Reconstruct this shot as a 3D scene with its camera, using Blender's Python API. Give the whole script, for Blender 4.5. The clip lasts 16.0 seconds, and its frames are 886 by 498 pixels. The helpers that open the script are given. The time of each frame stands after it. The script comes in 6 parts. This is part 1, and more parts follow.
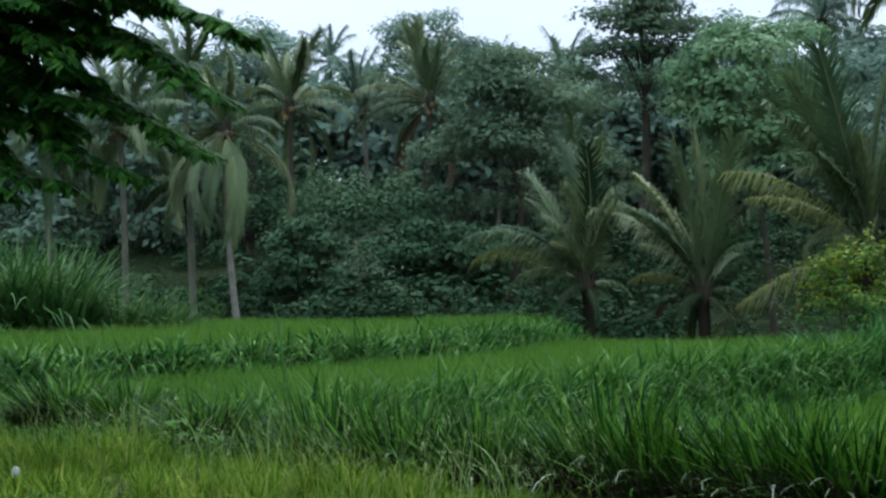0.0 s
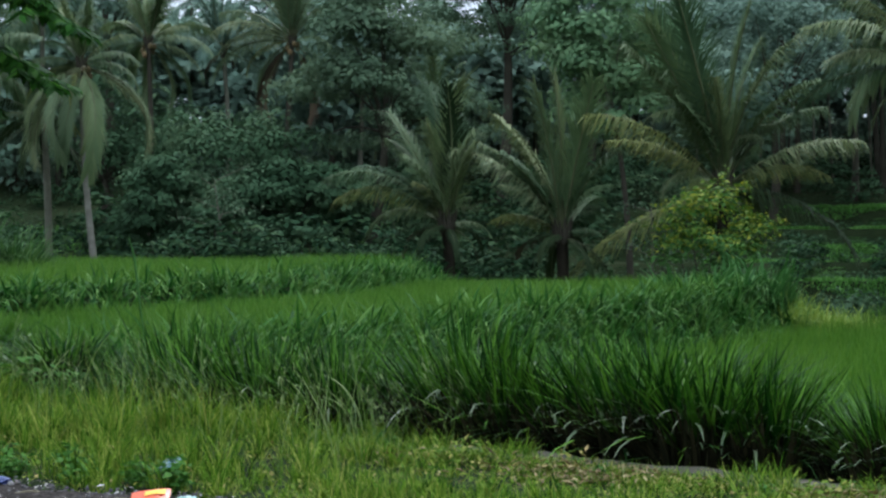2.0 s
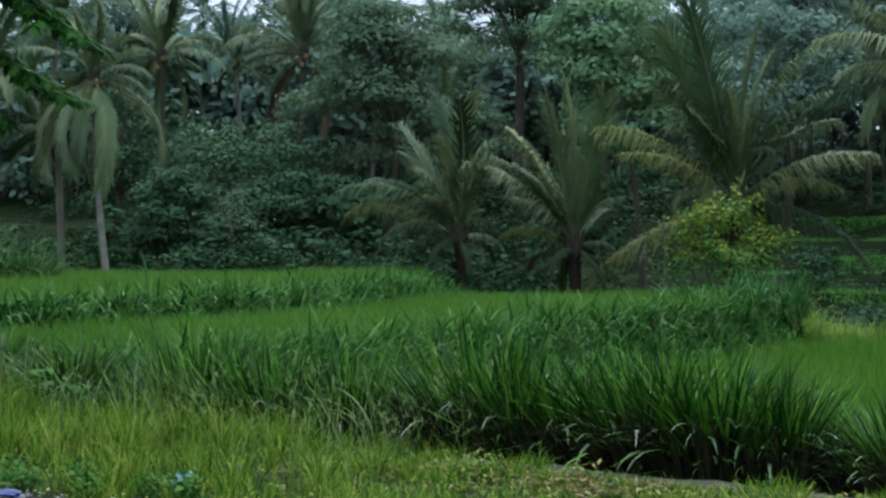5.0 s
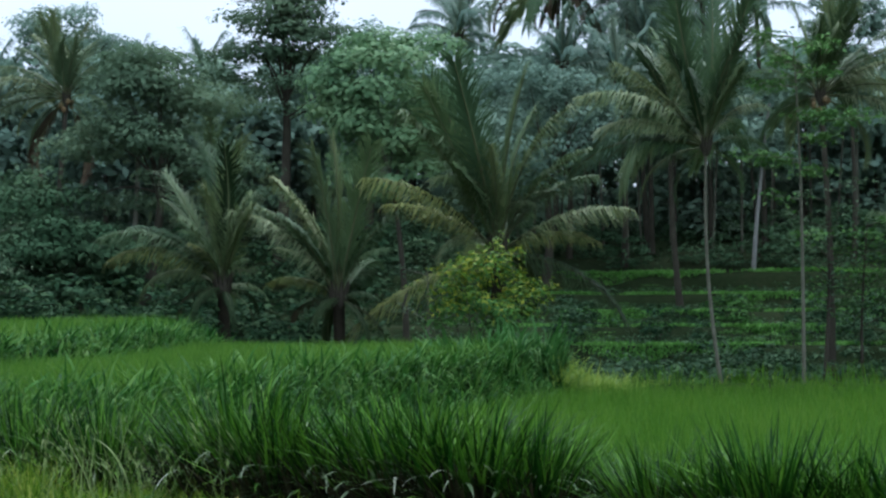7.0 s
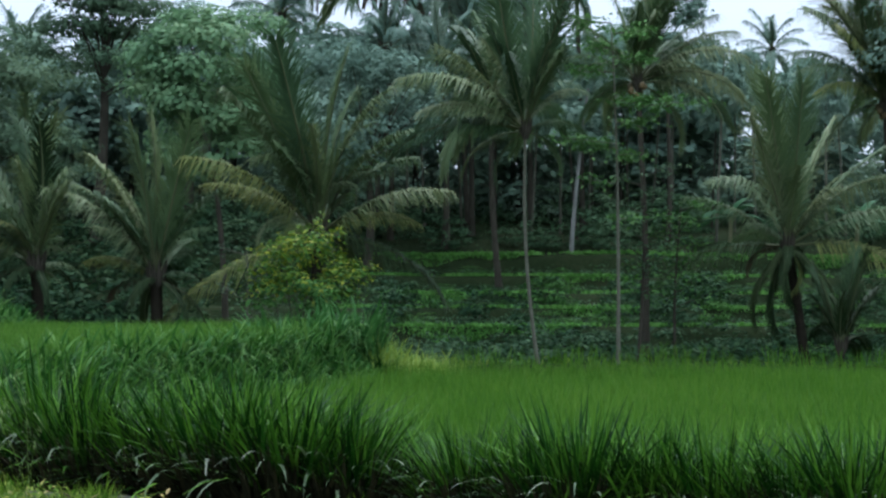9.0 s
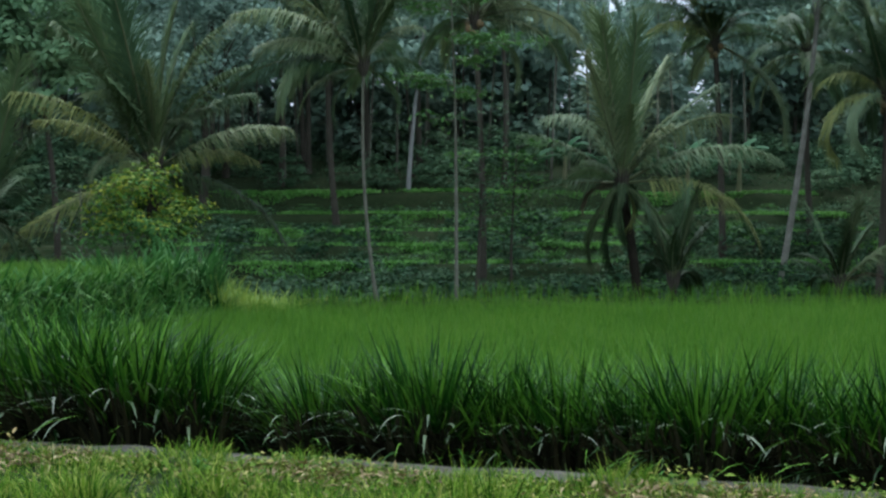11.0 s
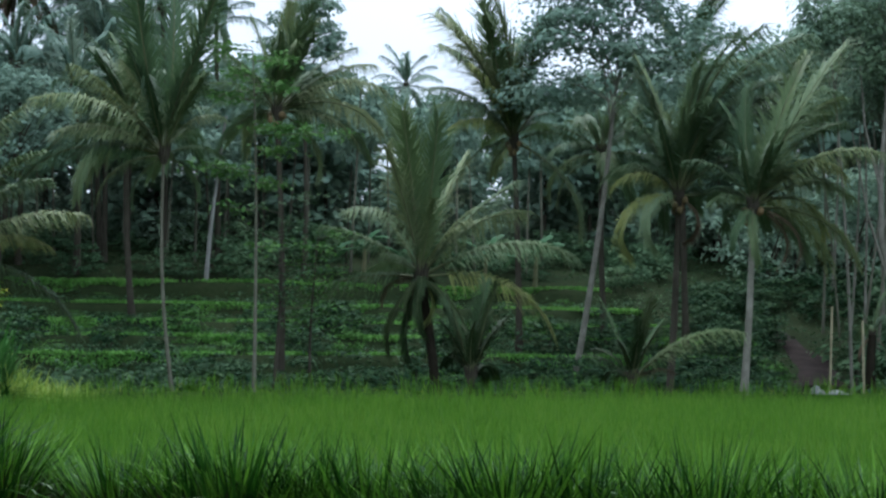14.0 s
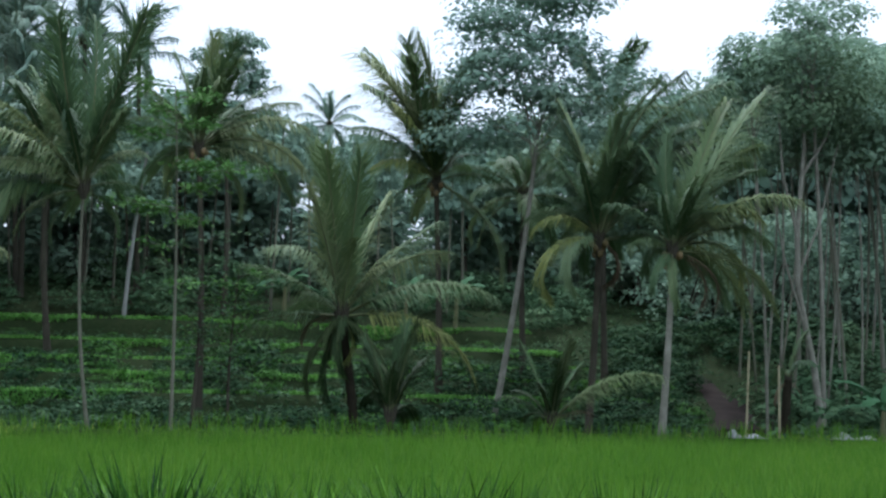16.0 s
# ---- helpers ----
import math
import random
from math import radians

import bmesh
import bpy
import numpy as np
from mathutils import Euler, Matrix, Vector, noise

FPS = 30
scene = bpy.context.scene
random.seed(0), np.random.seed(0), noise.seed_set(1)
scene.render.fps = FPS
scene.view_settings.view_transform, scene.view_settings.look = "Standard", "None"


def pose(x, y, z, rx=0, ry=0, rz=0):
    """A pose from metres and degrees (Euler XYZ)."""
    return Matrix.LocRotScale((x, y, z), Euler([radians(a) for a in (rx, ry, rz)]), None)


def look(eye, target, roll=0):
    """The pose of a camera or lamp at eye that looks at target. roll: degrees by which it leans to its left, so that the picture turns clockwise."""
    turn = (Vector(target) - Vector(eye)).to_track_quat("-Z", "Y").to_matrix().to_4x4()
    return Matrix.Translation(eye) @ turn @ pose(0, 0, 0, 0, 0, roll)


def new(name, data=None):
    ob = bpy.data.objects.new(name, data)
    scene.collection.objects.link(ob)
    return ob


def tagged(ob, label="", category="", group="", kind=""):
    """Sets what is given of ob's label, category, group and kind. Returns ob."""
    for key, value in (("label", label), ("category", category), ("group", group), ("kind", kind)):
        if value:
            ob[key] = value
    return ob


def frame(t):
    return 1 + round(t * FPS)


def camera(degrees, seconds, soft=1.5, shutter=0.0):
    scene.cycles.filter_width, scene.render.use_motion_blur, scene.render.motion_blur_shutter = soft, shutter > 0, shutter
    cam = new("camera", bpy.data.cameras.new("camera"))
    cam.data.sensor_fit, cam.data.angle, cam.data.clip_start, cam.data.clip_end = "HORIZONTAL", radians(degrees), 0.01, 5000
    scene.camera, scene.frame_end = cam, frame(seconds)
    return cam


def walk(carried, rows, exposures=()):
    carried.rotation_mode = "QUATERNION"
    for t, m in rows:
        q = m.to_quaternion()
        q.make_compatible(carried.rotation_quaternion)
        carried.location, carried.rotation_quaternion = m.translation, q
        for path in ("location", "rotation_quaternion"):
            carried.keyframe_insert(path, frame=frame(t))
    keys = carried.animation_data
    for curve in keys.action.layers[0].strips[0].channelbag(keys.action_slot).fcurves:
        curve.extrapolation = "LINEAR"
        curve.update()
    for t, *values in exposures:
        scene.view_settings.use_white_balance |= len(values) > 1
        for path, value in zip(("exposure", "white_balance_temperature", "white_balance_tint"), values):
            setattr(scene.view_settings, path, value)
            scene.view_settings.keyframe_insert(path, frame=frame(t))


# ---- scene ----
cam = camera(30.56, 16.0, soft=2.5)
walk(cam, [
    (0, pose(-0.000, 0.000, 1.500, 91.68, 0.93, 15.08)),
    (0.5, pose(0.014, -0.011, 1.490, 91.40, 0.76, 12.96)),
    (1, pose(0.025, -0.019, 1.474, 91.07, 0.83, 11.26)),
    (1.5, pose(0.021, -0.013, 1.458, 90.58, 0.72, 10.66)),
    (2, pose(0.034, -0.017, 1.450, 89.57, 0.54, 10.20)),
    (2.5, pose(0.034, -0.014, 1.442, 88.16, 0.53, 9.98)),
    (3, pose(0.010, -0.015, 1.433, 87.57, 0.39, 11.18)),
    (3.2, pose(0.003, -0.013, 1.426, 87.31, 0.33, 12.49)),
    (5.3, pose(0.038, 0.012, 1.452, 90.50, 0.85, 9.52)),
    (5.5, pose(0.046, 0.014, 1.451, 90.76, 0.87, 8.34)),
    (6, pose(0.063, 0.012, 1.444, 91.67, 0.51, 5.99)),
    (6.5, pose(0.063, 0.019, 1.436, 91.97, 0.23, 4.12)),
    (7, pose(0.060, 0.025, 1.420, 91.79, 0.11, 2.36)),
    (7.5, pose(0.067, 0.034, 1.421, 91.64, 0.25, 1.28)),
    (8, pose(0.074, 0.035, 1.417, 91.29, 0.19, 0.52)),
    (8.5, pose(0.091, 0.034, 1.420, 91.20, 0.15, -1.35)),
    (9, pose(0.106, 0.034, 1.420, 91.12, -0.22, -3.93)),
    (9.2, pose(0.110, 0.035, 1.417, 91.06, -0.06, -4.65)),
    (11.3, pose(-0.008, 0.054, 1.390, 88.87, -0.23, -10.44)),
    (11.5, pose(-0.012, 0.056, 1.387, 89.10, -0.34, -10.90)),
    (12, pose(-0.026, 0.062, 1.374, 89.94, -0.30, -12.62)),
    (12.5, pose(-0.039, 0.070, 1.362, 90.86, -0.32, -14.54)),
    (13, pose(-0.042, 0.076, 1.365, 91.53, -0.41, -15.65)),
    (13.5, pose(-0.043, 0.079, 1.359, 91.91, -0.42, -15.85)),
    (14, pose(-0.056, 0.085, 1.356, 92.31, -0.87, -16.92)),
    (14.5, pose(-0.067, 0.094, 1.345, 92.88, -0.93, -18.03)),
    (15, pose(-0.079, 0.101, 1.347, 93.62, -1.28, -19.28)),
    (15.5, pose(-0.075, 0.104, 1.349, 93.88, -1.40, -19.94)),
    (16, pose(-0.073, 0.107, 1.356, 93.79, -1.57, -19.77)),
], exposures=((0, 0.35, 5680, 11), (1.5, 0.3, 5730, 11), (3.0, 0.26, 5780, 9), (5.5, 0.36, 5580, 11), (9.0, 0.4, 5580, 11), (12.5, 0.42, 5630, 11), (14.5, 0.53, 5680, 11), (16, 0.55, 5680, 11)))


# ---------------------------------------------------------------- world and sun
world = bpy.data.worlds.new("overcast_sky")
scene.world = world
world.use_nodes = True
wn, wl = world.node_tree.nodes, world.node_tree.links
wn.clear()
sky = wn.new("ShaderNodeTexSky")
sky.sky_type = "NISHITA"
sky.sun_disc = False
sky.sun_elevation, sky.sun_rotation = radians(62), radians(13)
sky.air_density, sky.dust_density, sky.ozone_density = 1.0, 4.0, 1.0
cloud_noise = wn.new("ShaderNodeTexNoise")
cloud_noise.inputs["Scale"].default_value = 2.2
cloud_noise.inputs["Detail"].default_value = 5
cloud_ramp = wn.new("ShaderNodeMapRange")
cloud_ramp.inputs["From Min"].default_value, cloud_ramp.inputs["From Max"].default_value = 0.35, 0.7
cloud_ramp.inputs["To Min"].default_value, cloud_ramp.inputs["To Max"].default_value = 0.75, 0.98
cloud_mix = wn.new("ShaderNodeMix")
cloud_mix.data_type = "RGBA"
cloud_mix.inputs["B"].default_value = (9.3, 10.2, 11.0, 1)
wl.new(cloud_noise.outputs["Fac"], cloud_ramp.inputs["Value"])
wl.new(cloud_ramp.outputs["Result"], cloud_mix.inputs["Factor"])
wl.new(sky.outputs["Color"], cloud_mix.inputs["A"])
bg = wn.new("ShaderNodeBackground")
bg.inputs["Strength"].default_value = 0.064
# an overcast sky is brightest overhead
sky_dir = wn.new("ShaderNodeTexCoord")
sky_xyz = wn.new("ShaderNodeSeparateXYZ")
sky_rise = wn.new("ShaderNodeMapRange")
sky_rise.inputs["From Min"].default_value, sky_rise.inputs["From Max"].default_value = 0.0, 1.0
sky_rise.inputs["To Min"].default_value, sky_rise.inputs["To Max"].default_value = 1.05, 3.0
sky_tone = wn.new("ShaderNodeVectorMath")
sky_tone.operation = "SCALE"
wl.new(sky_dir.outputs["Generated"], sky_xyz.inputs["Vector"])
wl.new(sky_xyz.outputs["Z"], sky_rise.inputs["Value"])
wl.new(cloud_mix.outputs["Result"], sky_tone.inputs[0])
wl.new(sky_rise.outputs["Result"], sky_tone.inputs["Scale"])
wl.new(sky_tone.outputs["Vector"], bg.inputs["Color"])
wo = wn.new("ShaderNodeOutputWorld")
wl.new(bg.outputs["Background"], wo.inputs["Surface"])
sun_data = bpy.data.lights.new("sun", "SUN")
sun_data.energy, sun_data.angle, sun_data.color = 2.1, radians(20), (1.0, 0.97, 0.92)
sun = new("sun", sun_data)
sun.matrix_world = look((5, 21, 40), (0, 0, 0))

# ---------------------------------------------------------------- helpers of this scene
rng = np.random.default_rng(11)


def shade(name, stops, rough=0.55, through_light=0.0, scale=1.2, bump=0.0, bump_scale=40.0, spec=0.4, island=True, per_object=0.0, fine=0.0, chance=0.45):
    """A surface whose colour runs over the given stops by a mix of noise and per-piece chance."""
    m = bpy.data.materials.new(name)
    m.use_nodes = True
    n, l = m.node_tree.nodes, m.node_tree.links
    bsdf = n["Principled BSDF"]
    bsdf.inputs["Roughness"].default_value = rough
    bsdf.inputs["Specular IOR Level"].default_value = spec
    tc = n.new("ShaderNodeTexCoord")
    nz = n.new("ShaderNodeTexNoise")
    nz.inputs["Scale"].default_value = scale
    nz.inputs["Detail"].default_value = 5
    l.new(tc.outputs["Object"], nz.inputs["Vector"])
    value = nz.outputs["Fac"]

    def blend(a, b, wa, wb):
        mul = n.new("ShaderNodeMath")
        mul.operation = "MULTIPLY"
        mul.inputs[1].default_value = wb
        l.new(b, mul.inputs[0])
        add = n.new("ShaderNodeMath")
        add.operation = "MULTIPLY_ADD"
        add.inputs[1].default_value = wa
        l.new(a, add.inputs[0])
        l.new(mul.outputs[0], add.inputs[2])
        return add.outputs[0]

    if island:
        geo = n.new("ShaderNodeNewGeometry")
        value = blend(value, geo.outputs["Random Per Island"], 1 - chance, chance)
    if per_object:
        info = n.new("ShaderNodeObjectInfo")
        value = blend(value, info.outputs["Random"], 1 - per_object, per_object)
    if fine:
        n2 = n.new("ShaderNodeTexNoise")
        n2.inputs["Scale"].default_value = scale * 14
        n2.inputs["Detail"].default_value = 6
        l.new(tc.outputs["Object"], n2.inputs["Vector"])
        value = blend(value, n2.outputs["Fac"], 1 - fine, fine)
    ramp = n.new("ShaderNodeValToRGB")
    el = ramp.color_ramp.elements
    while len(el) < len(stops):
        el.new(0.5)
    for e, (p, c) in zip(el, stops):
        e.position, e.color = p, (*c, 1)
    l.new(value, ramp.inputs["Fac"])
    l.new(ramp.outputs["Color"], bsdf.inputs["Base Color"])
    if bump:
        n3 = n.new("ShaderNodeTexNoise")
        n3.inputs["Scale"].default_value = bump_scale
        n3.inputs["Detail"].default_value = 6
        l.new(tc.outputs["Object"], n3.inputs["Vector"])
        bp = n.new("ShaderNodeBump")
        bp.inputs["Strength"].default_value = bump
        bp.inputs["Distance"].default_value = 0.02
        l.new(n3.outputs["Fac"], bp.inputs["Height"])
        l.new(bp.outputs["Normal"], bsdf.inputs["Normal"])
    if through_light:
        tr = n.new("ShaderNodeBsdfTranslucent")
        l.new(ramp.outputs["Color"], tr.inputs["Color"])
        mx = n.new("ShaderNodeMixShader")
        mx.inputs["Fac"].default_value = through_light
        l.new(bsdf.outputs["BSDF"], mx.inputs[1])
        l.new(tr.outputs["BSDF"], mx.inputs[2])
        l.new(mx.outputs["Shader"], n["Material Output"].inputs["Surface"])
    return m


def mesh_of(name, verts, quads, material, smooth=False):
    """A mesh from arrays: verts (n, 3), quads (m, 4)."""
    verts, quads = np.asarray(verts, np.float32), np.asarray(quads, np.int32)
    me = bpy.data.meshes.new(name)
    me.vertices.add(len(verts))
    me.vertices.foreach_set("co", verts.ravel())
    me.loops.add(quads.size)
    me.loops.foreach_set("vertex_index", quads.ravel())
    me.polygons.add(len(quads))
    me.polygons.foreach_set("loop_start", np.arange(0, quads.size, quads.shape[1], dtype=np.int32))
    if smooth:
        me.polygons.foreach_set("use_smooth", np.ones(len(quads), bool))
    me.update()
    me.validate()
    me.materials.append(material)
    return me


def part(name, me, parent=None, label="", m=None):
    ob = new(name, me)
    if parent is not None:
        ob.parent = parent
    if m is not None:
        ob.matrix_basis = m
    if label:
        ob["label"] = label
    if name in ("leaf_spray", "crown", "foliage", "inner_foliage", "blade_tuft", "bent_blade_tuft", "dead_leaf_tuft"):
        ob["kind"] = "stuff"
    return ob


def blades(pos, length, width, lean, curve, segs=3, head=None, tip=0.12, up=None):
    """Grass blades: arrays of roots, lengths, widths, lean and curve in radians. Returns verts and quads."""
    n = len(pos)
    head = rng.uniform(0, 2 * np.pi, n) if head is None else head
    fwd = np.stack([np.cos(head), np.sin(head), np.zeros(n)], 1)
    tw = head + np.pi / 2 + rng.normal(0, 0.5, n)
    side = np.stack([np.cos(tw), np.sin(tw), np.zeros(n)], 1)
    v = np.empty((n, segs + 1, 2, 3), np.float32)
    p = np.array(pos, float)
    for i in range(segs + 1):
        s = i / segs
        w = width * (1 - (1 - tip) * s ** 1.6) * (0.65 + 0.35 * min(1, s * 3)) * 0.5
        v[:, i, 0] = p - side * w[:, None]
        v[:, i, 1] = p + side * w[:, None]
        a = lean + curve * (s + 0.5 / segs)
        p = p + (fwd * np.sin(a)[:, None] + np.array([0, 0, 1]) * np.cos(a)[:, None]) * (length / segs)[:, None]
    base = np.arange(n)[:, None] * (segs + 1) * 2 + np.arange(segs)[None, :] * 2
    q = np.stack([base, base + 1, base + 3, base + 2], -1).reshape(-1, 4)
    return v.reshape(-1, 3), q


def merge(parts_):
    """Join (verts, quads) pairs."""
    vs, qs, off = [], [], 0
    for v, q in parts_:
        vs.append(v)
        qs.append(np.asarray(q) + off)
        off += len(v)
    return np.concatenate(vs), np.concatenate(qs)


def tube(points, radii, sides=8):
    """A tube along points, as verts and quads."""
    pts, rad = np.asarray(points, float), np.asarray(radii, float)
    tan = np.gradient(pts, axis=0)
    tan /= np.linalg.norm(tan, axis=1)[:, None] + 1e-9
    ref = np.where(np.abs(tan[:, 2:3]) > 0.9, np.array([[1.0, 0, 0]]), np.array([[0, 0, 1.0]]))
    a = np.cross(tan, ref)
    a /= np.linalg.norm(a, axis=1)[:, None] + 1e-9
    b = np.cross(tan, a)
    ang = np.arange(sides) * 2 * np.pi / sides
    v = pts[:, None] + rad[:, None, None] * (a[:, None] * np.cos(ang)[None, :, None] + b[:, None] * np.sin(ang)[None, :, None])
    k, m = len(pts), sides
    i = np.arange(k - 1)[:, None] * m
    j = np.arange(m)[None, :]
    jn = (j + 1) % m
    q = np.stack([i + j, i + jn, i + m + jn, i + m + j], -1).reshape(-1, 4)
    return v.reshape(-1, 3), q


def leaves(centres, size, droop=0.4, aspect=0.45, facing=None):
    """Folded leaf blades of two halves at the given points. Returns verts and quads."""
    n = len(centres)
    az = rng.uniform(0, 2 * np.pi, n)
    el = rng.normal(-droop, 0.35, n)
    ax = np.stack([np.cos(az) * np.cos(el), np.sin(az) * np.cos(el), np.sin(el)], 1)
    sd = np.stack([-np.sin(az), np.cos(az), rng.normal(0, 0.28, n)], 1)
    if facing is not None:
        face = facing / (np.linalg.norm(facing, axis=1)[:, None] + 1e-6) + rng.normal(0, 0.24, (n, 3))
        face /= np.linalg.norm(face, axis=1)[:, None] + 1e-6
        ax = ax - (ax * face).sum(1)[:, None] * face + [0, 0, -0.3 * droop]
        ax /= np.linalg.norm(ax, axis=1)[:, None] + 1e-6
        sd = np.cross(face, ax)
    up = np.cross(ax, sd)
    L = (size * rng.uniform(0.6, 1.3, n))[:, None]
    c = np.asarray(centres)
    v = np.empty((n, 4, 3), np.float32)
    v[:, 0] = c
    v[:, 1] = c + ax * L * 0.45 + sd * L * aspect * 0.5 + up * L * 0.08
    v[:, 2] = c + ax * L + up * L * -0.06
    v[:, 3] = c + ax * L * 0.45 - sd * L * aspect * 0.5 + up * L * 0.08
    q = np.arange(n)[:, None] * 4 + np.array([[0, 1, 2, 3]])
    return v.reshape(-1, 3), q


# ---------------------------------------------------------------- materials
RICE = shade("rice_leaf", [(0.25, (0.048, 0.128, 0.011)), (0.55, (0.082, 0.184, 0.017)), (0.8, (0.126, 0.227, 0.030))], 0.5, 0.35, scale=0.5, spec=0.08)
RICE_UP = shade("rice_leaf_terrace", [(0.25, (0.048, 0.122, 0.013)), (0.55, (0.081, 0.177, 0.020)), (0.8, (0.119, 0.214, 0.034))], 0.5, 0.35, scale=0.5, spec=0.08)
BANK = shade("bank_grass", [(0.2, (0.013, 0.058, 0.008)), (0.5, (0.037, 0.116, 0.017)), (0.88, (0.128, 0.232, 0.052))], 0.5, 0.26, scale=0.8, spec=0.05, chance=0.7)
CLUMP = shade("clump_grass", [(0.22, (0.006, 0.026, 0.003)), (0.5, (0.018, 0.069, 0.006)), (0.84, (0.100, 0.218, 0.020))], 0.45, 0.12, scale=2.0, spec=0.07, chance=0.78)
# pale undersides of bent blades, with their glint put into the colour
BENT = shade("bent_blade_underside_glint", [(0.2, (0.064, 0.120, 0.040)), (0.55, (0.192, 0.248, 0.128)), (0.85, (0.400, 0.424, 0.304))], 0.4, 0.15, scale=3, spec=0.4, chance=0.7)
# near-black foot blades: the shade inside each clump is put into this colour
FOOT_SHADE = shade("clump_foot_shade", [(0.2, (0.010, 0.011, 0.005)), (0.55, (0.022, 0.022, 0.010)), (0.9, (0.05, 0.045, 0.02))], 0.9, 0.0, scale=3, spec=0.05, chance=0.6)
REED_GREEN = shade("reed_leaf", [(0.2, (0.019, 0.064, 0.013)), (0.5, (0.048, 0.120, 0.026)), (0.85, (0.120, 0.208, 0.060))], 0.5, 0.22, scale=1.5, spec=0.1, chance=0.65)
TUFT_GREEN = shade("leafy_tuft_grass", [(0.2, (0.022, 0.078, 0.016)), (0.5, (0.051, 0.139, 0.031)), (0.85, (0.120, 0.231, 0.066))], 0.45, 0.25, scale=1.5, spec=0.08, chance=0.65)
STRAW = shade("pale_dry_blade", [(0.2, (0.081, 0.144, 0.030)), (0.6, (0.167, 0.230, 0.071)), (0.9, (0.285, 0.331, 0.153))], 0.5, 0.25, scale=3, spec=0.08)
VERGE = shade("verge_grass", [(0.15, (0.012, 0.041, 0.003)), (0.40, (0.058, 0.139, 0.009)), (0.70, (0.162, 0.258, 0.022)), (0.95, (0.393, 0.376, 0.099))], 0.6, 0.22, scale=2.6, spec=0.02, chance=0.75)
CLOVER = shade("creeping_leaf_and_straw", [(0.2, (0.049, 0.106, 0.009)), (0.5, (0.110, 0.174, 0.018)), (0.68, (0.187, 0.202, 0.035)), (0.85, (0.397, 0.290, 0.132))], 0.7, 0.2, scale=2.5, spec=0.06, chance=0.6)
WEED = shade("weed_leaf", [(0.2, (0.021, 0.076, 0.008)), (0.6, (0.050, 0.140, 0.016)), (0.9, (0.096, 0.200, 0.032))], 0.6, 0.28, scale=2, spec=0.08)
PALM_DARK = shade("palm_leaf", [(0.25, (0.033, 0.068, 0.030)), (0.5, (0.073, 0.123, 0.053)), (0.8, (0.163, 0.202, 0.087))], 0.55, 0.28, scale=0.5, per_object=0.35, spec=0.14, chance=0.25)
PALM_OLIVE = shade("olive_palm_leaf", [(0.25, (0.048, 0.085, 0.035)), (0.5, (0.100, 0.152, 0.060)), (0.8, (0.216, 0.239, 0.100))], 0.55, 0.28, scale=0.5, per_object=0.35, spec=0.14, chance=0.25)
PALM_PALE = shade("pale_palm_leaf", [(0.25, (0.079, 0.129, 0.061)), (0.5, (0.156, 0.211, 0.103)), (0.8, (0.324, 0.344, 0.175))], 0.55, 0.28, scale=0.5, per_object=0.35, spec=0.14, chance=0.25)
PALM_DEEP = shade("deep_green_shaded_palm_leaf", [(0.25, (0.012, 0.026, 0.009)), (0.5, (0.025, 0.045, 0.016)), (0.8, (0.057, 0.074, 0.027))], 0.6, 0.15, scale=0.5, per_object=0.3, spec=0.1, chance=0.25)
PALM_YELLOW = shade("yellowing_palm_leaf", [(0.2, (0.110, 0.144, 0.041)), (0.6, (0.215, 0.242, 0.074)), (0.9, (0.347, 0.335, 0.122))], 0.5, 0.28, scale=0.8, spec=0.12)
RACHIS = shade("palm_leaf_rib", [(0.2, (0.06, 0.075, 0.03)), (0.6, (0.10, 0.11, 0.05)), (0.9, (0.16, 0.16, 0.08))], 0.6, scale=1.0, island=False, spec=0.15)
NUT = shade("coconut_husk", [(0.2, (0.05, 0.05, 0.015)), (0.6, (0.12, 0.085, 0.03)), (0.9, (0.20, 0.12, 0.05))], 0.6, scale=3, island=False, per_object=0.5)
PALM_DRY = shade("dead_palm_leaf", [(0.2, (0.055, 0.040, 0.026)), (0.6, (0.11, 0.080, 0.050)), (0.9, (0.18, 0.14, 0.09))], 0.8, 0.1, scale=0.8, spec=0.05)
# leaf of the distant wood, greyed and lightened: haze is put into its colour
LEAF_DARK_HAZED = shade("hazed_dark_tree_leaf", [(0.25, (0.087, 0.146, 0.109)), (0.5, (0.161, 0.241, 0.179)), (0.8, (0.280, 0.364, 0.265))], 0.75, 0.32, scale=0.3, spec=0.03, chance=0.10)
LEAF_DEEP = shade("deep_green_tree_leaf", [(0.25, (0.031, 0.069, 0.032)), (0.5, (0.059, 0.112, 0.054)), (0.8, (0.123, 0.179, 0.085))], 0.7, 0.22, scale=0.4, spec=0.04, chance=0.2)
LEAF_OLIVE = shade("olive_tree_leaf", [(0.25, (0.051, 0.089, 0.052)), (0.5, (0.095, 0.148, 0.083)), (0.8, (0.170, 0.227, 0.126))], 0.75, 0.3, scale=0.3, spec=0.03, chance=0.15)
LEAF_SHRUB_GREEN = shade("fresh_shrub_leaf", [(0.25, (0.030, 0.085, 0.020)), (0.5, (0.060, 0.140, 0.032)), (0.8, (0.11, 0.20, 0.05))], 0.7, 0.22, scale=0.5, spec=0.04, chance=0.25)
LEAF_SPRAY = shade("bright_spray_leaf", [(0.25, (0.045, 0.120, 0.030)), (0.5, (0.085, 0.180, 0.048)), (0.8, (0.14, 0.24, 0.075))], 0.7, 0.25, scale=0.5, spec=0.04, chance=0.25)
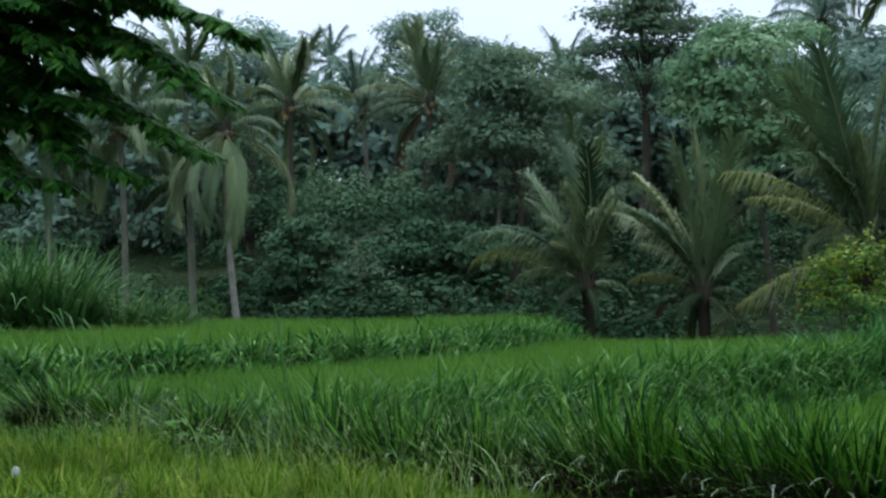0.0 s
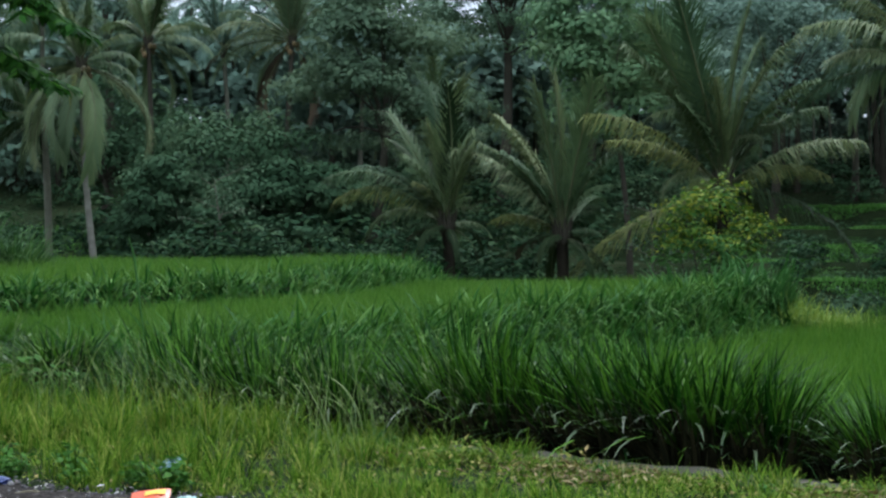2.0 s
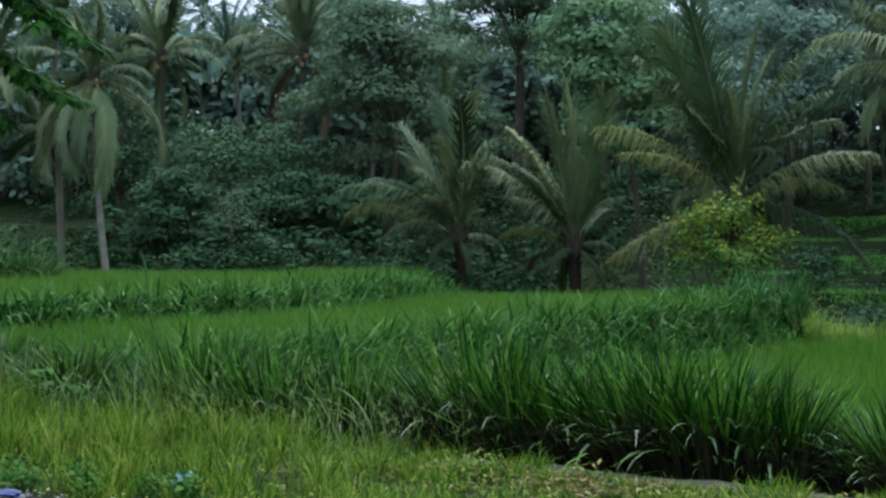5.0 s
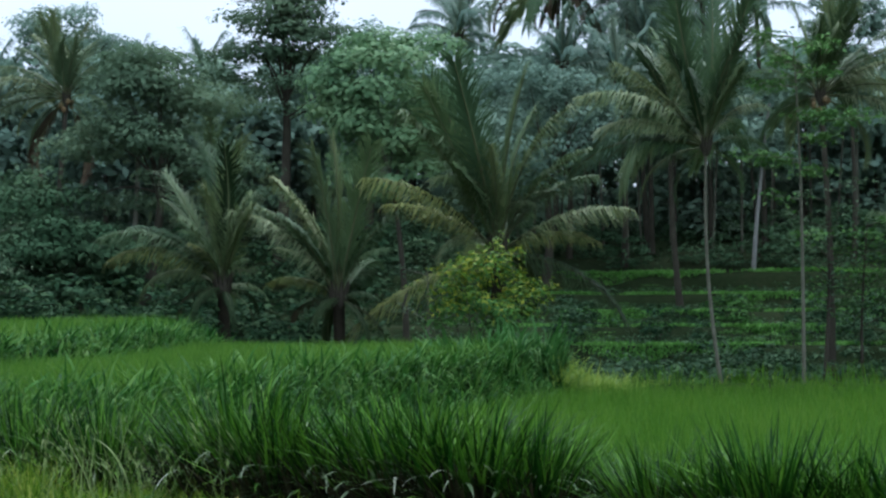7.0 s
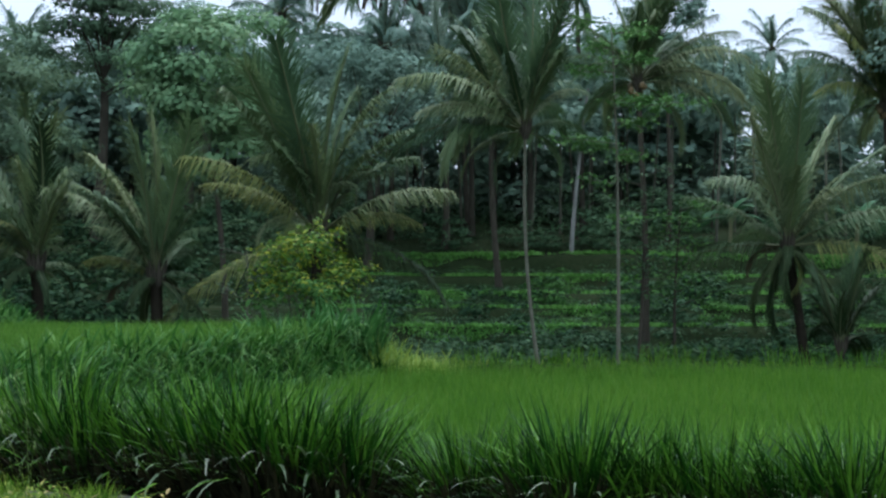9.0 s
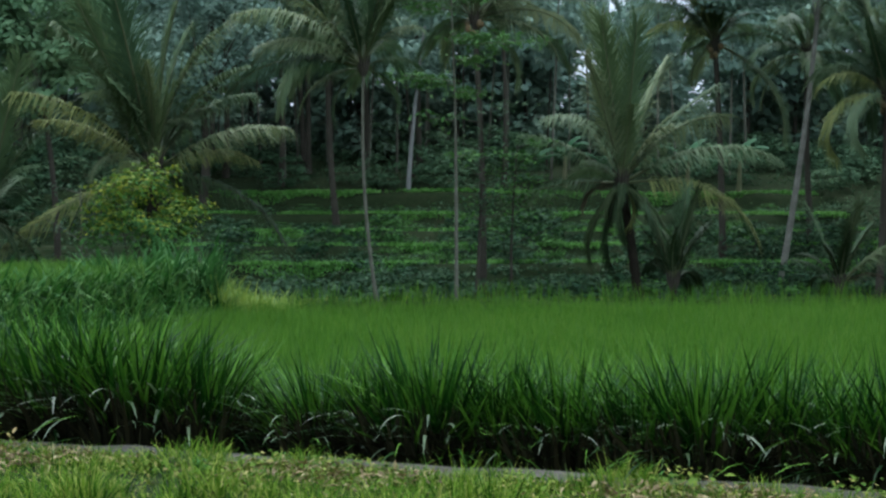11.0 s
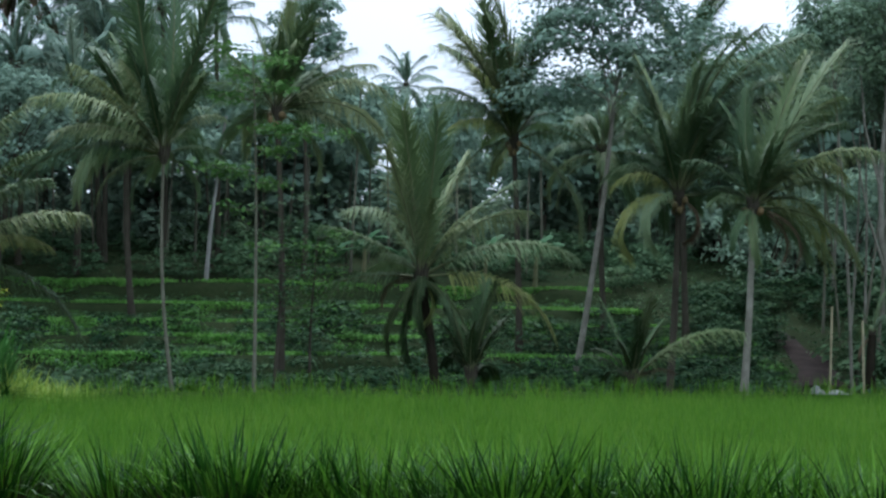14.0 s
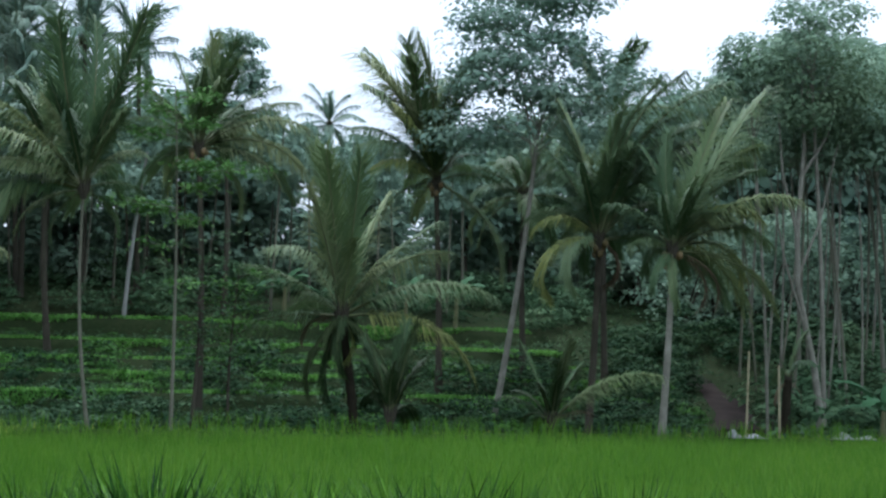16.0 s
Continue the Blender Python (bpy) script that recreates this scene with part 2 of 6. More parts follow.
SHRUB_LEAF = shade("shrub_leaf", [(0.25, (0.011, 0.034, 0.014)), (0.5, (0.026, 0.061, 0.026)), (0.8, (0.071, 0.120, 0.047))], 0.7, 0.16, scale=0.5, spec=0.05, chance=0.4)
# grove and understory leaf, lightened and blued to carry haze in its colour
LEAF_MID_HAZED = shade("hazed_green_tree_leaf", [(0.25, (0.095, 0.161, 0.111)), (0.5, (0.174, 0.259, 0.176)), (0.8, (0.276, 0.361, 0.238))], 0.65, 0.32, scale=0.35, spec=0.06, chance=0.18)
LEAF_LIGHT = shade("light_tree_leaf", [(0.25, (0.078, 0.164, 0.080)), (0.5, (0.152, 0.260, 0.121)), (0.8, (0.245, 0.347, 0.165))], 0.6, 0.32, scale=0.5, spec=0.08, chance=0.2)
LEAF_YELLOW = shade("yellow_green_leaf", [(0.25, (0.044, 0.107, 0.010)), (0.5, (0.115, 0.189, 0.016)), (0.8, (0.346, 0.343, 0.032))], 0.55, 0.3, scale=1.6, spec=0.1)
LEAF_GLOSS = shade("glossy_overhanging_leaf", [(0.25, (0.010, 0.038, 0.006)), (0.6, (0.032, 0.110, 0.013)), (0.9, (0.120, 0.260, 0.032))], 0.55, 0.36, scale=2, spec=0.06)
BARK_PALE = shade("pale_bark", [(0.2, (0.063, 0.061, 0.042)), (0.5, (0.117, 0.114, 0.083)), (0.85, (0.209, 0.209, 0.155))], 0.95, scale=2.5, bump=0.7, bump_scale=12, island=False, fine=0.45, spec=0.06)
BARK_BROWN = shade("brown_bark", [(0.2, (0.024, 0.022, 0.016)), (0.5, (0.048, 0.043, 0.031)), (0.85, (0.10, 0.088, 0.065))], 0.95, scale=2, bump=0.7, bump_scale=10, island=False, fine=0.45, spec=0.06)
PALM_FIBRE = shade("dark_palm_fibre", [(0.2, (0.010, 0.009, 0.006)), (0.5, (0.022, 0.019, 0.013)), (0.85, (0.05, 0.042, 0.028))], 0.95, scale=3, bump=0.9, bump_scale=14, island=False, fine=0.5, spec=0.03)
MOTTLED_BARK = shade("mottled_grey_bark", [(0.2, (0.064, 0.060, 0.046)), (0.5, (0.162, 0.155, 0.123)), (0.8, (0.315, 0.302, 0.254))], 0.95, scale=3, bump=0.6, bump_scale=14, island=False, fine=0.5, spec=0.05)
# ground darker than its own soil: the canopy's shade is put into the colour
EARTH = shade("canopy_shaded_ground", [(0.25, (0.009, 0.015, 0.006)), (0.5, (0.016, 0.025, 0.009)), (0.8, (0.034, 0.036, 0.017))], 0.95, scale=0.35, bump=0.8, bump_scale=5, island=False, fine=0.5, spec=0.03)
LEDGE = shade("mown_terrace_grass", [(0.2, (0.060, 0.169, 0.032)), (0.55, (0.129, 0.291, 0.058)), (0.85, (0.203, 0.384, 0.093))], 0.6, 0.3, scale=0.7, spec=0.1, chance=0.3)
ROAD = shade("worn_asphalt", [(0.3, (0.009, 0.007, 0.006)), (0.47, (0.021, 0.018, 0.015)), (0.57, (0.040, 0.034, 0.030)), (0.70, (0.112, 0.100, 0.088))], 0.95, scale=2.2, bump=1.0, bump_scale=28, island=False, fine=0.6, spec=0.05)
CONCRETE = shade("weathered_concrete", [(0.25, (0.036, 0.034, 0.025)), (0.5, (0.077, 0.071, 0.054)), (0.85, (0.138, 0.126, 0.100))], 0.95, scale=1.5, bump=0.7, bump_scale=25, island=False, fine=0.45, spec=0.06)

# ---------------------------------------------------------------- terrain
KERB_A, KERB_DIR, KERB_N = np.array([0.79, 9.54]), np.array([0.859, -0.512]), np.array([0.512, 0.859])


def front_edge(y):
    """x of the middle terrace's front edge at y."""
    return np.interp(y, [8, 13, 20, 29, 31, 37.6, 42.7], [-9.5, -7.4, -5.9, -3.7, -3.1, -0.4, 1.2])


def upper_edge(y):
    """x of the upper terrace's edge at y."""
    return np.interp(y, [15, 18, 24, 31, 40, 44], [-15.5, -13.0, -11.0, -8.8, -8.0, -8.0])


def smooth(a, b, v):
    t = np.clip((v - a) / (b - a), 0, 1)
    return t * t * (3 - 2 * t)


def ground_z(x, y):
    x, y = np.asarray(x, float), np.asarray(y, float)
    s = KERB_N[0] * (x - KERB_A[0]) + KERB_N[1] * (y - KERB_A[1])
    fields = np.full(np.broadcast(x, y).shape, -1.15)
    fe, ue = front_edge(y), upper_edge(y)
    fields = fields + (1.05) * smooth(1.25, 0.0, x - fe)
    fields = fields + 0.6 * smooth(0.9, 0.0, x - ue)
    far = np.interp(y, [41, 43.2, 46, 49, 52, 53.2, 53.7, 56.8, 57.2, 59.8, 60.2, 62.8, 63.2, 65.8, 66.4, 70, 95, 150, 400],
                    [0, 0, -0.45, -0.5, 0.1, 0.25, 1.05, 1.05, 1.6, 1.6, 2.1, 2.1, 2.75, 2.75, 3.6, 4.3, 8.5, 13, 16]) - 1.15
    left = np.interp(y, [41, 44, 47, 56, 64, 95, 150, 400], [0.45, 0.45, -0.2, 0.2, 1.6, 7.0, 12, 16])
    right = np.interp(y, [41, 43.2, 46, 51, 60, 70, 95, 150, 400], [0, 0, -0.3, 0.1, 2.0, 4.3, 8.5, 13, 16]) - 1.15
    k2 = smooth(26.5, 29.5, x)
    far = far * (1 - k2) + right * k2
    k = smooth(-2.0, -10.0, x)
    far = far * (1 - k) + left * k
    w = smooth(41.0, 43.0, y)
    fields = fields * (1 - w) + far * w
    fields = fields + 0.42 * np.exp(-((y - 42.2 + 0.06 * np.clip(x - 4, 0, 40)) / 0.45) ** 2) * smooth(2.5, 4.0, x)
    near = smooth(0.25, 2.6, s)
    return fields * near + (-0.03) * (1 - near)


xs = np.unique(np.concatenate([np.linspace(-900, -60, 12), np.linspace(-60, -24, 19), np.arange(-24, 34, 0.5), np.linspace(34, 70, 19), np.linspace(70, 900, 12)]))
ys = np.unique(np.concatenate([np.linspace(-900, -20, 12), np.linspace(-20, 6, 14), np.arange(6, 72, 0.5), np.arange(52.5, 67, 0.25), np.linspace(72, 150, 27), np.linspace(150, 1500, 14)]))
gx, gy = np.meshgrid(xs, ys)
gz = ground_z(gx, gy)
bump_field = np.sin(gx * 0.9 + 1.3 * np.sin(gy * 0.5)) * np.cos(gy * 0.8) * 0.04
sgrid = KERB_N[0] * (gx - KERB_A[0]) + KERB_N[1] * (gy - KERB_A[1])
gz = gz + bump_field * smooth(0.5, 3, sgrid)
nx = len(xs)
ii, jj = np.meshgrid(np.arange(len(ys) - 1), np.arange(nx - 1), indexing="ij")
gq = np.stack([ii * nx + jj, ii * nx + jj + 1, (ii + 1) * nx + jj + 1, (ii + 1) * nx + jj], -1).reshape(-1, 4)
ground = new("ground", mesh_of("ground", np.stack([gx, gy, gz], -1).reshape(-1, 3), gq, EARTH, True))
tagged(ground, "green and brown earth under fields and forest, darkened for canopy shade", "ground", kind="structure")


def us(u, s):
    """Plan place from the run along the kerb and the distance across it."""
    u, s = np.asarray(u, float), np.asarray(s, float)
    return KERB_A[0] + KERB_DIR[0] * u + KERB_N[0] * s, KERB_A[1] + KERB_DIR[1] * u + KERB_N[1] * s


def road_edge(u):
    return -2.50 + 0.125 * np.clip(u, -6, 1) + 0.07 * np.sin(u * 1.7) + 0.06 * np.sin(u * 4.3 + 1) + 0.04 * np.sin(u * 9.1)


ru = np.concatenate([np.linspace(-120, -16, 14), np.arange(-15.5, 12, 0.12), np.linspace(12.5, 120, 14)])
rt = np.concatenate([[0, 0.25, 0.5, 0.75], np.linspace(0.85, 1, 12)])
RU, RT = np.meshgrid(ru, rt)
edge = road_edge(RU)
RS = -10.5 + (edge + 10.5) * RT
rx_, ry_ = us(RU, RS)
rz_ = 0.004 + 0.012 * np.sin(RU * 3.1 + RS * 5) * np.sin(RU * 7.7 - RS * 4) * smooth(-8, -3, RS) + 0.012 * (RT < 0.999)
k = len(ru)
ii, jj = np.meshgrid(np.arange(len(rt) - 1), np.arange(k - 1), indexing="ij")
rq = np.stack([ii * k + jj, ii * k + jj + 1, (ii + 1) * k + jj + 1, (ii + 1) * k + jj], -1).reshape(-1, 4)
road = new("road", mesh_of("road", np.stack([rx_, ry_, rz_], -1).reshape(-1, 3), rq, ROAD, True))
tagged(road, "dark worn asphalt road with a gravelly broken edge", "road", kind="structure")

# kerb of cast concrete
bm = bmesh.new()
prev = None
for u in np.arange(-3.1, 14.01, 0.3):
    wob = 0.012 * math.sin(u * 5.1) + 0.01 * math.sin(u * 11)
    sec = []
    for ds, z in ((-0.42, -0.35), (-0.42, 0.0), (-0.39, 0.018), (-0.20, 0.035), (-0.17, 0.015), (-0.17, -0.6)):
        px, py = us(u, ds + wob)
        sec.append(bm.verts.new((float(px), float(py), z + 0.5 * wob)))
    if prev:
        for a in range(5):
            bm.faces.new((prev[a], sec[a], sec[a + 1], prev[a + 1]))
    else:
        bm.faces.new(sec)
    prev = sec
bm.faces.new(prev[::-1])
bmesh.ops.recalc_face_normals(bm, faces=bm.faces)
kerb_mesh = bpy.data.meshes.new("kerb")
bm.to_mesh(kerb_mesh)
bm.free()
kerb_mesh.materials.append(CONCRETE)
tagged(new("kerb", kerb_mesh), "low weathered grey concrete kerb along the verge", "kerb", kind="structure")


# ---------------------------------------------------------------- rice and banks
def scatter(x0, x1, y0, y1, n, keep):
    x, y = rng.uniform(x0, x1, n), rng.uniform(y0, y1, n)
    ok = keep(x, y)
    return x[ok], y[ok]


def rice(name, x, y, height, material, label, per=1):
    z = ground_z(x, y)
    wave = 1 + 0.06 * np.sin(x * 0.7 + 2 * np.sin(y * 0.35)) + 0.04 * np.sin(y * 1.3 + x * 0.4)
    n = len(x)
    h = height * wave * rng.uniform(0.82, 1.12, n)
    v, q = blades(np.stack([x, y, z], 1), h * 1.06, rng.uniform(0.018, 0.032, n), rng.uniform(0, 0.22, n), rng.uniform(0.1, 0.7, n), 2)
    return tagged(new(name, mesh_of(name, v, q, material)), label, "rice", kind="stuff")


def in_lower(x, y):
    far = 42.2 - 0.06 * np.clip(x - 4, 0, 40)
    s = KERB_N[0] * (x - KERB_A[0]) + KERB_N[1] * (y - KERB_A[1])
    return (x > front_edge(y) + 1.15) & (y < far + 0.15 * np.sin(x * 2.2)) & (s > 2.6) & (x < 3 + 0.75 * y)


def in_middle(x, y):
    s = KERB_N[0] * (x - KERB_A[0]) + KERB_N[1] * (y - KERB_A[1])
    return (x < front_edge(y) + 0.1) & (x > upper_edge(y) + 0.8) & (y < 41.0) & (s > 3.0)


def in_upper(x, y):
    return (x < upper_edge(y) - 0.3) & (y < 43.5) & (x > -0.62 * y - 2)


x, y = scatter(-4, 34, 14, 43, 150000, in_lower)
far_more = rng.random(len(x)) < np.where(y > 19, 0.72, 0.3)
rice("rice_lower_field", x[far_more], y[far_more], 0.52, RICE, "bright green young rice filling the lower paddy")
x, y = scatter(-14, 3, 12, 41, 105000, in_middle)
rice("rice_middle_terrace", x, y, 0.50, RICE_UP, "green young rice on the middle terrace")
x, y = scatter(-30, -7, 17, 43.5, 52000, in_upper)
rice("rice_upper_terrace", x, y, 0.50, RICE_UP, "green young rice on the upper terrace")


def bank_grass(name, x, y, h, material, label, wide=(0.014, 0.026), lean=0.5, lift=0.0, segs=3):
    n = len(x)
    z = ground_z(x, y) + lift
    v, q = blades(np.stack([x, y, z], 1), h * rng.uniform(0.6, 1.2, n), rng.uniform(*wide, n), rng.uniform(0, lean, n), rng.uniform(0.3, 2.1, n), segs)
    return tagged(new(name, mesh_of(name, v, q, material)), label, "grass", kind="stuff")


def bank_clumps(name, edge, y0, y1, lo, hi, stools, h, label):
    """Arching fodder grass on a bank, in stools that grow into each other."""
    cy_ = rng.uniform(y0, y1, stools)
    cx_ = edge(cy_) + rng.uniform(lo, hi, stools)
    n = stools * 24
    pick = rng.integers(0, stools, n)
    off = rng.normal(0, 0.17, (n, 2))
    x, y = cx_[pick] + off[:, 0], cy_[pick] + off[:, 1]
    tall = (h * rng.uniform(0.7, 1.3, stools))[pick] * rng.uniform(0.6, 1.15, n)
    head = np.arctan2(off[:, 1], off[:, 0]) + rng.normal(0, 0.7, n)
    v, q = blades(np.stack([x, y, ground_z(x, y)], 1), tall, rng.uniform(0.04, 0.085, n), rng.uniform(0, 0.75, n), rng.uniform(0.4, 2.7, n), 4, head, tip=0.05)
    return tagged(new(name, mesh_of(name, v, q, BANK)), label, "grass", kind="stuff")


# the banks in front of the middle and the upper terrace
bank_clumps("bank_grass_front", front_edge, 16, 40.2, -0.4, 1.3, 560, 0.74, "dense dark green fodder grass on the terrace bank")
bank_clumps("bank_grass_upper", upper_edge, 17, 42.5, -0.5, 1.0, 380, 0.58, "dense green grass on the upper terrace bank")
# tufts along the far rim of the lower paddy
n = 2600
x = rng.uniform(3, 31, n)
y = 42.3 - 0.06 * np.clip(x - 4, 0, 40) + rng.uniform(-0.1, 0.8, n)
bank_grass("rim_grass", x, y, 0.3, VERGE, "ragged grass on the far rim of the paddy", lean=0.7)

# ---------------------------------------------------------------- fodder grass clumps behind the kerb


def clump_mesh(n, height, spread, wide=(0.016, 0.030)):
    """A stool of stiff blades that fan out from a narrow foot and arch at their tips."""
    r = np.sqrt(rng.random(n))
    a = rng.uniform(0, 2 * np.pi, n)
    pos = np.stack([r * np.cos(a), r * np.sin(a), np.zeros(n)], 1) * spread * 0.40
    head = a + rng.normal(0, 0.55, n)
    L = height * rng.uniform(0.45, 1.14, n) ** 0.8
    lean = 0.03 + 0.74 * r * rng.uniform(0.2, 1.15, n)
    return blades(pos, L, rng.uniform(*wide, n), lean, 0.08 + 1.5 * rng.random(n) ** 2.2, 5, head, tip=0.03)


def foot_mesh(n, height, spread):
    r = spread * np.sqrt(rng.random(n))
    a = rng.uniform(0, 2 * np.pi, n)
    pos = np.stack([r * np.cos(a) * 0.75, r * np.sin(a) * 0.75, np.zeros(n)], 1)
    return blades(pos, height * rng.uniform(0.2, 0.60, n), rng.uniform(0.03, 0.06, n), 0.5 * rng.random(n), 0.9 * rng.random(n), 2, a)


def hanging_mesh(n, height, spread):
    a = rng.uniform(0, 2 * np.pi, n)
    pos = np.stack([spread * 0.55 * np.cos(a), spread * 0.55 * np.sin(a), rng.uniform(0.10, 0.40, n) * height], 1)
    return blades(pos, height * rng.uniform(0.22, 0.5, n), rng.uniform(0.018, 0.042, n), rng.uniform(0.3, 0.9, n), rng.uniform(1.0, 2.4, n), 6, a + rng.normal(0, 0.4, n), tip=0.06)


CLUMP_MESHES = []
for i in range(5):
    CLUMP_MESHES.append((mesh_of("clump_blades", *clump_mesh(640, 1.0, 0.50, (0.018, 0.042)), CLUMP), mesh_of("clump_bent_blades", *hanging_mesh(48, 1.0, 0.66), BENT), mesh_of("clump_foot", *foot_mesh(700, 1.0, 0.64), FOOT_SHADE)))


def grass_clump(u, s, top, wide, variety, label="tall dark green fodder grass clump behind the kerb"):
    px, py = us(u, s - 0.15)
    base = float(ground_z(px, py)) - 0.02
    thing = new("grass_clump")
    tall = top - base
    thing.matrix_basis = Matrix.LocRotScale((float(px), float(py), base), Euler((0, 0, rng.uniform(0, 6.28))), (wide, wide, tall / 0.98))
    part("blade_tuft", CLUMP_MESHES[variety % 5][0], thing)
    part("bent_blade_tuft", CLUMP_MESHES[variety % 5][1], thing, "pale bent grass blades, their glint put into the colour")
    part("dead_leaf_tuft", CLUMP_MESHES[variety % 5][2], thing, "near-black foot blades standing for the clump's inner shade")
    return tagged(thing, label, "grass clump", "grass clumps behind the kerb")


for i, (u, s, top, wide) in enumerate((
        (-3.65, 0.95, 0.92, 1.15), (-3.1, 0.75, 0.80, 1.0), (-2.55, 0.75, 0.74, 0.95), (-1.98, 0.75, 0.85, 1.15), (-1.45, 0.7, 0.82, 1.1), (-1.02, 0.75, 0.70, 0.85),
        (-0.15, 0.75, 0.60, 0.85), (0.25, 0.8, 0.58, 0.85), (0.62, 0.7, 0.70, 1.0), (1.02, 0.8, 0.62, 0.9), (1.45, 0.75, 0.64, 0.95), (1.88, 0.75, 0.62, 0.9),
        (2.28, 0.7, 0.72, 1.0), (2.65, 0.8, 0.66, 0.9), (3.05, 0.75, 0.60, 0.95), (3.4, 0.7, 0.70, 0.95), (3.85, 0.8, 0.62, 0.9), (4.3, 0.75, 0.68, 1.0), (4.75, 0.8, 0.62, 0.9), (5.2, 0.75, 0.64, 1.0), (5.7, 0.8, 0.62, 1.0))):
    grass_clump(u, s, top, wide, i)
for i, u in enumerate(np.arange(-3.6, 6.2, 0.55)):
    if not -0.9 < u < -0.3:
        grass_clump(float(u + rng.uniform(-0.12, 0.12)), 1.45, float((0.66 if u < -0.8 else 0.46) - rng.uniform(0.05, 0.22)), 1.15, i + 3)
for i, (u, s, top, wide) in enumerate(((-7.6, 1.5, 0.80, 1.3), (-7.0, 1.2, 0.66, 1.0), (-6.1, 1.1, 0.74, 1.15), (-5.5, 1.4, 0.62, 1.0), (-5.05, 1.0, 0.70, 1.1), (-4.4, 1.2, 0.62, 1.0), (-8.6, 1.9, 0.50, 1.1), (-9.9, 1.7, 0.55, 1.2), (-11.6, 1.9, 0.65, 1.2), (-12.9, 1.9, 0.75, 1.3))):
    grass_clump(u, s, top, wide, i + 2, "coarse green grass clump at the edge of the rice")

# ---------------------------------------------------------------- verge
def lushness(u, s):
    """How rank the verge grows: tall beside the road and beyond the kerb's end, thin and strawy along the kerb."""
    d = s - road_edge(u)
    open_end = smooth(-2.1, -3.1, u)
    strip = smooth(0.1, 0.35, d) * smooth(1.55, 0.95, d) * (0.76 + 0.24 * np.sin(u * 1.35 + 0.4))
    return np.clip(open_end * (0.75 + 0.25 * np.sin(u * 1.9 + 2 * np.sin(s * 2.1))) * smooth(0.0, 0.3, d) + (1 - open_end) * (0.10 + 0.9 * strip), 0, 1)


bits = []
m = 2500
u = rng.uniform(-15, 7, m)
s = road_edge(u) + 0.05 + rng.random(m) * (np.where(u < -3.3, 0.25, -0.62) - road_edge(u))
rank = lushness(u, s) * np.clip(0.78 + 0.5 * np.sin(u * 3.7 + 1.7 * np.sin(s * 3.3)) * np.sin(s * 4.1 + 1.3 * np.sin(u * 2.2)), 0.35, 1.2)
grow = rng.random(m) < 0.12 + 0.88 * rank
for uu, ss, rk in zip(u[grow], s[grow], rank[grow]):
    k = int(22 + 26 * rk)
    px, py = us(uu, ss)
    wide = rng.uniform(0.04, 0.11) * (0.6 + 0.7 * rk)
    a = rng.uniform(0, 2 * np.pi, k)
    rr = np.sqrt(rng.random(k))
    tall = (0.05 + (0.27 if uu > -3.1 else 0.40) * rk * rng.uniform(0.3, 1.3)) * rng.uniform(0.5, 1.15, k)
    root = np.stack([px + wide * rr * np.cos(a), py + wide * rr * np.sin(a), np.full(k, -0.03)], 1)
    bits.append(blades(root, tall, rng.uniform(0.004, 0.0105, k), 0.6 * rr * rng.random(k), rng.uniform(0.2, 1.6, k), 3, a + rng.normal(0, 0.6, k)))
n = 24000
u = rng.uniform(-15, 7.5, n)
s = road_edge(u) + 0.03 + rng.random(n) * (np.where(u < -3.3, 0.25, -0.5) - road_edge(u))
keep = rng.random(n) < 0.25 + 0.5 * lushness(u, s) + 0.3 * smooth(1.0, 2.5, u)
px, py = us(u[keep], s[keep])
n = len(px)
bits.append(blades(np.stack([px, py, np.full(n, -0.03)], 1), rng.uniform(0.03, 0.13, n), rng.uniform(0.004, 0.010, n), rng.uniform(0, 0.9, n), rng.uniform(0.2, 1.5, n), 3))
tagged(new("verge_grass", mesh_of("verge_grass", *merge(bits), VERGE)), "tufted bright green grass on the roadside verge", "grass", kind="stuff")

n = 15000
u = rng.uniform(-14, 8, n)
s = road_edge(u) + 0.06 + rng.random(n) * (-0.5 - road_edge(u))
px, py = us(u, s)
v, q = leaves(np.stack([px, py, rng.uniform(-0.015, 0.03, n)], 1), rng.uniform(0.02, 0.05, n), 0.0, 0.55)
tagged(new("verge_clover", mesh_of("verge_clover", v, q, CLOVER)), "low creeping leaves and dry bits on the verge soil", "ground cover", kind="stuff")

# ---------------------------------------------------------------- palms


RISES = (1.35, 1.05, 0.75, 0.4, 0.05, -0.4, -0.85)


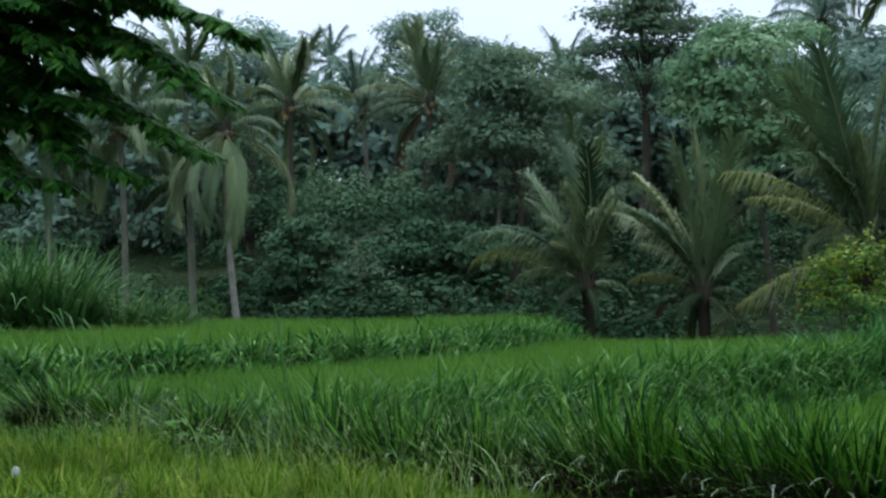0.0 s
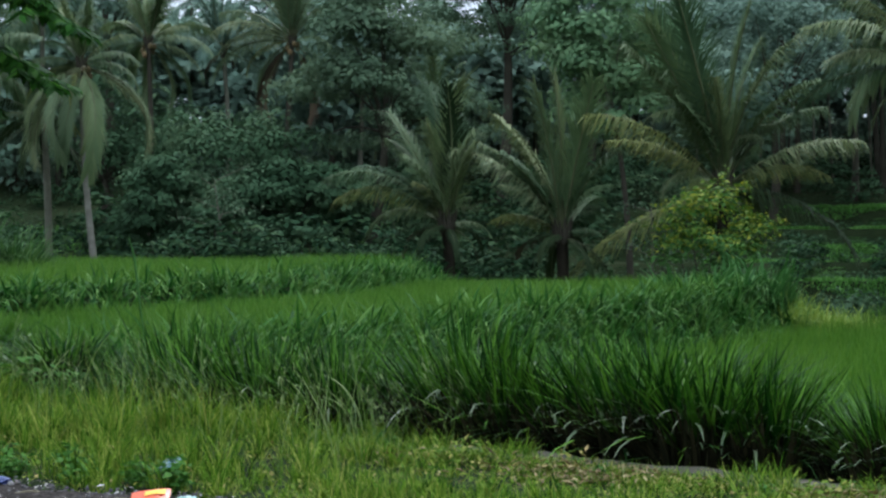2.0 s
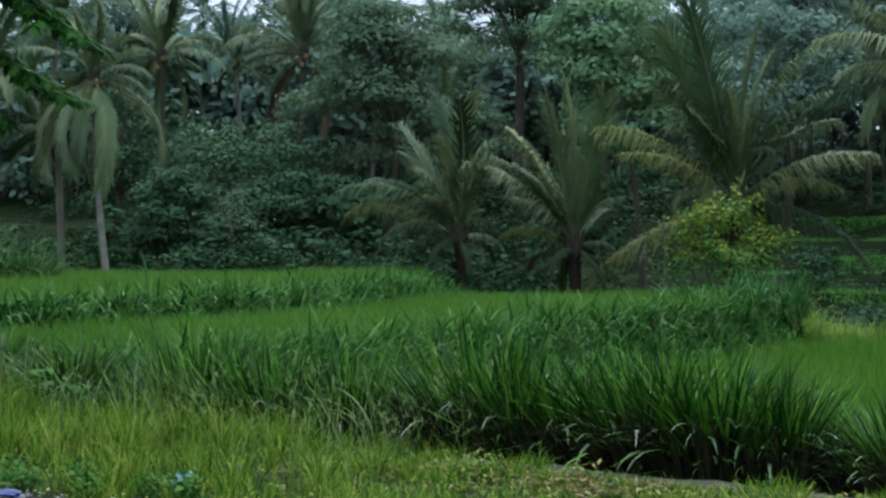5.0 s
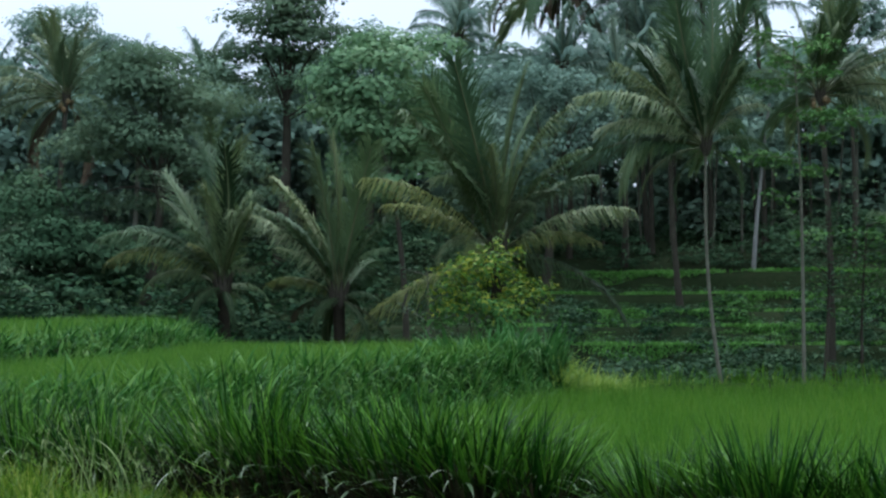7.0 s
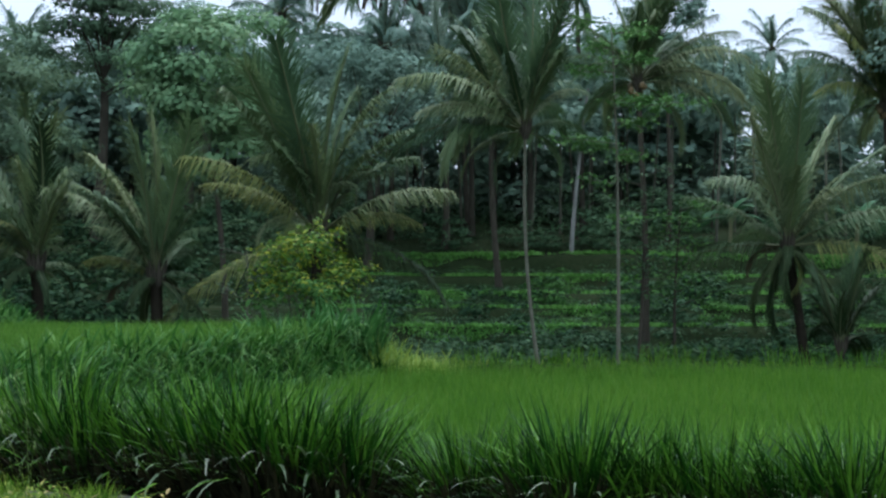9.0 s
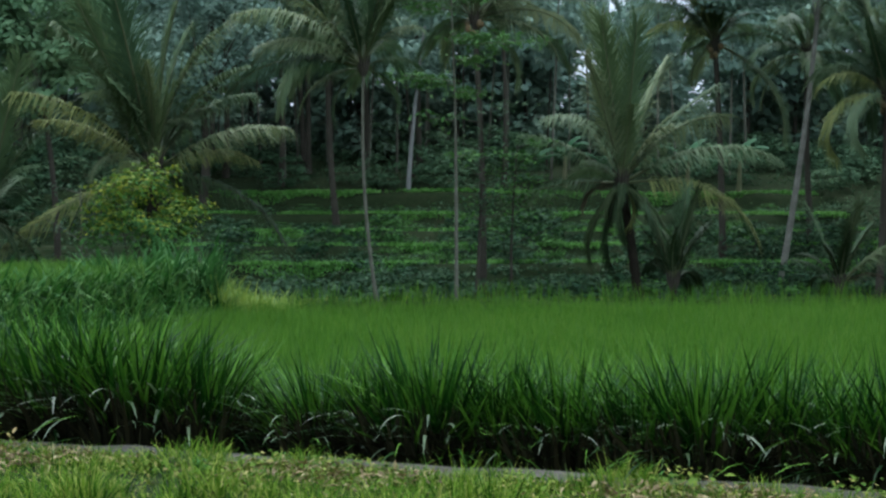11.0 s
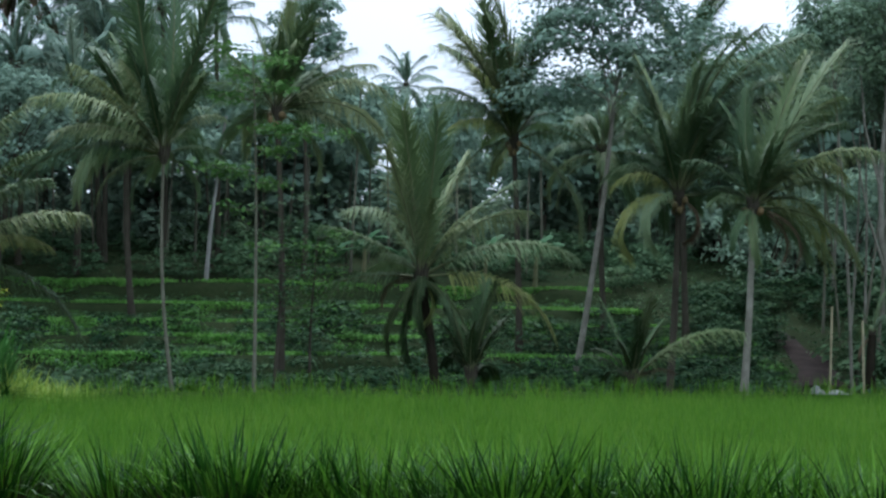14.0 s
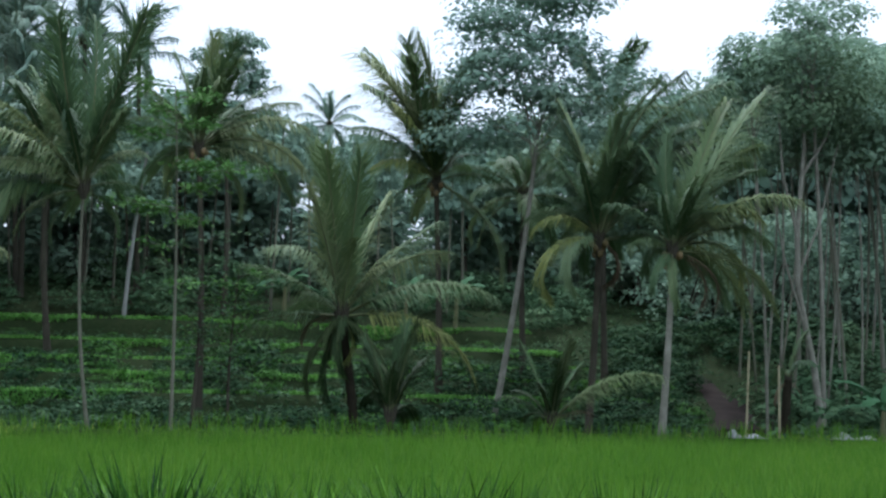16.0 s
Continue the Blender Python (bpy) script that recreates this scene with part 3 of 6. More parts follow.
def frond_mesh(rise, bend, seed, material, pairs=104):
    """One feathered leaf of unit length that leaves the crown at the angle rise, arches along +x by bend and lets its leaflets hang."""
    r = np.random.default_rng(seed)
    m = 36
    ts = np.linspace(0, 1, m)
    ang = rise - bend * ts ** 1.6
    spine = np.stack([np.cumsum(np.cos(ang)) / m, 0.09 * r.uniform(-1, 1) * ts ** 2, np.cumsum(np.sin(ang)) / m], 1)
    rib = tube(spine[::5], np.linspace(0.011, 0.0022, len(spine[::5])), 4)
    k = pairs
    tt = np.clip(np.repeat(np.linspace(0.13, 0.998, k), 2) + r.uniform(-0.008, 0.008, 2 * k), 0, 1)
    sgn = np.tile([1.0, -1.0], k)
    root = np.stack([np.interp(tt, ts, spine[:, i]) for i in range(3)], 1)
    a = np.interp(tt, ts, ang)
    fwd = np.stack([np.cos(a), np.zeros_like(a), np.sin(a)], 1)
    nrm = np.stack([-np.sin(a), np.zeros_like(a), np.cos(a)], 1)
    side = np.stack([np.zeros_like(a), sgn, np.zeros_like(a)], 1)
    lock = np.sin(tt * r.uniform(22, 34) + sgn + r.uniform(0, 6)) * np.sin(tt * r.uniform(9, 15) + r.uniform(0, 6))
    L = (0.200 * np.sin(np.clip(tt * 2.45 + 0.42, 0, np.pi)) ** 0.7 + 0.055) * r.uniform(0.7, 1.15, 2 * k) * (1 + 0.16 * lock)
    steep = np.clip(np.abs(np.sin(a)), 0, 1)
    d1 = side + fwd * (0.5 + 0.8 * tt + 2.0 * steep ** 2)[:, None] + nrm * r.uniform(0.0, 0.4, 2 * k)[:, None]
    d1 /= np.linalg.norm(d1, axis=1)[:, None]
    sag = r.uniform(0.5, 1.9, 2 * k) * (0.22 + 1.1 * np.abs(np.cos(a)) ** 1.4) * (1 + 0.25 * lock)
    d2 = d1 + np.array([0, 0, -1.0]) * sag[:, None] + fwd * (0.22 * lock)[:, None]
    d2 /= np.linalg.norm(d2, axis=1)[:, None]
    wv = fwd - d1 * (fwd * d1).sum(1)[:, None]
    wv = wv / (np.linalg.norm(wv, axis=1)[:, None] + 1e-6) * (0.50 / k * r.uniform(0.6, 1.3, 2 * k))[:, None]
    mid = root + d1 * (L * 0.36)[:, None]
    tip = mid + d2 * (L * 0.68)[:, None]
    v = np.stack([root - wv * 0.6, root + wv * 0.6, mid + wv, mid - wv, tip + wv * 0.15, tip - wv * 0.15], 1).reshape(-1, 3)
    b = np.arange(2 * k)[:, None] * 6
    q = np.concatenate([b + [[0, 1, 2, 3]], b + [[3, 2, 4, 5]]], 0)
    me = mesh_of("frond", *merge([rib, (v, q)]), material)
    me.materials.append(RACHIS)
    slots = np.zeros(len(me.polygons), np.int32)
    slots[:len(rib[1])] = 1
    me.polygons.foreach_set("material_index", slots)
    return me


# frond colour of distant palms: the air's haze is put in as paler grey-green
PALM_HAZED = shade("hazed_far_palm_leaf", [(0.25, (0.074, 0.132, 0.095)), (0.5, (0.137, 0.209, 0.155)), (0.8, (0.268, 0.331, 0.243))], 0.6, 0.28, scale=0.5, per_object=0.35, spec=0.12, chance=0.25)
PALM_TINTS = {"far": PALM_HAZED, "dark": PALM_DARK, "olive": PALM_OLIVE, "pale": PALM_PALE, "dry": PALM_DARK, "deep": PALM_DEEP, "yellow": PALM_YELLOW, "dead": PALM_DRY}
TONE_LABEL = {"dead": "dead brown hanging frond", "yellow": "yellowing frond"}
FRONDS = {}


def frond(rise, tint, i, pairs=64):
    step = min(range(len(RISES)), key=lambda k: abs(RISES[k] - rise))
    key = (step, tint, i, pairs)
    if key not in FRONDS:
        lean = RISES[step]
        bend = 0.46 + 1.0 * max(math.cos(lean), 0.0) ** 1.1 + (0.6 if tint == "dead" else 0.0) + 0.22 * (i - 1)
        FRONDS[key] = frond_mesh(lean, min(bend, lean + 1.6), 31 * step + 7 * i + len(tint), PALM_TINTS[tint], pairs)
    return FRONDS[key], rise - RISES[step]


def ringed_trunk(p0, p1, r0, r1, sway=0.2):
    """A slightly curved palm trunk with leaf-scar rings."""
    k = 40
    t = np.linspace(0, 1, k)
    p0, p1 = np.array(p0), np.array(p1)
    pts = p0 + (p1 - p0) * t[:, None]
    pts[:, 0] += sway * np.sin(t * np.pi) * 0.5
    rad = r0 + (r1 - r0) * t ** 0.7 + 0.12 * r0 * np.exp(-t * 14) * 3 + 0.06 * r1 * (np.arange(k) % 2)
    return tube(pts, rad, 10)


bm = bmesh.new()
bmesh.ops.create_icosphere(bm, subdivisions=1, radius=0.11)
for v in bm.verts:
    v.co.z *= 1.25
COCONUT = bpy.data.meshes.new("coconut")
bm.to_mesh(COCONUT)
bm.free()
COCONUT.materials.append(NUT)
stubs = [tube(np.array([[0.06 * math.cos(a), 0.06 * math.sin(a), -0.35 + 0.1 * (k % 3)], [0.17 * math.cos(a), 0.17 * math.sin(a), 0.0], [0.26 * math.cos(a), 0.26 * math.sin(a), 0.35 + 0.1 * (k % 2)]]), [0.05, 0.075, 0.02], 6) for k, a in enumerate(np.arange(0, 6.28, 0.57))]
LEAF_BASE = mesh_of("leaf_base", *merge(stubs), BARK_BROWN)


def palm(cx, cy, cz, bx, by, size, kind, habit, tint, count, extra=()):
    """A coconut palm with its crown at (cx, cy, cz) and its foot at (bx, by)."""
    bz = float(ground_z(bx, by)) - 0.05
    thing = new("coconut_palm" if kind == "tall" else "young_coconut_palm")
    thing.location = (bx, by, bz)
    tired = rng.random() < 0.12
    size = size * (1.10 if cy < 58 else 1.05)
    # distant dark palms take the fronds paled for haze
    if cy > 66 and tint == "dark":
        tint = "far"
    count = int(count * (1.05 if kind == "tall" else 0.75))
    r1 = 0.088 if kind == "tall" else 0.13
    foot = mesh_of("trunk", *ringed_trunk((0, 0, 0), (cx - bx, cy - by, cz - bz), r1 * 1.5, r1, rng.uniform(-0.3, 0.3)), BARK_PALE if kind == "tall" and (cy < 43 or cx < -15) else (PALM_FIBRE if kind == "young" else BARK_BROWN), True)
    part("trunk", foot, thing)
    crown = Matrix.Translation((cx - bx, cy - by, cz - bz))
    part("leaf_base", LEAF_BASE, thing, "brown fibrous leaf bases", crown @ Matrix.Scale(size / 4, 4))
    if kind == "tall" and cy < 58:
        for i in range(8):
            a = i * 0.8 + rng.uniform(-0.2, 0.2)
            part("coconut", COCONUT, thing, "", crown @ Matrix.Translation((0.24 * math.cos(a), 0.24 * math.sin(a), -0.12 - 0.16 * (i % 3))))
    for i in range(count):
        az = i * 2.39996 + rng.uniform(-0.25, 0.25)
        f = (i + 0.5) / count
        lo, hi = {"up": (-0.35, 1.5), "mid": (-0.45, 1.45), "droop": (-0.95, 1.25)}[habit]
        if kind == "young":
            lo = -0.75
        el = hi + (lo - hi) * f ** {"up": 1.9, "mid": 1.45, "droop": 1.1}[habit] + rng.uniform(-0.12, 0.12)
        toward = -math.sin(az)
        if kind == "young" and toward > 0.35:
            el = max(el, 0.35 + 0.5 * toward)
        tone = tint
        if (f > 0.93 and tired and kind == "tall") or (tint == "dry" and f > 0.72):
            tone, el = "dead", min(el, -0.6)
        elif tint in ("olive", "pale") and f > 0.5 and abs(math.cos(az)) > 0.75 and rng.random() < 0.15:
            tone = "yellow"
        L = size * rng.uniform(0.85, 1.12) * (0.5 if tone == "dead" else 1.0)
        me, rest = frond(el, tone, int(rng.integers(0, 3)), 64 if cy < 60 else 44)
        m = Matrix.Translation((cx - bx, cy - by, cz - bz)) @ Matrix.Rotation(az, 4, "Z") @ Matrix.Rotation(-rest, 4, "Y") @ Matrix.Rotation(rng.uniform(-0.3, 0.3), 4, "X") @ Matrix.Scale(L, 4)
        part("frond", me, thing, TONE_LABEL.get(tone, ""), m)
    for heading, rise, tone, reach in extra:
        me, rest = frond(rise, tone, 0)
        m = Matrix.Translation((cx - bx, cy - by, cz - bz)) @ Matrix.Rotation(radians(heading), 4, "Z") @ Matrix.Rotation(-rest, 4, "Y") @ Matrix.Scale(size * reach, 4)
        part("frond", me, thing, TONE_LABEL.get(tone, ""), m)
    labels = {"tall": "tall coconut palm with a ringed grey trunk", "young": "young coconut palm with long fronds from near the ground"}
    if tint == "dry":
        labels = {"tall": "tall coconut palm with brown dead fronds hanging", "young": "small coconut palm with browning fronds"}
    elif habit == "droop":
        labels["tall"] = "coconut palm with pale drooping fronds"
    tagged(thing, labels[kind], "palm", "coconut palms of the grove")
    return thing


def arch_to(dh, dz, bend):
    """Rise and length of a frond of that bend whose tip lies dh out and dz up from the crown."""
    t = np.linspace(0, 1, 36)
    cx_, cz_ = np.cos(-bend * t ** 1.6).mean(), np.sin(-bend * t ** 1.6).mean()
    return math.atan2(dz, dh) - math.atan2(cz_, cx_), math.hypot(dh, dz) / math.hypot(cx_, cz_)


def hero_palm(kind, crown, foot, r0, bark, fill, tone_in, reach, sway, label, tips):
    """A coconut palm near the fields: tips are (out, up, bend, tone) of its fronds from the crown; fill more stand before and behind."""
    bz = float(ground_z(*foot)) - 0.05
    thing = new(kind)
    thing.location = (*foot, bz)
    rel = Vector(crown) - thing.location
    slim = 1.5 if kind == "coconut_palm" else 1.15
    part("trunk", mesh_of("trunk", *ringed_trunk((0, 0, 0), tuple(rel), r0 * slim, r0, sway), bark, True), thing)
    top = Matrix.Translation(rel)
    part("leaf_base", LEAF_BASE, thing, "brown fibrous leaf bases", top @ Matrix.Scale(max(r0 * 7, 0.7), 4))
    r = random.Random(int(crown[0] * 100))
    if kind == "coconut_palm" and r0 > 0.05:
        for i in range(7):
            a = i * 0.9 + r.uniform(-0.2, 0.2)
            part("coconut", COCONUT, thing, "", top @ Matrix.Translation((0.22 * math.cos(a), 0.22 * math.sin(a), -0.12 - 0.16 * (i % 3))))
    for i, (dx, dz, bend, tone) in enumerate(tips):
        dy = r.uniform(-0.42, 0.42) * math.hypot(dx, dz)
        rise, length = arch_to(math.hypot(dx, dy), dz, bend)
        me = frond_mesh(rise, bend, int(crown[0] * 37) % 997 + i, PALM_TINTS[tone])
        m = top @ Matrix.Rotation(math.atan2(dy, dx), 4, "Z") @ Matrix.Rotation(r.uniform(-0.25, 0.25), 4, "X") @ Matrix.Scale(length, 4)
        part("frond", me, thing, TONE_LABEL.get(tone, ""), m)
    for i in range(fill):
        az = (1.57 if i % 3 else -1.57) + r.uniform(-0.9, 0.9)
        rise = r.uniform(0.15, 1.35) if i % 3 else r.uniform(1.05, 1.4)
        me, rest = frond(rise, tone_in, i % 3, 90)
        m = top @ Matrix.Rotation(az, 4, "Z") @ Matrix.Rotation(-rest, 4, "Y") @ Matrix.Rotation(r.uniform(-0.3, 0.3), 4, "X") @ Matrix.Scale(reach * r.uniform(0.75, 1.05), 4)
        part("frond", me, thing, "", m)
    # lower fronds take the darkest leaf, which puts the crown's shade into colour
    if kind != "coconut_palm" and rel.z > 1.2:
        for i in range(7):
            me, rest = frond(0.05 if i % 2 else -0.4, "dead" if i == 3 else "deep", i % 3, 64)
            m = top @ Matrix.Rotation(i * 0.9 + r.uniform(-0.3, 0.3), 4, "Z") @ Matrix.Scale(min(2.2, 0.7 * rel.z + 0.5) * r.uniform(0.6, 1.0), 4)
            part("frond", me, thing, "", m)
    return tagged(thing, label, "palm", "coconut palms of the grove")


# ---------------------------------------------------------------- broadleaf trees
TREE_LEAF = {"deep": LEAF_DEEP, "olive": LEAF_OLIVE, "dark": LEAF_DARK_HAZED, "mid": LEAF_MID_HAZED, "light": LEAF_LIGHT}


def crown_points(n, w, h, kind, lumps):
    """Leaf places on the domed pads of a ragged crown w wide and h high, and the way each leaf faces."""
    c = rng.normal(0, 1, (lumps, 3))
    c /= np.linalg.norm(c, axis=1)[:, None]
    c *= rng.uniform(0.3, 1.0, lumps)[:, None] ** 0.6
    c = c * [w / 2, w / 2 * 0.8, h / 2]
    flat = 0.62
    if kind == "layered":
        rise = rng.uniform(-0.5, 0.5, lumps)
        turn, out = rng.uniform(0, 2 * np.pi, lumps), np.sqrt(rng.random(lumps)) * (1 - np.clip(rise, -0.1, 0.5))
        c = np.stack([w / 2 * out * np.cos(turn), w * 0.4 * out * np.sin(turn), h * (np.round(rise * 7) / 7) + rng.normal(0, h * 0.03, lumps)], 1)
        flat = 0.36
    size = rng.uniform(0.55, 1.25, lumps) * w * (0.20 if kind == "layered" else 0.18)
    pick = rng.choice(lumps, n, p=size ** 2 / (size ** 2).sum())
    d = rng.normal(0, 1, (n, 3))
    d /= np.linalg.norm(d, axis=1)[:, None] + 1e-6
    d[:, 2] = np.where(d[:, 2] < -0.3, -d[:, 2], d[:, 2])
    shell = np.where(rng.random(n) < 0.8, rng.uniform(0.75, 1.12, n), rng.uniform(0.2, 0.8, n))
    ragged = 1 + 0.22 * np.sin(5 * d[:, 0] + 3 * pick) * np.sin(4 * d[:, 1] + 2 * pick)
    face = d / [1, 1, flat] + 0.35 * c[pick] / [w / 2, w / 2, h / 2] + [0, 0, 0.35]
    return c, c[pick] + d * [1, 1, flat] * (size[pick] * shell * ragged)[:, None], face


def tree(cx, cy, cz, bx, by, w, h, n, kind, tint, bark=None, leaf=0.27, name="broadleaf_tree", label="", radius=None, lumps=None, limb_bark=None):
    """A broadleaf tree: trunk, limbs to its clumps and a ragged crown."""
    bz = float(ground_z(bx, by)) - 0.05
    thing = new(name)
    thing.location = (bx, by, bz)
    top = np.array([cx - bx, cy - by, cz - bz])
    lumps = lumps or max(14, int(w * h * 1.6))
    c, pts, face = crown_points(n, w, h, kind, lumps)
    r0 = radius or 0.05 + 0.025 * (cz - bz)
    fork = top - [0, 0, h * 0.35]
    bits = [tube(np.linspace([0, 0, 0], fork, 12) + np.sin(np.linspace(0, 3, 12))[:, None] * [0.15, 0, 0], np.linspace(r0, r0 * 0.55, 12), 9)]
    limbs = []
    for j in range(min(lumps, 16)):
        e = c[j] + top
        t = np.linspace(0, 1, 6)[:, None]
        start = fork * (0.88 + 0.12 * (j % 3) / 2)
        pth = start * (1 - t) + e * t + [0, 0, 1] * (np.sin(t * np.pi) * h * 0.06)
        limbs.append(tube(pth, np.linspace(r0 * 0.24, r0 * 0.05, 6), 6))
    part("trunk", mesh_of("trunk", *merge(bits), bark or BARK_BROWN, True), thing)
    for one in limbs:
        part("limb", mesh_of("limb", *one, limb_bark or bark or BARK_BROWN, True), thing)
    part("crown", mesh_of("crown", *leaves(pts + top, np.full(n, leaf * 1.14), 0.3, 0.6, face), TREE_LEAF[tint]), thing)
    return tagged(thing, label or {"deep": "low dense dark green tree in the thicket", "dark": "dark green broadleaf tree at the forest edge", "olive": "dark olive-green tree with spreading tiers of foliage", "mid": "green broadleaf tree at the forest edge", "light": "light green broadleaf tree with pale bare branches"}[tint], "tree")


hero_palm("coconut_palm", (-19.25, 46.10, 6.68), (-18.83, 46.10), 0.075, MOTTLED_BARK, 7, "olive", 2.6, -0.25, "coconut palm with pale drooping fronds and a grey trunk", (
    (-1.71, -1.43, 1.3, "pale"), (-1.85, -1.11, 1.5, "yellow"), (-1.53, -2.31, 1.5, "pale"), (-0.52, -2.69, 1.6, "pale"), (-1.01, -2.92, 1.5, "pale"), (0.18, -2.91, 1.5, "pale"), (-0.21, -1.95, 1.6, "yellow"), (1.61, -0.69, 1.7, "pale"), (1.7, -2.48, 1.5, "pale"), (1.43, -3.38, 1.2, "olive"), (1.85, -2.02, 1.5, "pale"), (0.74, -2.58, 1.4, "olive"), (-1.28, -0.35, 1.5, "olive"), (-1.11, -2.18, 1.4, "olive"), (-0.73, 1.29, 0.7, "olive"), (-0.05, 1.53, 0.6, "pale"), (0.72, 1.42, 0.8, "olive"), (-1.41, 0.86, 0.9, "dark"), (1.49, 0.92, 1, "olive"), (-1.84, 0.03, 1.1, "dark"), (1.88, 0.04, 1.2, "olive")))
hero_palm("coconut_palm", (-21.57, 58.00, 8.81), (-21.62, 58.00), 0.08, BARK_BROWN, 12, "olive", 3.2, 0.2, "tall coconut palm with arching fronds behind the field", (
    (1.89, -1.29, 1.3, "pale"), (1.18, -2.09, 1.2, "dark"), (-0.31, -2.36, 1.4, "dark"), (-1.33, -1.5, 1.3, "dark"), (-1.43, -0.48, 1.2, "pale"), (-0.02, 1.73, 0.5, "olive"), (0.77, 1.43, 0.6, "pale"), (-0.76, 1.55, 0.7, "olive"), (1.55, 0.57, 0.9, "pale"), (2.44, -0.43, 1.2, "pale"), (-1.65, 0.73, 0.8, "dark"), (0.6, -2.4, 1.2, "dark")))
hero_palm("coconut_palm", (-17.50, 63.50, 9.40), (-18.19, 63.50), 0.09, BARK_BROWN, 8, "pale", 3.0, 0.1, "tall coconut palm with pale fronds and a rusty dead skirt", (
    (-0.43, 3.22, 0.45, "pale"), (0.25, 3.36, 0.4, "olive"), (1, 2.95, 0.5, "pale"), (1.56, 2.27, 0.6, "pale"), (-1.16, 2.61, 0.7, "pale"), (-1.99, 2.1, 1, "pale"), (-3.13, 1.27, 1, "pale"), (-2.94, 0.37, 1.2, "pale"), (-2.76, -0.41, 1.3, "pale"), (-3.07, -1.35, 1.4, "pale"), (-1.75, -1.22, 1.4, "yellow"), (1.92, 1.52, 0.9, "pale"), (1.72, 0.7, 1.1, "olive"), (0.54, -2.1, 1.6, "pale"), (-1.4, -3.27, 1.2, "dead"), (-0.77, -2.93, 1.3, "dead"), (0.28, -3.15, 1.3, "dead"), (-1.77, -2.08, 1.2, "pale"), (1.61, -0.26, 1.2, "olive"), (1.23, -1.5, 1.3, "olive")))
hero_palm("young_coconut_palm", (-7.91, 44.80, 1.75), (-7.83, 44.80), 0.15, PALM_FIBRE, 5, "olive", 2.8, 0.0, "young coconut palm with long fronds from near the ground", (
    (-0.73, 3.94, 0.35, "dark"), (-0.06, 3.75, 0.3, "deep"), (0.52, 4.01, 0.55, "olive"), (-1.23, 3.29, 0.4, "dark"), (-0.4, 2.78, 0.5, "olive"), (-3.23, 1.36, 1.3, "olive"), (-3.01, 0.74, 1.4, "yellow"), (-2.53, 1.7, 1.1, "dark"), (-0.88, 1.24, 1, "yellow"), (-2.27, -0.14, 1.7, "dark"), (0.87, 0.82, 1.2, "olive"), (1.26, -0.26, 1.3, "dark"), (-1.7, 2.5, 0.7, "dark"), (1.19, 2.57, 0.6, "dark"), (-1.59, -0.53, 1.2, "dark")))
hero_palm("young_coconut_palm", (-4.78, 45.80, 1.46), (-4.72, 45.80), 0.16, PALM_FIBRE, 6, "dark", 3.0, 0.0, "young coconut palm with pale arching fronds beside its neighbours", (
    (-2.31, 3.54, 0.5, "olive"), (-2.94, 2.43, 0.8, "pale"), (-2.23, 2.61, 0.7, "olive"), (-1.45, 3.06, 0.5, "olive"), (-2.11, 0.45, 1, "yellow"), (-1.64, 1.47, 0.9, "olive"), (-0.94, 4.13, 0.25, "dark"), (-0.27, 4.38, 0.2, "olive"), (0.36, 4.27, 0.2, "olive"), (0.94, 3.62, 0.5, "dark"), (1.46, 2.49, 0.8, "dark"), (1.36, 1.39, 1.1, "dark"), (-1.03, -0.3, 1, "dark"), (1.17, -0.02, 1, "dark")))
hero_palm("young_coconut_palm", (-0.29, 47.00, 2.78), (-0.37, 47.00), 0.17, PALM_FIBRE, 4, "olive", 3.4, 0.0, "big young coconut palm with yellowing outer fronds", (
    (-3.9, 2.06, 0.75, "yellow"), (-3.18, 1.39, 0.8, "yellow"), (-1.61, -0.48, 2.6, "pale"), (2.88, 0.25, 1, "yellow"), (3.77, 1.19, 0.75, "olive"), (-1.76, 3.13, 0.3, "olive"), (-1.86, 2.01, 2, "olive"), (-1.06, 4.8, 0.15, "olive"), (-0.53, 5.2, 0.15, "dark"), (0.22, 5.45, 0.15, "dark"), (0.78, 5.12, 0.25, "olive"), (1.37, 4.33, 0.4, "olive"), (2.09, 4.06, 0.7, "olive"), (2.31, 3, 1, "olive"), (2.86, 2.25, 1, "olive"), (1.09, 1.37, 2.2, "pale"), (-0.83, 1.64, 1.9, "olive"), (3.65, -1.91, 0.9, "deep"), (-4.11, -2.44, 0.5, "yellow"), (-2.22, 3.96, 0.5, "dark"), (1.55, 1.79, 1.4, "dark")))
hero_palm("coconut_palm", (5.33, 43.70, 5.51), (5.75, 43.70), 0.038, BARK_PALE, 10, "dark", 3.0, -0.35, "slim coconut palm with a thin pale trunk at the paddy rim", (
    (-2.41, 2.18, 0.5, "olive"), (-1.36, 2.34, 0.4, "pale"), (-3.54, 1.15, 1, "olive"), (-2.94, 0.36, 1, "pale"), (-3.61, -0.95, 1.3, "dark"), (-0.87, 0.21, 1.6, "pale"), (1.52, 1.04, 1.4, "pale"), (-1.99, 0.9, 1.2, "olive"), (-0.4, 4.32, 0.2, "dark"), (0.11, 4.81, 0.2, "dark"), (0.67, 4.68, 0.25, "dark"), (1.17, 3.48, 0.5, "dark"), (0.19, 1.68, 1.8, "pale"), (1.65, -0.03, 1.3, "dark"), (-1.71, -1.18, 1.2, "dark"), (-0.72, -1.46, 1.3, "dark"), (0.88, -1.13, 1.4, "dark"), (-2.61, -0.29, 1.1, "dark")))
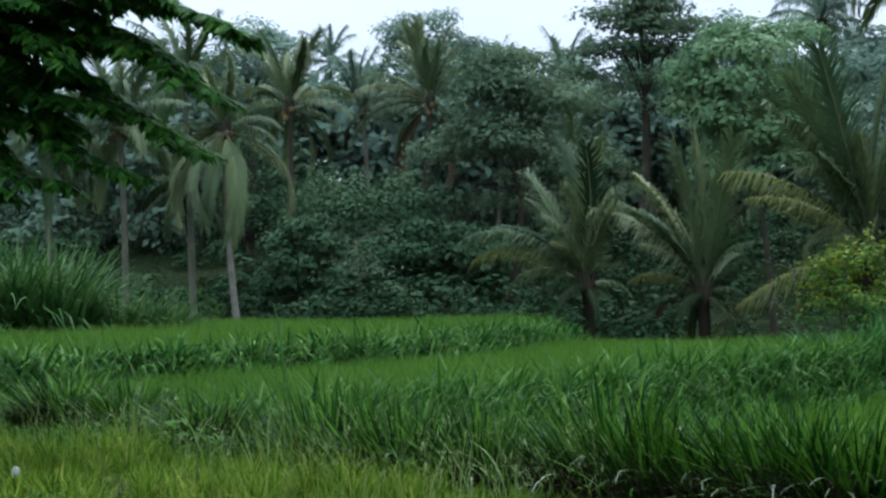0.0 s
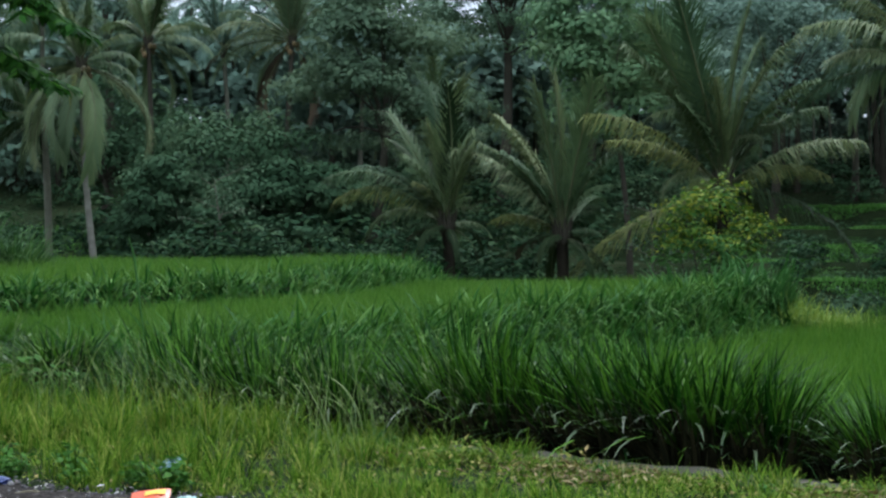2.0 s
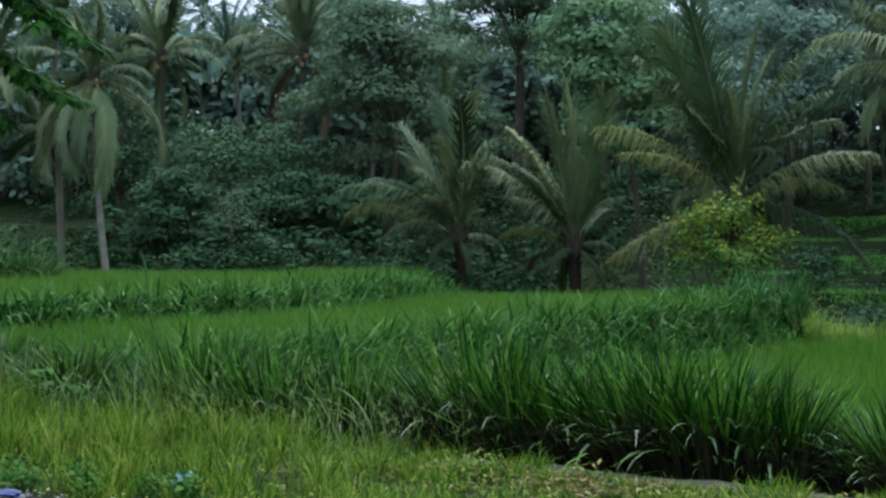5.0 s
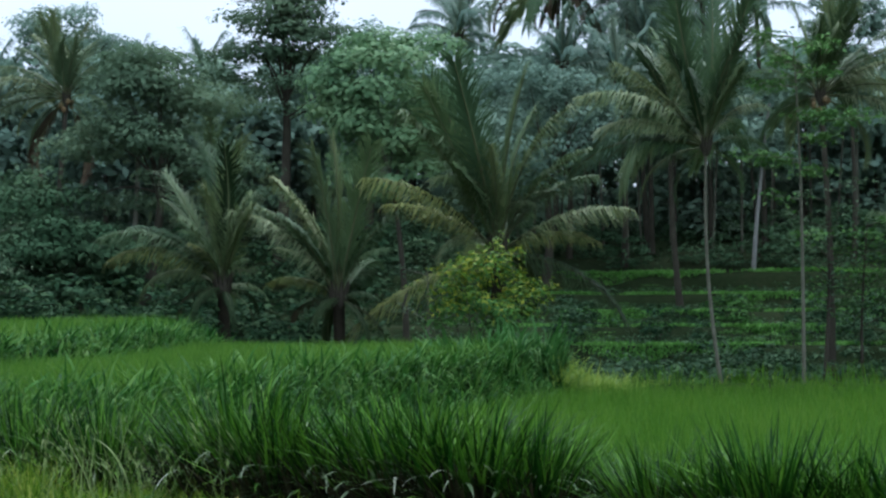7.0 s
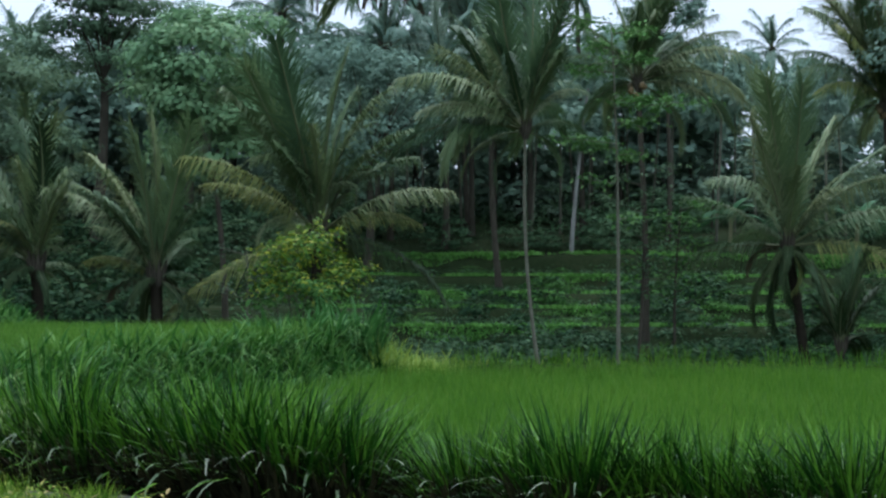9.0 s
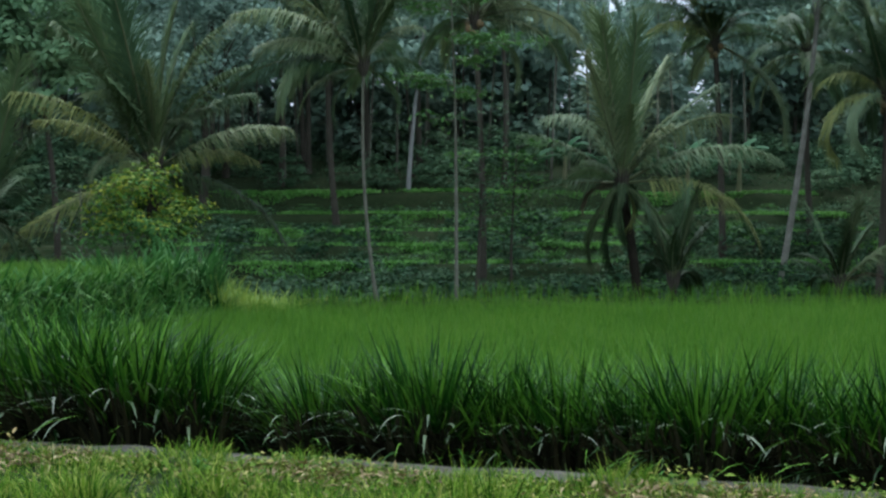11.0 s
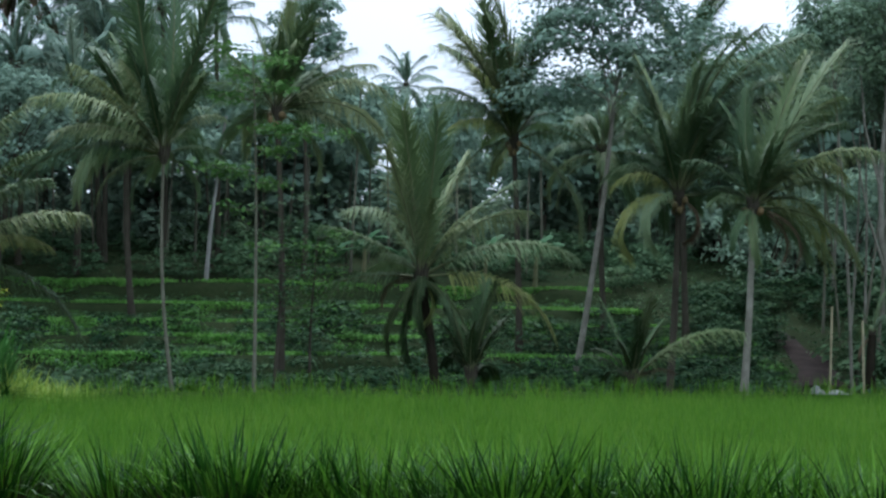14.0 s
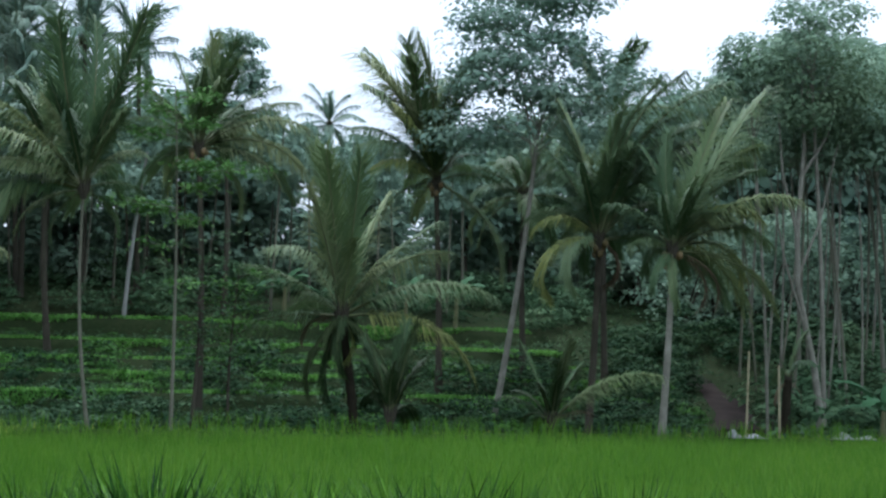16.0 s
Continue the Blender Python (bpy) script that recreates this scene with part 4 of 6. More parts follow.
hero_palm("coconut_palm", (9.61, 50.10, 7.64), (9.90, 50.10), 0.078, BARK_BROWN, 14, "olive", 3.2, 0.2, "coconut palm with a broad crown of pale-ribbed fronds", (
    (3.25, 0.63, 1.2, "pale"), (3.54, -0.3, 1.2, "pale"), (2.61, -1.01, 1.2, "pale"), (-0.86, 3.03, 0.2, "olive"), (-0.23, 3.37, 0.15, "olive"), (0.52, 3.26, 0.2, "olive"), (1.19, 2.92, 0.3, "pale"), (2.31, 2.19, 0.6, "dark"), (3.11, 1.6, 0.8, "olive"), (-1.87, 1.91, 0.8, "dark"), (-2.37, 2.19, 0.5, "dark"), (-2.34, 0.66, 1.1, "olive"), (-2.22, -0.15, 1.3, "pale"), (-1.57, -1.3, 1.4, "dark"), (1.65, -2, 1.3, "dark"), (3.1, -1.29, 1.2, "dark"), (-0.84, -1.96, 1.3, "dark"), (2.11, 0.54, 1.2, "olive")))
hero_palm("young_coconut_palm", (13.53, 47.10, 2.48), (14.13, 47.10), 0.13, PALM_FIBRE, 4, "olive", 3.0, 0.1, "leaning young coconut palm with pale feathery fronds", (
    (-0.79, 4.81, 0.25, "olive"), (-0.38, 5.07, 0.2, "dark"), (0.17, 4.63, 0.2, "dark"), (-1.14, 3.69, 0.3, "pale"), (-1.11, 2.06, 0.4, "pale"), (-2.79, 1.48, 0.6, "olive"), (-3.52, -0.88, 0.8, "dark"), (-2.6, 1.82, 1.6, "pale"), (2, 3.91, 0.35, "pale"), (2.65, 2.94, 0.4, "pale"), (4.05, 2.21, 0.8, "pale"), (4.31, 0.67, 1, "pale"), (3.67, -1.58, 1.3, "yellow"), (0.08, -1.49, 1.7, "yellow"), (-0.26, -1.79, 1.6, "deep"), (1.01, 2.44, 0.4, "pale"), (-1.32, 0.63, 1, "dark"), (1.65, 2.13, 0.6, "olive"), (-0.69, -2.38, 1.2, "deep"), (0.81, -2.44, 1.2, "deep"), (1.35, -2.18, 1.1, "dark"), (-0.12, -2.8, 1, "deep")))
hero_palm("coconut_palm", (19.14, 54.80, 7.61), (19.46, 54.80), 0.085, BARK_BROWN, 16, "olive", 3.0, 0.1, "tall coconut palm with a dense upright crown", (
    (-1.68, 4.77, 0.5, "olive"), (-1.05, 4.99, 0.4, "olive"), (-0.19, 4.99, 0.5, "pale"), (0.47, 4.76, 0.7, "olive"), (-0.6, 4.3, 0.9, "olive"), (0.93, 4.01, 1.2, "pale"), (-1.86, 3.57, 1.1, "olive"), (-2.64, 4.36, 0.8, "pale"), (-3.15, 3.02, 1, "pale"), (-3.68, 1.57, 1.1, "pale"), (-2.37, 2.4, 0.7, "yellow"), (-3.29, 1, 1.2, "pale"), (-2.64, 0.16, 1.3, "yellow"), (1.26, 4.5, 0.8, "olive"), (1.86, 3.64, 1.1, "olive"), (2.92, 2.39, 1, "dark"), (1.71, 1.1, 1.2, "dark"), (0.62, -0.53, 1.8, "yellow"), (1.83, -3.34, 1.2, "dark"), (-1.71, -1.28, 1.2, "dark"), (-0.64, -1.62, 1.4, "dark"), (2.36, -0.02, 1.1, "dark")))
hero_palm("coconut_palm", (21.21, 45.40, 5.07), (20.93, 45.40), 0.085, BARK_BROWN, 16, "dark", 3.2, 0.1, "coconut palm with dark sweeping fronds and pale drooping ones", (
    (-1.62, -1.82, 2.5, "yellow"), (-1.4, -1.71, 2.3, "pale"), (-2.18, 0.29, 2, "pale"), (-1.99, 0.16, 1.9, "yellow"), (0.22, -1.44, 2.2, "dead"), (0.45, -1.29, 1.8, "dead"), (5.29, -1.72, 1.2, "olive"), (3.02, 0.56, 1.9, "pale"), (2.2, 1.62, 2, "olive"), (3.2, 4.7, 1.1, "dark"), (2.52, 5.36, 0.8, "dark"), (4.48, 3.17, 1.4, "dark"), (4.9, 2.78, 1.5, "dark"), (-2.15, 2.88, 0.4, "dark"), (-1.06, 2.78, 0.5, "dark"), (-0.67, 3.9, 0.4, "dark"), (0.33, 4.04, 0.5, "pale"), (0.55, 2.89, 1.4, "pale"), (-1.06, 4.39, 0.3, "dark"), (1.64, 4.97, 0.7, "dark"), (-1.48, 2.09, 0.9, "dark"), (1.36, -0.46, 1.8, "dark"), (-0.73, -1.51, 1.7, "dark"), (1.86, 3.73, 1, "dark"), (3.46, 3.85, 1.2, "dark")))
hero_palm("coconut_palm", (21.85, 41.80, 4.56), (21.58, 41.80), 0.078, MOTTLED_BARK, 14, "dark", 2.6, 0.1, "short coconut palm with a pale mottled trunk on the paddy rim", (
    (-1.41, 0.01, 1.5, "olive"), (2.39, -0.7, 1.9, "yellow"), (2.85, -1.53, 1.3, "olive"), (3.59, 3.59, 0.7, "olive"), (2.43, 4.75, 0.35, "pale"), (1.42, 4.83, 0.5, "olive"), (2.74, 1.01, 1.8, "yellow"), (2.59, 0.71, 1.5, "pale"), (0.69, -1.65, 1.8, "dead"), (1.06, -1.51, 1.6, "dead"), (1.99, 2.76, 1.1, "dark"), (2.94, 2.57, 0.9, "dark"), (-1.12, 1.81, 0.9, "dark"), (0.39, 3.56, 0.4, "dark"), (-0.52, 3.16, 0.6, "dark"), (-0.7, -1.25, 1.6, "dark"), (-0.33, -1.64, 1.5, "dark"), (1.78, -1.57, 1.5, "dark"), (1.45, 1.14, 1.6, "olive"), (3.36, 0.41, 1.2, "dark"), (3.24, 1.58, 1.1, "olive"), (1.05, 2.78, 0.8, "dark")))
hero_palm("young_coconut_palm", (13.82, 42.95, -0.35), (13.82, 42.95), 0.08, PALM_FIBRE, 9, "deep", 2.2, 0, "dark upright young palm at the paddy rim", (
    (-0.6, 2.29, 0.1, "deep"), (-0.08, 2.65, 0.1, "dark"), (0.35, 2.57, 0.15, "deep"), (0.8, 1.83, 0.3, "deep"), (-0.83, 1.51, 0.3, "deep"), (0.16, 2.16, 0.1, "deep"), (-0.36, 2.08, 0.1, "dark"), (0.62, 1.23, 0.5, "deep"), (-0.68, 0.73, 0.6, "deep")))
hero_palm("young_coconut_palm", (18.25, 42.00, -0.41), (18.20, 42.00), 0.08, PALM_FIBRE, 5, "deep", 1.9, 0, "small young palm with an arching olive frond", (
    (-0.76, 2.25, 0.2, "dark"), (-0.34, 1.7, 0.2, "deep"), (0.44, 2.38, 0.2, "deep"), (0.77, 1.72, 0.3, "deep"), (2.84, 1.42, 1, "olive"), (1.78, 0.92, 0.9, "olive"), (-1.33, 0.7, 0.8, "deep"), (1.48, 1.74, 0.4, "dark"), (1.3, 0.22, 1, "dead"), (0.12, 2.18, 0.1, "deep")))
palm(-25.68, 52.00, 7.65, -25.56, 52.06, 3.03, "tall", "mid", "dark", 22)
palm(-29.05, 52.50, 7.70, -28.68, 52.70, 3.14, "tall", "droop", "dark", 20)
palm(-21.1, 47.4, 5.2, -21.05, 47.5, 1.9, "tall", "droop", "deep", 16)
palm(-29.84, 87.03, 14.87, -29.87, 87.01, 2.40, "tall", "mid", "dark", 16)
palm(-17.52, 76.01, 11.2, -17.71, 75.96, 2.45, "tall", "up", "dark", 18)
palm(2.37, 73.99, 15.91, 2.21, 73.99, 4.38, "tall", "droop", "dry", 22, ((180, 0.0, "dead", 0.9), (0, 0.05, "dead", 0.9), (20, -0.5, "dead", 0.8)))
palm(-2.55, 83.98, 15.49, -2.49, 83.99, 2.78, "tall", "mid", "dark", 20)
palm(5.88, 79.81, 15.89, 5.89, 79.81, 3.90, "tall", "mid", "dark", 20)
palm(7.87, 77.63, 14.12, 7.87, 77.63, 3.26, "tall", "mid", "dark", 18)
palm(22.93, 82.96, 13.47, 23.09, 82.92, 2.10, "tall", "mid", "dark", 18)
palm(6.00, 73.86, 14.92, 6.32, 73.83, 3.09, "tall", "up", "dark", 20)
palm(8.57, 71.59, 14.51, 8.88, 71.55, 3.01, "tall", "up", "dark", 20)
palm(11.05, 72.25, 14.34, 11.34, 72.21, 2.54, "tall", "up", "dark", 18)
palm(6.19, 61.78, 8.45, 6.52, 61.74, 3.67, "tall", "mid", "dark", 20)
palm(-11.29, 60.96, 6.28, -11.37, 60.95, 2.59, "tall", "mid", "dark", 14)
palm(-2.39, 79.96, 14.42, -2.57, 79.96, 3.07, "tall", "mid", "dark", 18)
palm(-16.20, 86.51, 12.3, -16.12, 86.52, 3.37, "tall", "up", "dark", 16)
tree(-12.21, 56.70, 7.4, -13.00, 56.52, 6.67, 5.46, 13200, "layered", "olive", None, 0.19, lumps=58)
tree(-9.55, 69.35, 11.93, -9.93, 69.29, 6.59, 5.61, 13200, "layered", "olive", None, 0.19, lumps=58)
tree(-3.85, 52.88, 7.73, -3.30, 52.92, 4.80, 6.09, 10900, "broad", "light", BARK_BROWN, 0.20, radius=0.12, limb_bark=BARK_PALE)
tree(-22.86, 82.91, 14.60, -23.00, 82.87, 5.69, 3.60, 7000, "broad", "dark", None, 0.2)
tree(21.7, 51.61, 11.3, 20.51, 52.19, 6.6, 5.6, 13000, "layered", "dark", MOTTLED_BARK, 0.19, radius=0.12, lumps=70)
tree(14.25, 68.63, 12.9, 14.48, 68.58, 3.3, 4.6, 5800, "broad", "dark", None, 0.19, radius=0.12, lumps=34)
tree(-6.31, 71.75, 10.74, -6.26, 71.75, 6.02, 6.52, 7400, "broad", "dark", None, 0.2)
tree(1.52, 66.02, 8.24, 1.55, 66.02, 6.90, 5.98, 7400, "broad", "dark", None, 0.2)
tree(-17.63, 55.25, 4.0, -17.72, 55.23, 6.67, 3.7, 10500, "broad", "deep", None, 0.17)
tree(-18.71, 52.78, 2.65, -18.79, 52.75, 4.29, 2.93, 7800, "broad", "deep", None, 0.17)
tree(-14.73, 52.99, 2.57, -14.82, 52.97, 4.98, 3.07, 8700, "broad", "deep", None, 0.17)
tree(-28.23, 70.56, 12.08, -28.33, 70.52, 5.83, 4.77, 7000, "broad", "dark", None, 0.2)
tree(-14.80, 54.02, 2.41, -14.77, 54.02, 4.29, 3.12, 7800, "broad", "deep", None, 0.17)
tree(-26.6, 66.0, 6.0, -26.5, 66.0, 6.5, 5.5, 6200, "broad", "deep", None, 0.2)
palm(2.42, 70.03, 11.39, 2.62, 70.03, 3.17, "tall", "mid", "dark", 18)
palm(6.11, 71.81, 12.05, 6.31, 71.81, 3.26, "tall", "up", "dark", 18)
palm(26.44, 56.13, 10.44, 26.64, 56.13, 3.24, "tall", "up", "dark", 18)
palm(4.63, 67.88, 10.37, 4.83, 67.88, 3.08, "tall", "mid", "dark", 18)
palm(24.38, 59.24, 7.78, 24.58, 59.24, 3.12, "tall", "mid", "dark", 18)
palm(-29.26, 65.79, 11.02, -29.06, 65.79, 3.76, "tall", "mid", "dark", 18)
palm(-22.66, 70.44, 9.9, -22.46, 70.44, 3.09, "tall", "up", "dark", 18)

palm(28.1, 45.6, 0.9, 28.15, 45.65, 1.7, "young", "mid", "dry", 9)


# ---------------------------------------------------------------- forest behind
FOREST = []
for i in range(5):
    w, h = 7.0, 8.5
    c, pts, face = crown_points(2100, w, h, "layered" if i == 3 else "broad", 56)
    FOREST.append(mesh_of("crown", *leaves(pts + [0, 0, 6.4], np.full(2100, 0.69), 0.3, 0.6, face), LEAF_DARK_HAZED if i != 2 else LEAF_MID_HAZED))
trunk_mesh = mesh_of("trunk", *tube(np.linspace([0, 0, 0], [0.1, 0, 7.5], 8), np.linspace(0.16, 0.08, 8), 8), BARK_BROWN, True)
bare_trunk = mesh_of("trunk", *tube(np.linspace([0, 0, 0], [0.15, 0, 9], 10), np.linspace(0.15, 0.07, 10), 8), BARK_PALE, True)


def forest_tree(x, y, tall, i):
    thing = new("forest_tree")
    z = float(ground_z(x, y)) - 0.1
    thing.matrix_basis = Matrix.LocRotScale((x, y, z), Euler((0, 0, rng.uniform(0, 6.28))), (tall * rng.uniform(0.9, 1.25), tall * rng.uniform(0.9, 1.25), tall))
    part("trunk", trunk_mesh, thing)
    part("crown", FOREST[i % 5], thing)
    tagged(thing, "dark forest tree on the slope behind the palms", "tree", "forest trees on the slope")


def skyline(a):
    """Rise of the wood's top against the distance, by bearing."""
    return np.interp(a, [-0.6, -0.39, -0.36, -0.32, -0.297, -0.25, -0.2, -0.17, -0.08, 0.0, 0.07, 0.155, 0.228, 0.258, 0.276, 0.3, 0.36, 0.42, 0.5, 0.55, 0.585, 0.65, 0.85],
                     [0.165, 0.166, 0.156, 0.161, 0.168, 0.162, 0.149, 0.156, 0.157, 0.158, 0.172, 0.166, 0.152, 0.146, 0.138, 0.145, 0.152, 0.165, 0.183, 0.195, 0.222, 0.240, 0.240])


i = 0
for y in (79, 86, 97):
    for x in np.arange(-0.62 * y, 0.86 * y, 4.9 + (y - 80) * 0.06):
        fx, fy = float(x + rng.uniform(-1.4, 1.4)), float(y + rng.uniform(-2.5, 2.5))
        forest_tree(fx, fy, float(1.4 + skyline(fx / fy) * fy - ground_z(fx, fy)) / 10.9 * rng.uniform(0.88, 1.02), i)
        i += 1
for fx, fy, high in ((-12.7, 76.5, 11.6), (-11.2, 78.0, 11.0)):
    forest_tree(fx, fy, float(high - ground_z(fx, fy)) / 10.9, 0)

# thin pale trunks of the plantation above the terraces
c, pts, face = crown_points(1000, 3.5, 4.4, "broad", 26)
SMALL_CROWN = mesh_of("crown", *leaves(pts, np.full(1000, 0.38), 0.3, 0.55, face), LEAF_DARK_HAZED)
WHITE_BARK = shade("white_smooth_bark", [(0.2, (0.138, 0.133, 0.115)), (0.5, (0.230, 0.225, 0.202)), (0.85, (0.322, 0.317, 0.288))], 0.9, scale=2.5, bump=0.4, bump_scale=12, island=False, fine=0.4, spec=0.05)
white_one = new("plantation_tree")
white_one.location = (10.1, 67.3, float(ground_z(10.1, 67.3)) - 0.1)
t = np.linspace(0, 1, 14)
part("trunk", mesh_of("trunk", *tube(np.stack([0.75 * t ** 1.3, 0.3 * t, 7.0 * t], 1), 0.10 - 0.045 * t, 9), WHITE_BARK, True), white_one)
part("crown", SMALL_CROWN, white_one, "", Matrix.Translation((0.7, 0.3, 6.2)))
tagged(white_one, "leaning white-barked tree at the plantation rim", "tree")
for x in list(np.arange(0.5, 24, 0.95)) + [-1.6, 10.7, 25.5, 27]:
    y = 72 + rng.uniform(-2.5, 4.5)
    stem = new("plantation_tree")
    xx = float(x + rng.uniform(-0.4, 0.4))
    stem.matrix_basis = Matrix.LocRotScale((xx, y, float(ground_z(xx, y)) - 0.05), Euler((rng.normal(0, 0.03), rng.normal(0, 0.03), rng.uniform(0, 6.28))), (rng.uniform(0.32, 0.55),) * 2 + (rng.uniform(0.75, 0.95),))
    part("trunk", bare_trunk if rng.random() < 0.75 else trunk_mesh, stem)
    top_crown = part("crown", SMALL_CROWN, stem)
    top_crown.matrix_basis = Matrix.LocRotScale((0, 0, 7.6), Euler((0, 0, rng.uniform(0, 6))), (1.5, 1.5, 1.0))
    tagged(stem, "slender plantation tree with a pale bare trunk", "tree", "plantation trees above the terraces")

# ---------------------------------------------------------------- shrubs and undergrowth
SHRUBS, SHRUB_RAW = [], []
for i, mat in enumerate((SHRUB_LEAF, LEAF_DEEP, SHRUB_LEAF, LEAF_SHRUB_GREEN)):
    c, pts, face = crown_points(460, 2.0, 1.7, "broad", 20)
    pts[:, 2] = np.abs(pts[:, 2] + 0.75)
    stems = []
    for e in c[:5]:
        e = np.array([e[0], e[1], abs(e[2] + 0.75)])
        stems.append(tube(np.linspace([0, 0, -0.05], e, 3), np.linspace(0.02, 0.006, 3), 4))
    SHRUB_RAW.append(leaves(pts, np.full(460, 0.18), 0.25, 0.55, face))
    SHRUBS.append((mesh_of("foliage", *SHRUB_RAW[-1], mat), mesh_of("stem", *merge(stems), BARK_BROWN, True)))


def shrub(x, y, wide, tall, i, label="dark leafy shrub on the terraced slope", group="shrubs on the terraces"):
    thing = new("shrub")
    thing.matrix_basis = Matrix.LocRotScale((x, y, float(ground_z(x, y)) - 0.03), Euler((0, 0, rng.uniform(0, 6.28))), (wide / 2, wide / 2, tall / 1.7))
    part("foliage", SHRUBS[i % 4][0], thing)
    part("stem", SHRUBS[i % 4][1], thing)
    return tagged(thing, label, "shrub", group)


def thicket(name, places, label, material=SHRUB_LEAF):
    """Bushes too many and too far to count, grown together; places are (x, y, wide, tall)."""
    bits = []
    for i, (x, y, wide, tall) in enumerate(places):
        v, q = SHRUB_RAW[i % 4]
        a = rng.uniform(0, 6.28)
        rot = np.array([[math.cos(a), -math.sin(a), 0], [math.sin(a), math.cos(a), 0], [0, 0, 1]])
        bits.append(((v * [wide / 2, wide / 2, tall / 1.7]) @ rot.T + [x, y, float(ground_z(x, y)) - 0.03], q))
    return tagged(new(name, mesh_of(name, *merge(bits), material)), label, "bushes", kind="stuff")


# terraces to the right of the young palms
for i in range(222):
    y = float(rng.choice([45.3, 46.6, 48.2, 49.0, 49.5, 50.5, 51.0, 52.0, 55.3, 58.4]) + rng.uniform(-0.8, 0.8))
    x = float(rng.uniform(1.5, 29))
    t = rng.uniform(0.7, 1.45)
    if not 0.545 < x / y < 0.61:
        shrub(x, y, t * rng.uniform(1.1, 1.9), t, (0, 0, 2, 0, 1, 0, 2, 3)[i % 8])
# dark growth under the young palms
for i in range(70):
    y = float(rng.uniform(44.6, 52)) if i < 46 else float(rng.uniform(43.9, 44.5))
    x = float(rng.uniform(-0.36 * y, 0.02 * y)) if i < 46 else float(rng.uniform(-17, -2.0))
    t = rng.uniform(0.8, 1.9) if i < 46 else rng.uniform(0.6, 1.25)
    shrub(x, y, t * rng.uniform(1.2, 1.8), t, (0, 2, 0, 0)[i % 4], "dark bush at the foot of the young palms", "bushes under the palms")
# forest floor on the plantation's rim and between its trunks, and the thickets to both sides
def places(n, y0, y1, a0, a1, t0, t1):
    y = rng.uniform(y0, y1, n)
    t = rng.uniform(t0, t1, n)
    return np.stack([y * rng.uniform(a0, a1, n), y, t * 1.65, t], 1)


thicket("plantation_undergrowth", places(90, 67.2, 79, -0.1, 0.46, 0.9, 1.9), "low dark undergrowth between the plantation trunks", LEAF_DEEP)
step_y = rng.choice([54.9, 55.9, 58.3, 59.0, 61.3, 62.0, 64.3, 65.0], 70) + rng.uniform(-0.3, 0.3, 70)
step_t = rng.uniform(0.25, 0.55, 70)
thicket("terrace_crop", np.stack([rng.uniform(-1, 27.5, 70), step_y, step_t * rng.uniform(1.6, 2.8, 70), step_t], 1), "low dark leafy crop on the terrace treads", LEAF_SHRUB_GREEN)
thicket("upper_thicket", places(95, 50, 74, -0.66, -0.06, 1.1, 2.6), "dense dark thicket behind the upper terrace")
thicket("path_side_thicket", np.concatenate([places(46, 49.5, 66, 0.475, 0.535, 0.7, 1.5), places(30, 61.5, 70, 0.5, 0.64, 0.9, 1.8)]), "dark bushes along the earth path")
thicket("grove_thicket", places(120, 45, 66, 0.615, 0.84, 1.0, 2.4), "dark bushes beneath the pale-trunked grove", LEAF_DEEP)

# big bushes that close the forest floor
c, pts, face = crown_points(760, 7.0, 8.5, "broad", 40)
BUSH_MESH = mesh_of("foliage", *leaves(pts + [0, 0, 5.0], np.full(760, 1.0), 0.3, 0.65, face), LEAF_DARK_HAZED)
for i in range(48):
    y = float(rng.uniform(82, 106))
    x = float(-0.62 * y + (1.46 * y) * (i + rng.random()) / 48)
    thing = new("forest_bush")
    g = rng.uniform(0.55, 0.8)
    thing.matrix_basis = Matrix.LocRotScale((x, y, float(ground_z(x, y)) - 1.6), Euler((0, 0, rng.uniform(0, 6.28))), (g * 1.3, g * 1.1, g * 0.75))
    part("foliage", BUSH_MESH, thing)
    tagged(thing, "dense dark green bush closing the forest floor", "bush", "forest bushes")

BUSH_STEM = mesh_of("stem", *merge([tube(np.array([[0.15 * math.cos(a), 0.15 * math.sin(a), -0.3], [0.7 * math.cos(a), 0.7 * math.sin(a), 1.6], [1.5 * math.cos(a), 1.4 * math.sin(a), 3.4]]), [0.10, 0.07, 0.03], 6) for a in (0.3, 1.5, 2.9, 4.1, 5.3)]), BARK_BROWN, True)
# understory behind the plantation's trunks, its leaf colours paled for haze
c, pts, face = crown_points(900, 7.0, 6.0, "broad", 34)
_, pts3, face3 = crown_points(1500, 7.0, 6.0, "broad", 40)
EDGE_BUSH = mesh_of("foliage", *leaves(pts3 + [0, 0, 3.0], np.full(1500, 0.30), 0.3, 0.6, face3), LEAF_MID_HAZED)
HAZED_BUSH = mesh_of("foliage", *leaves(pts + [0, 0, 3.0], np.full(900, 0.6), 0.3, 0.6, face), LEAF_MID_HAZED)
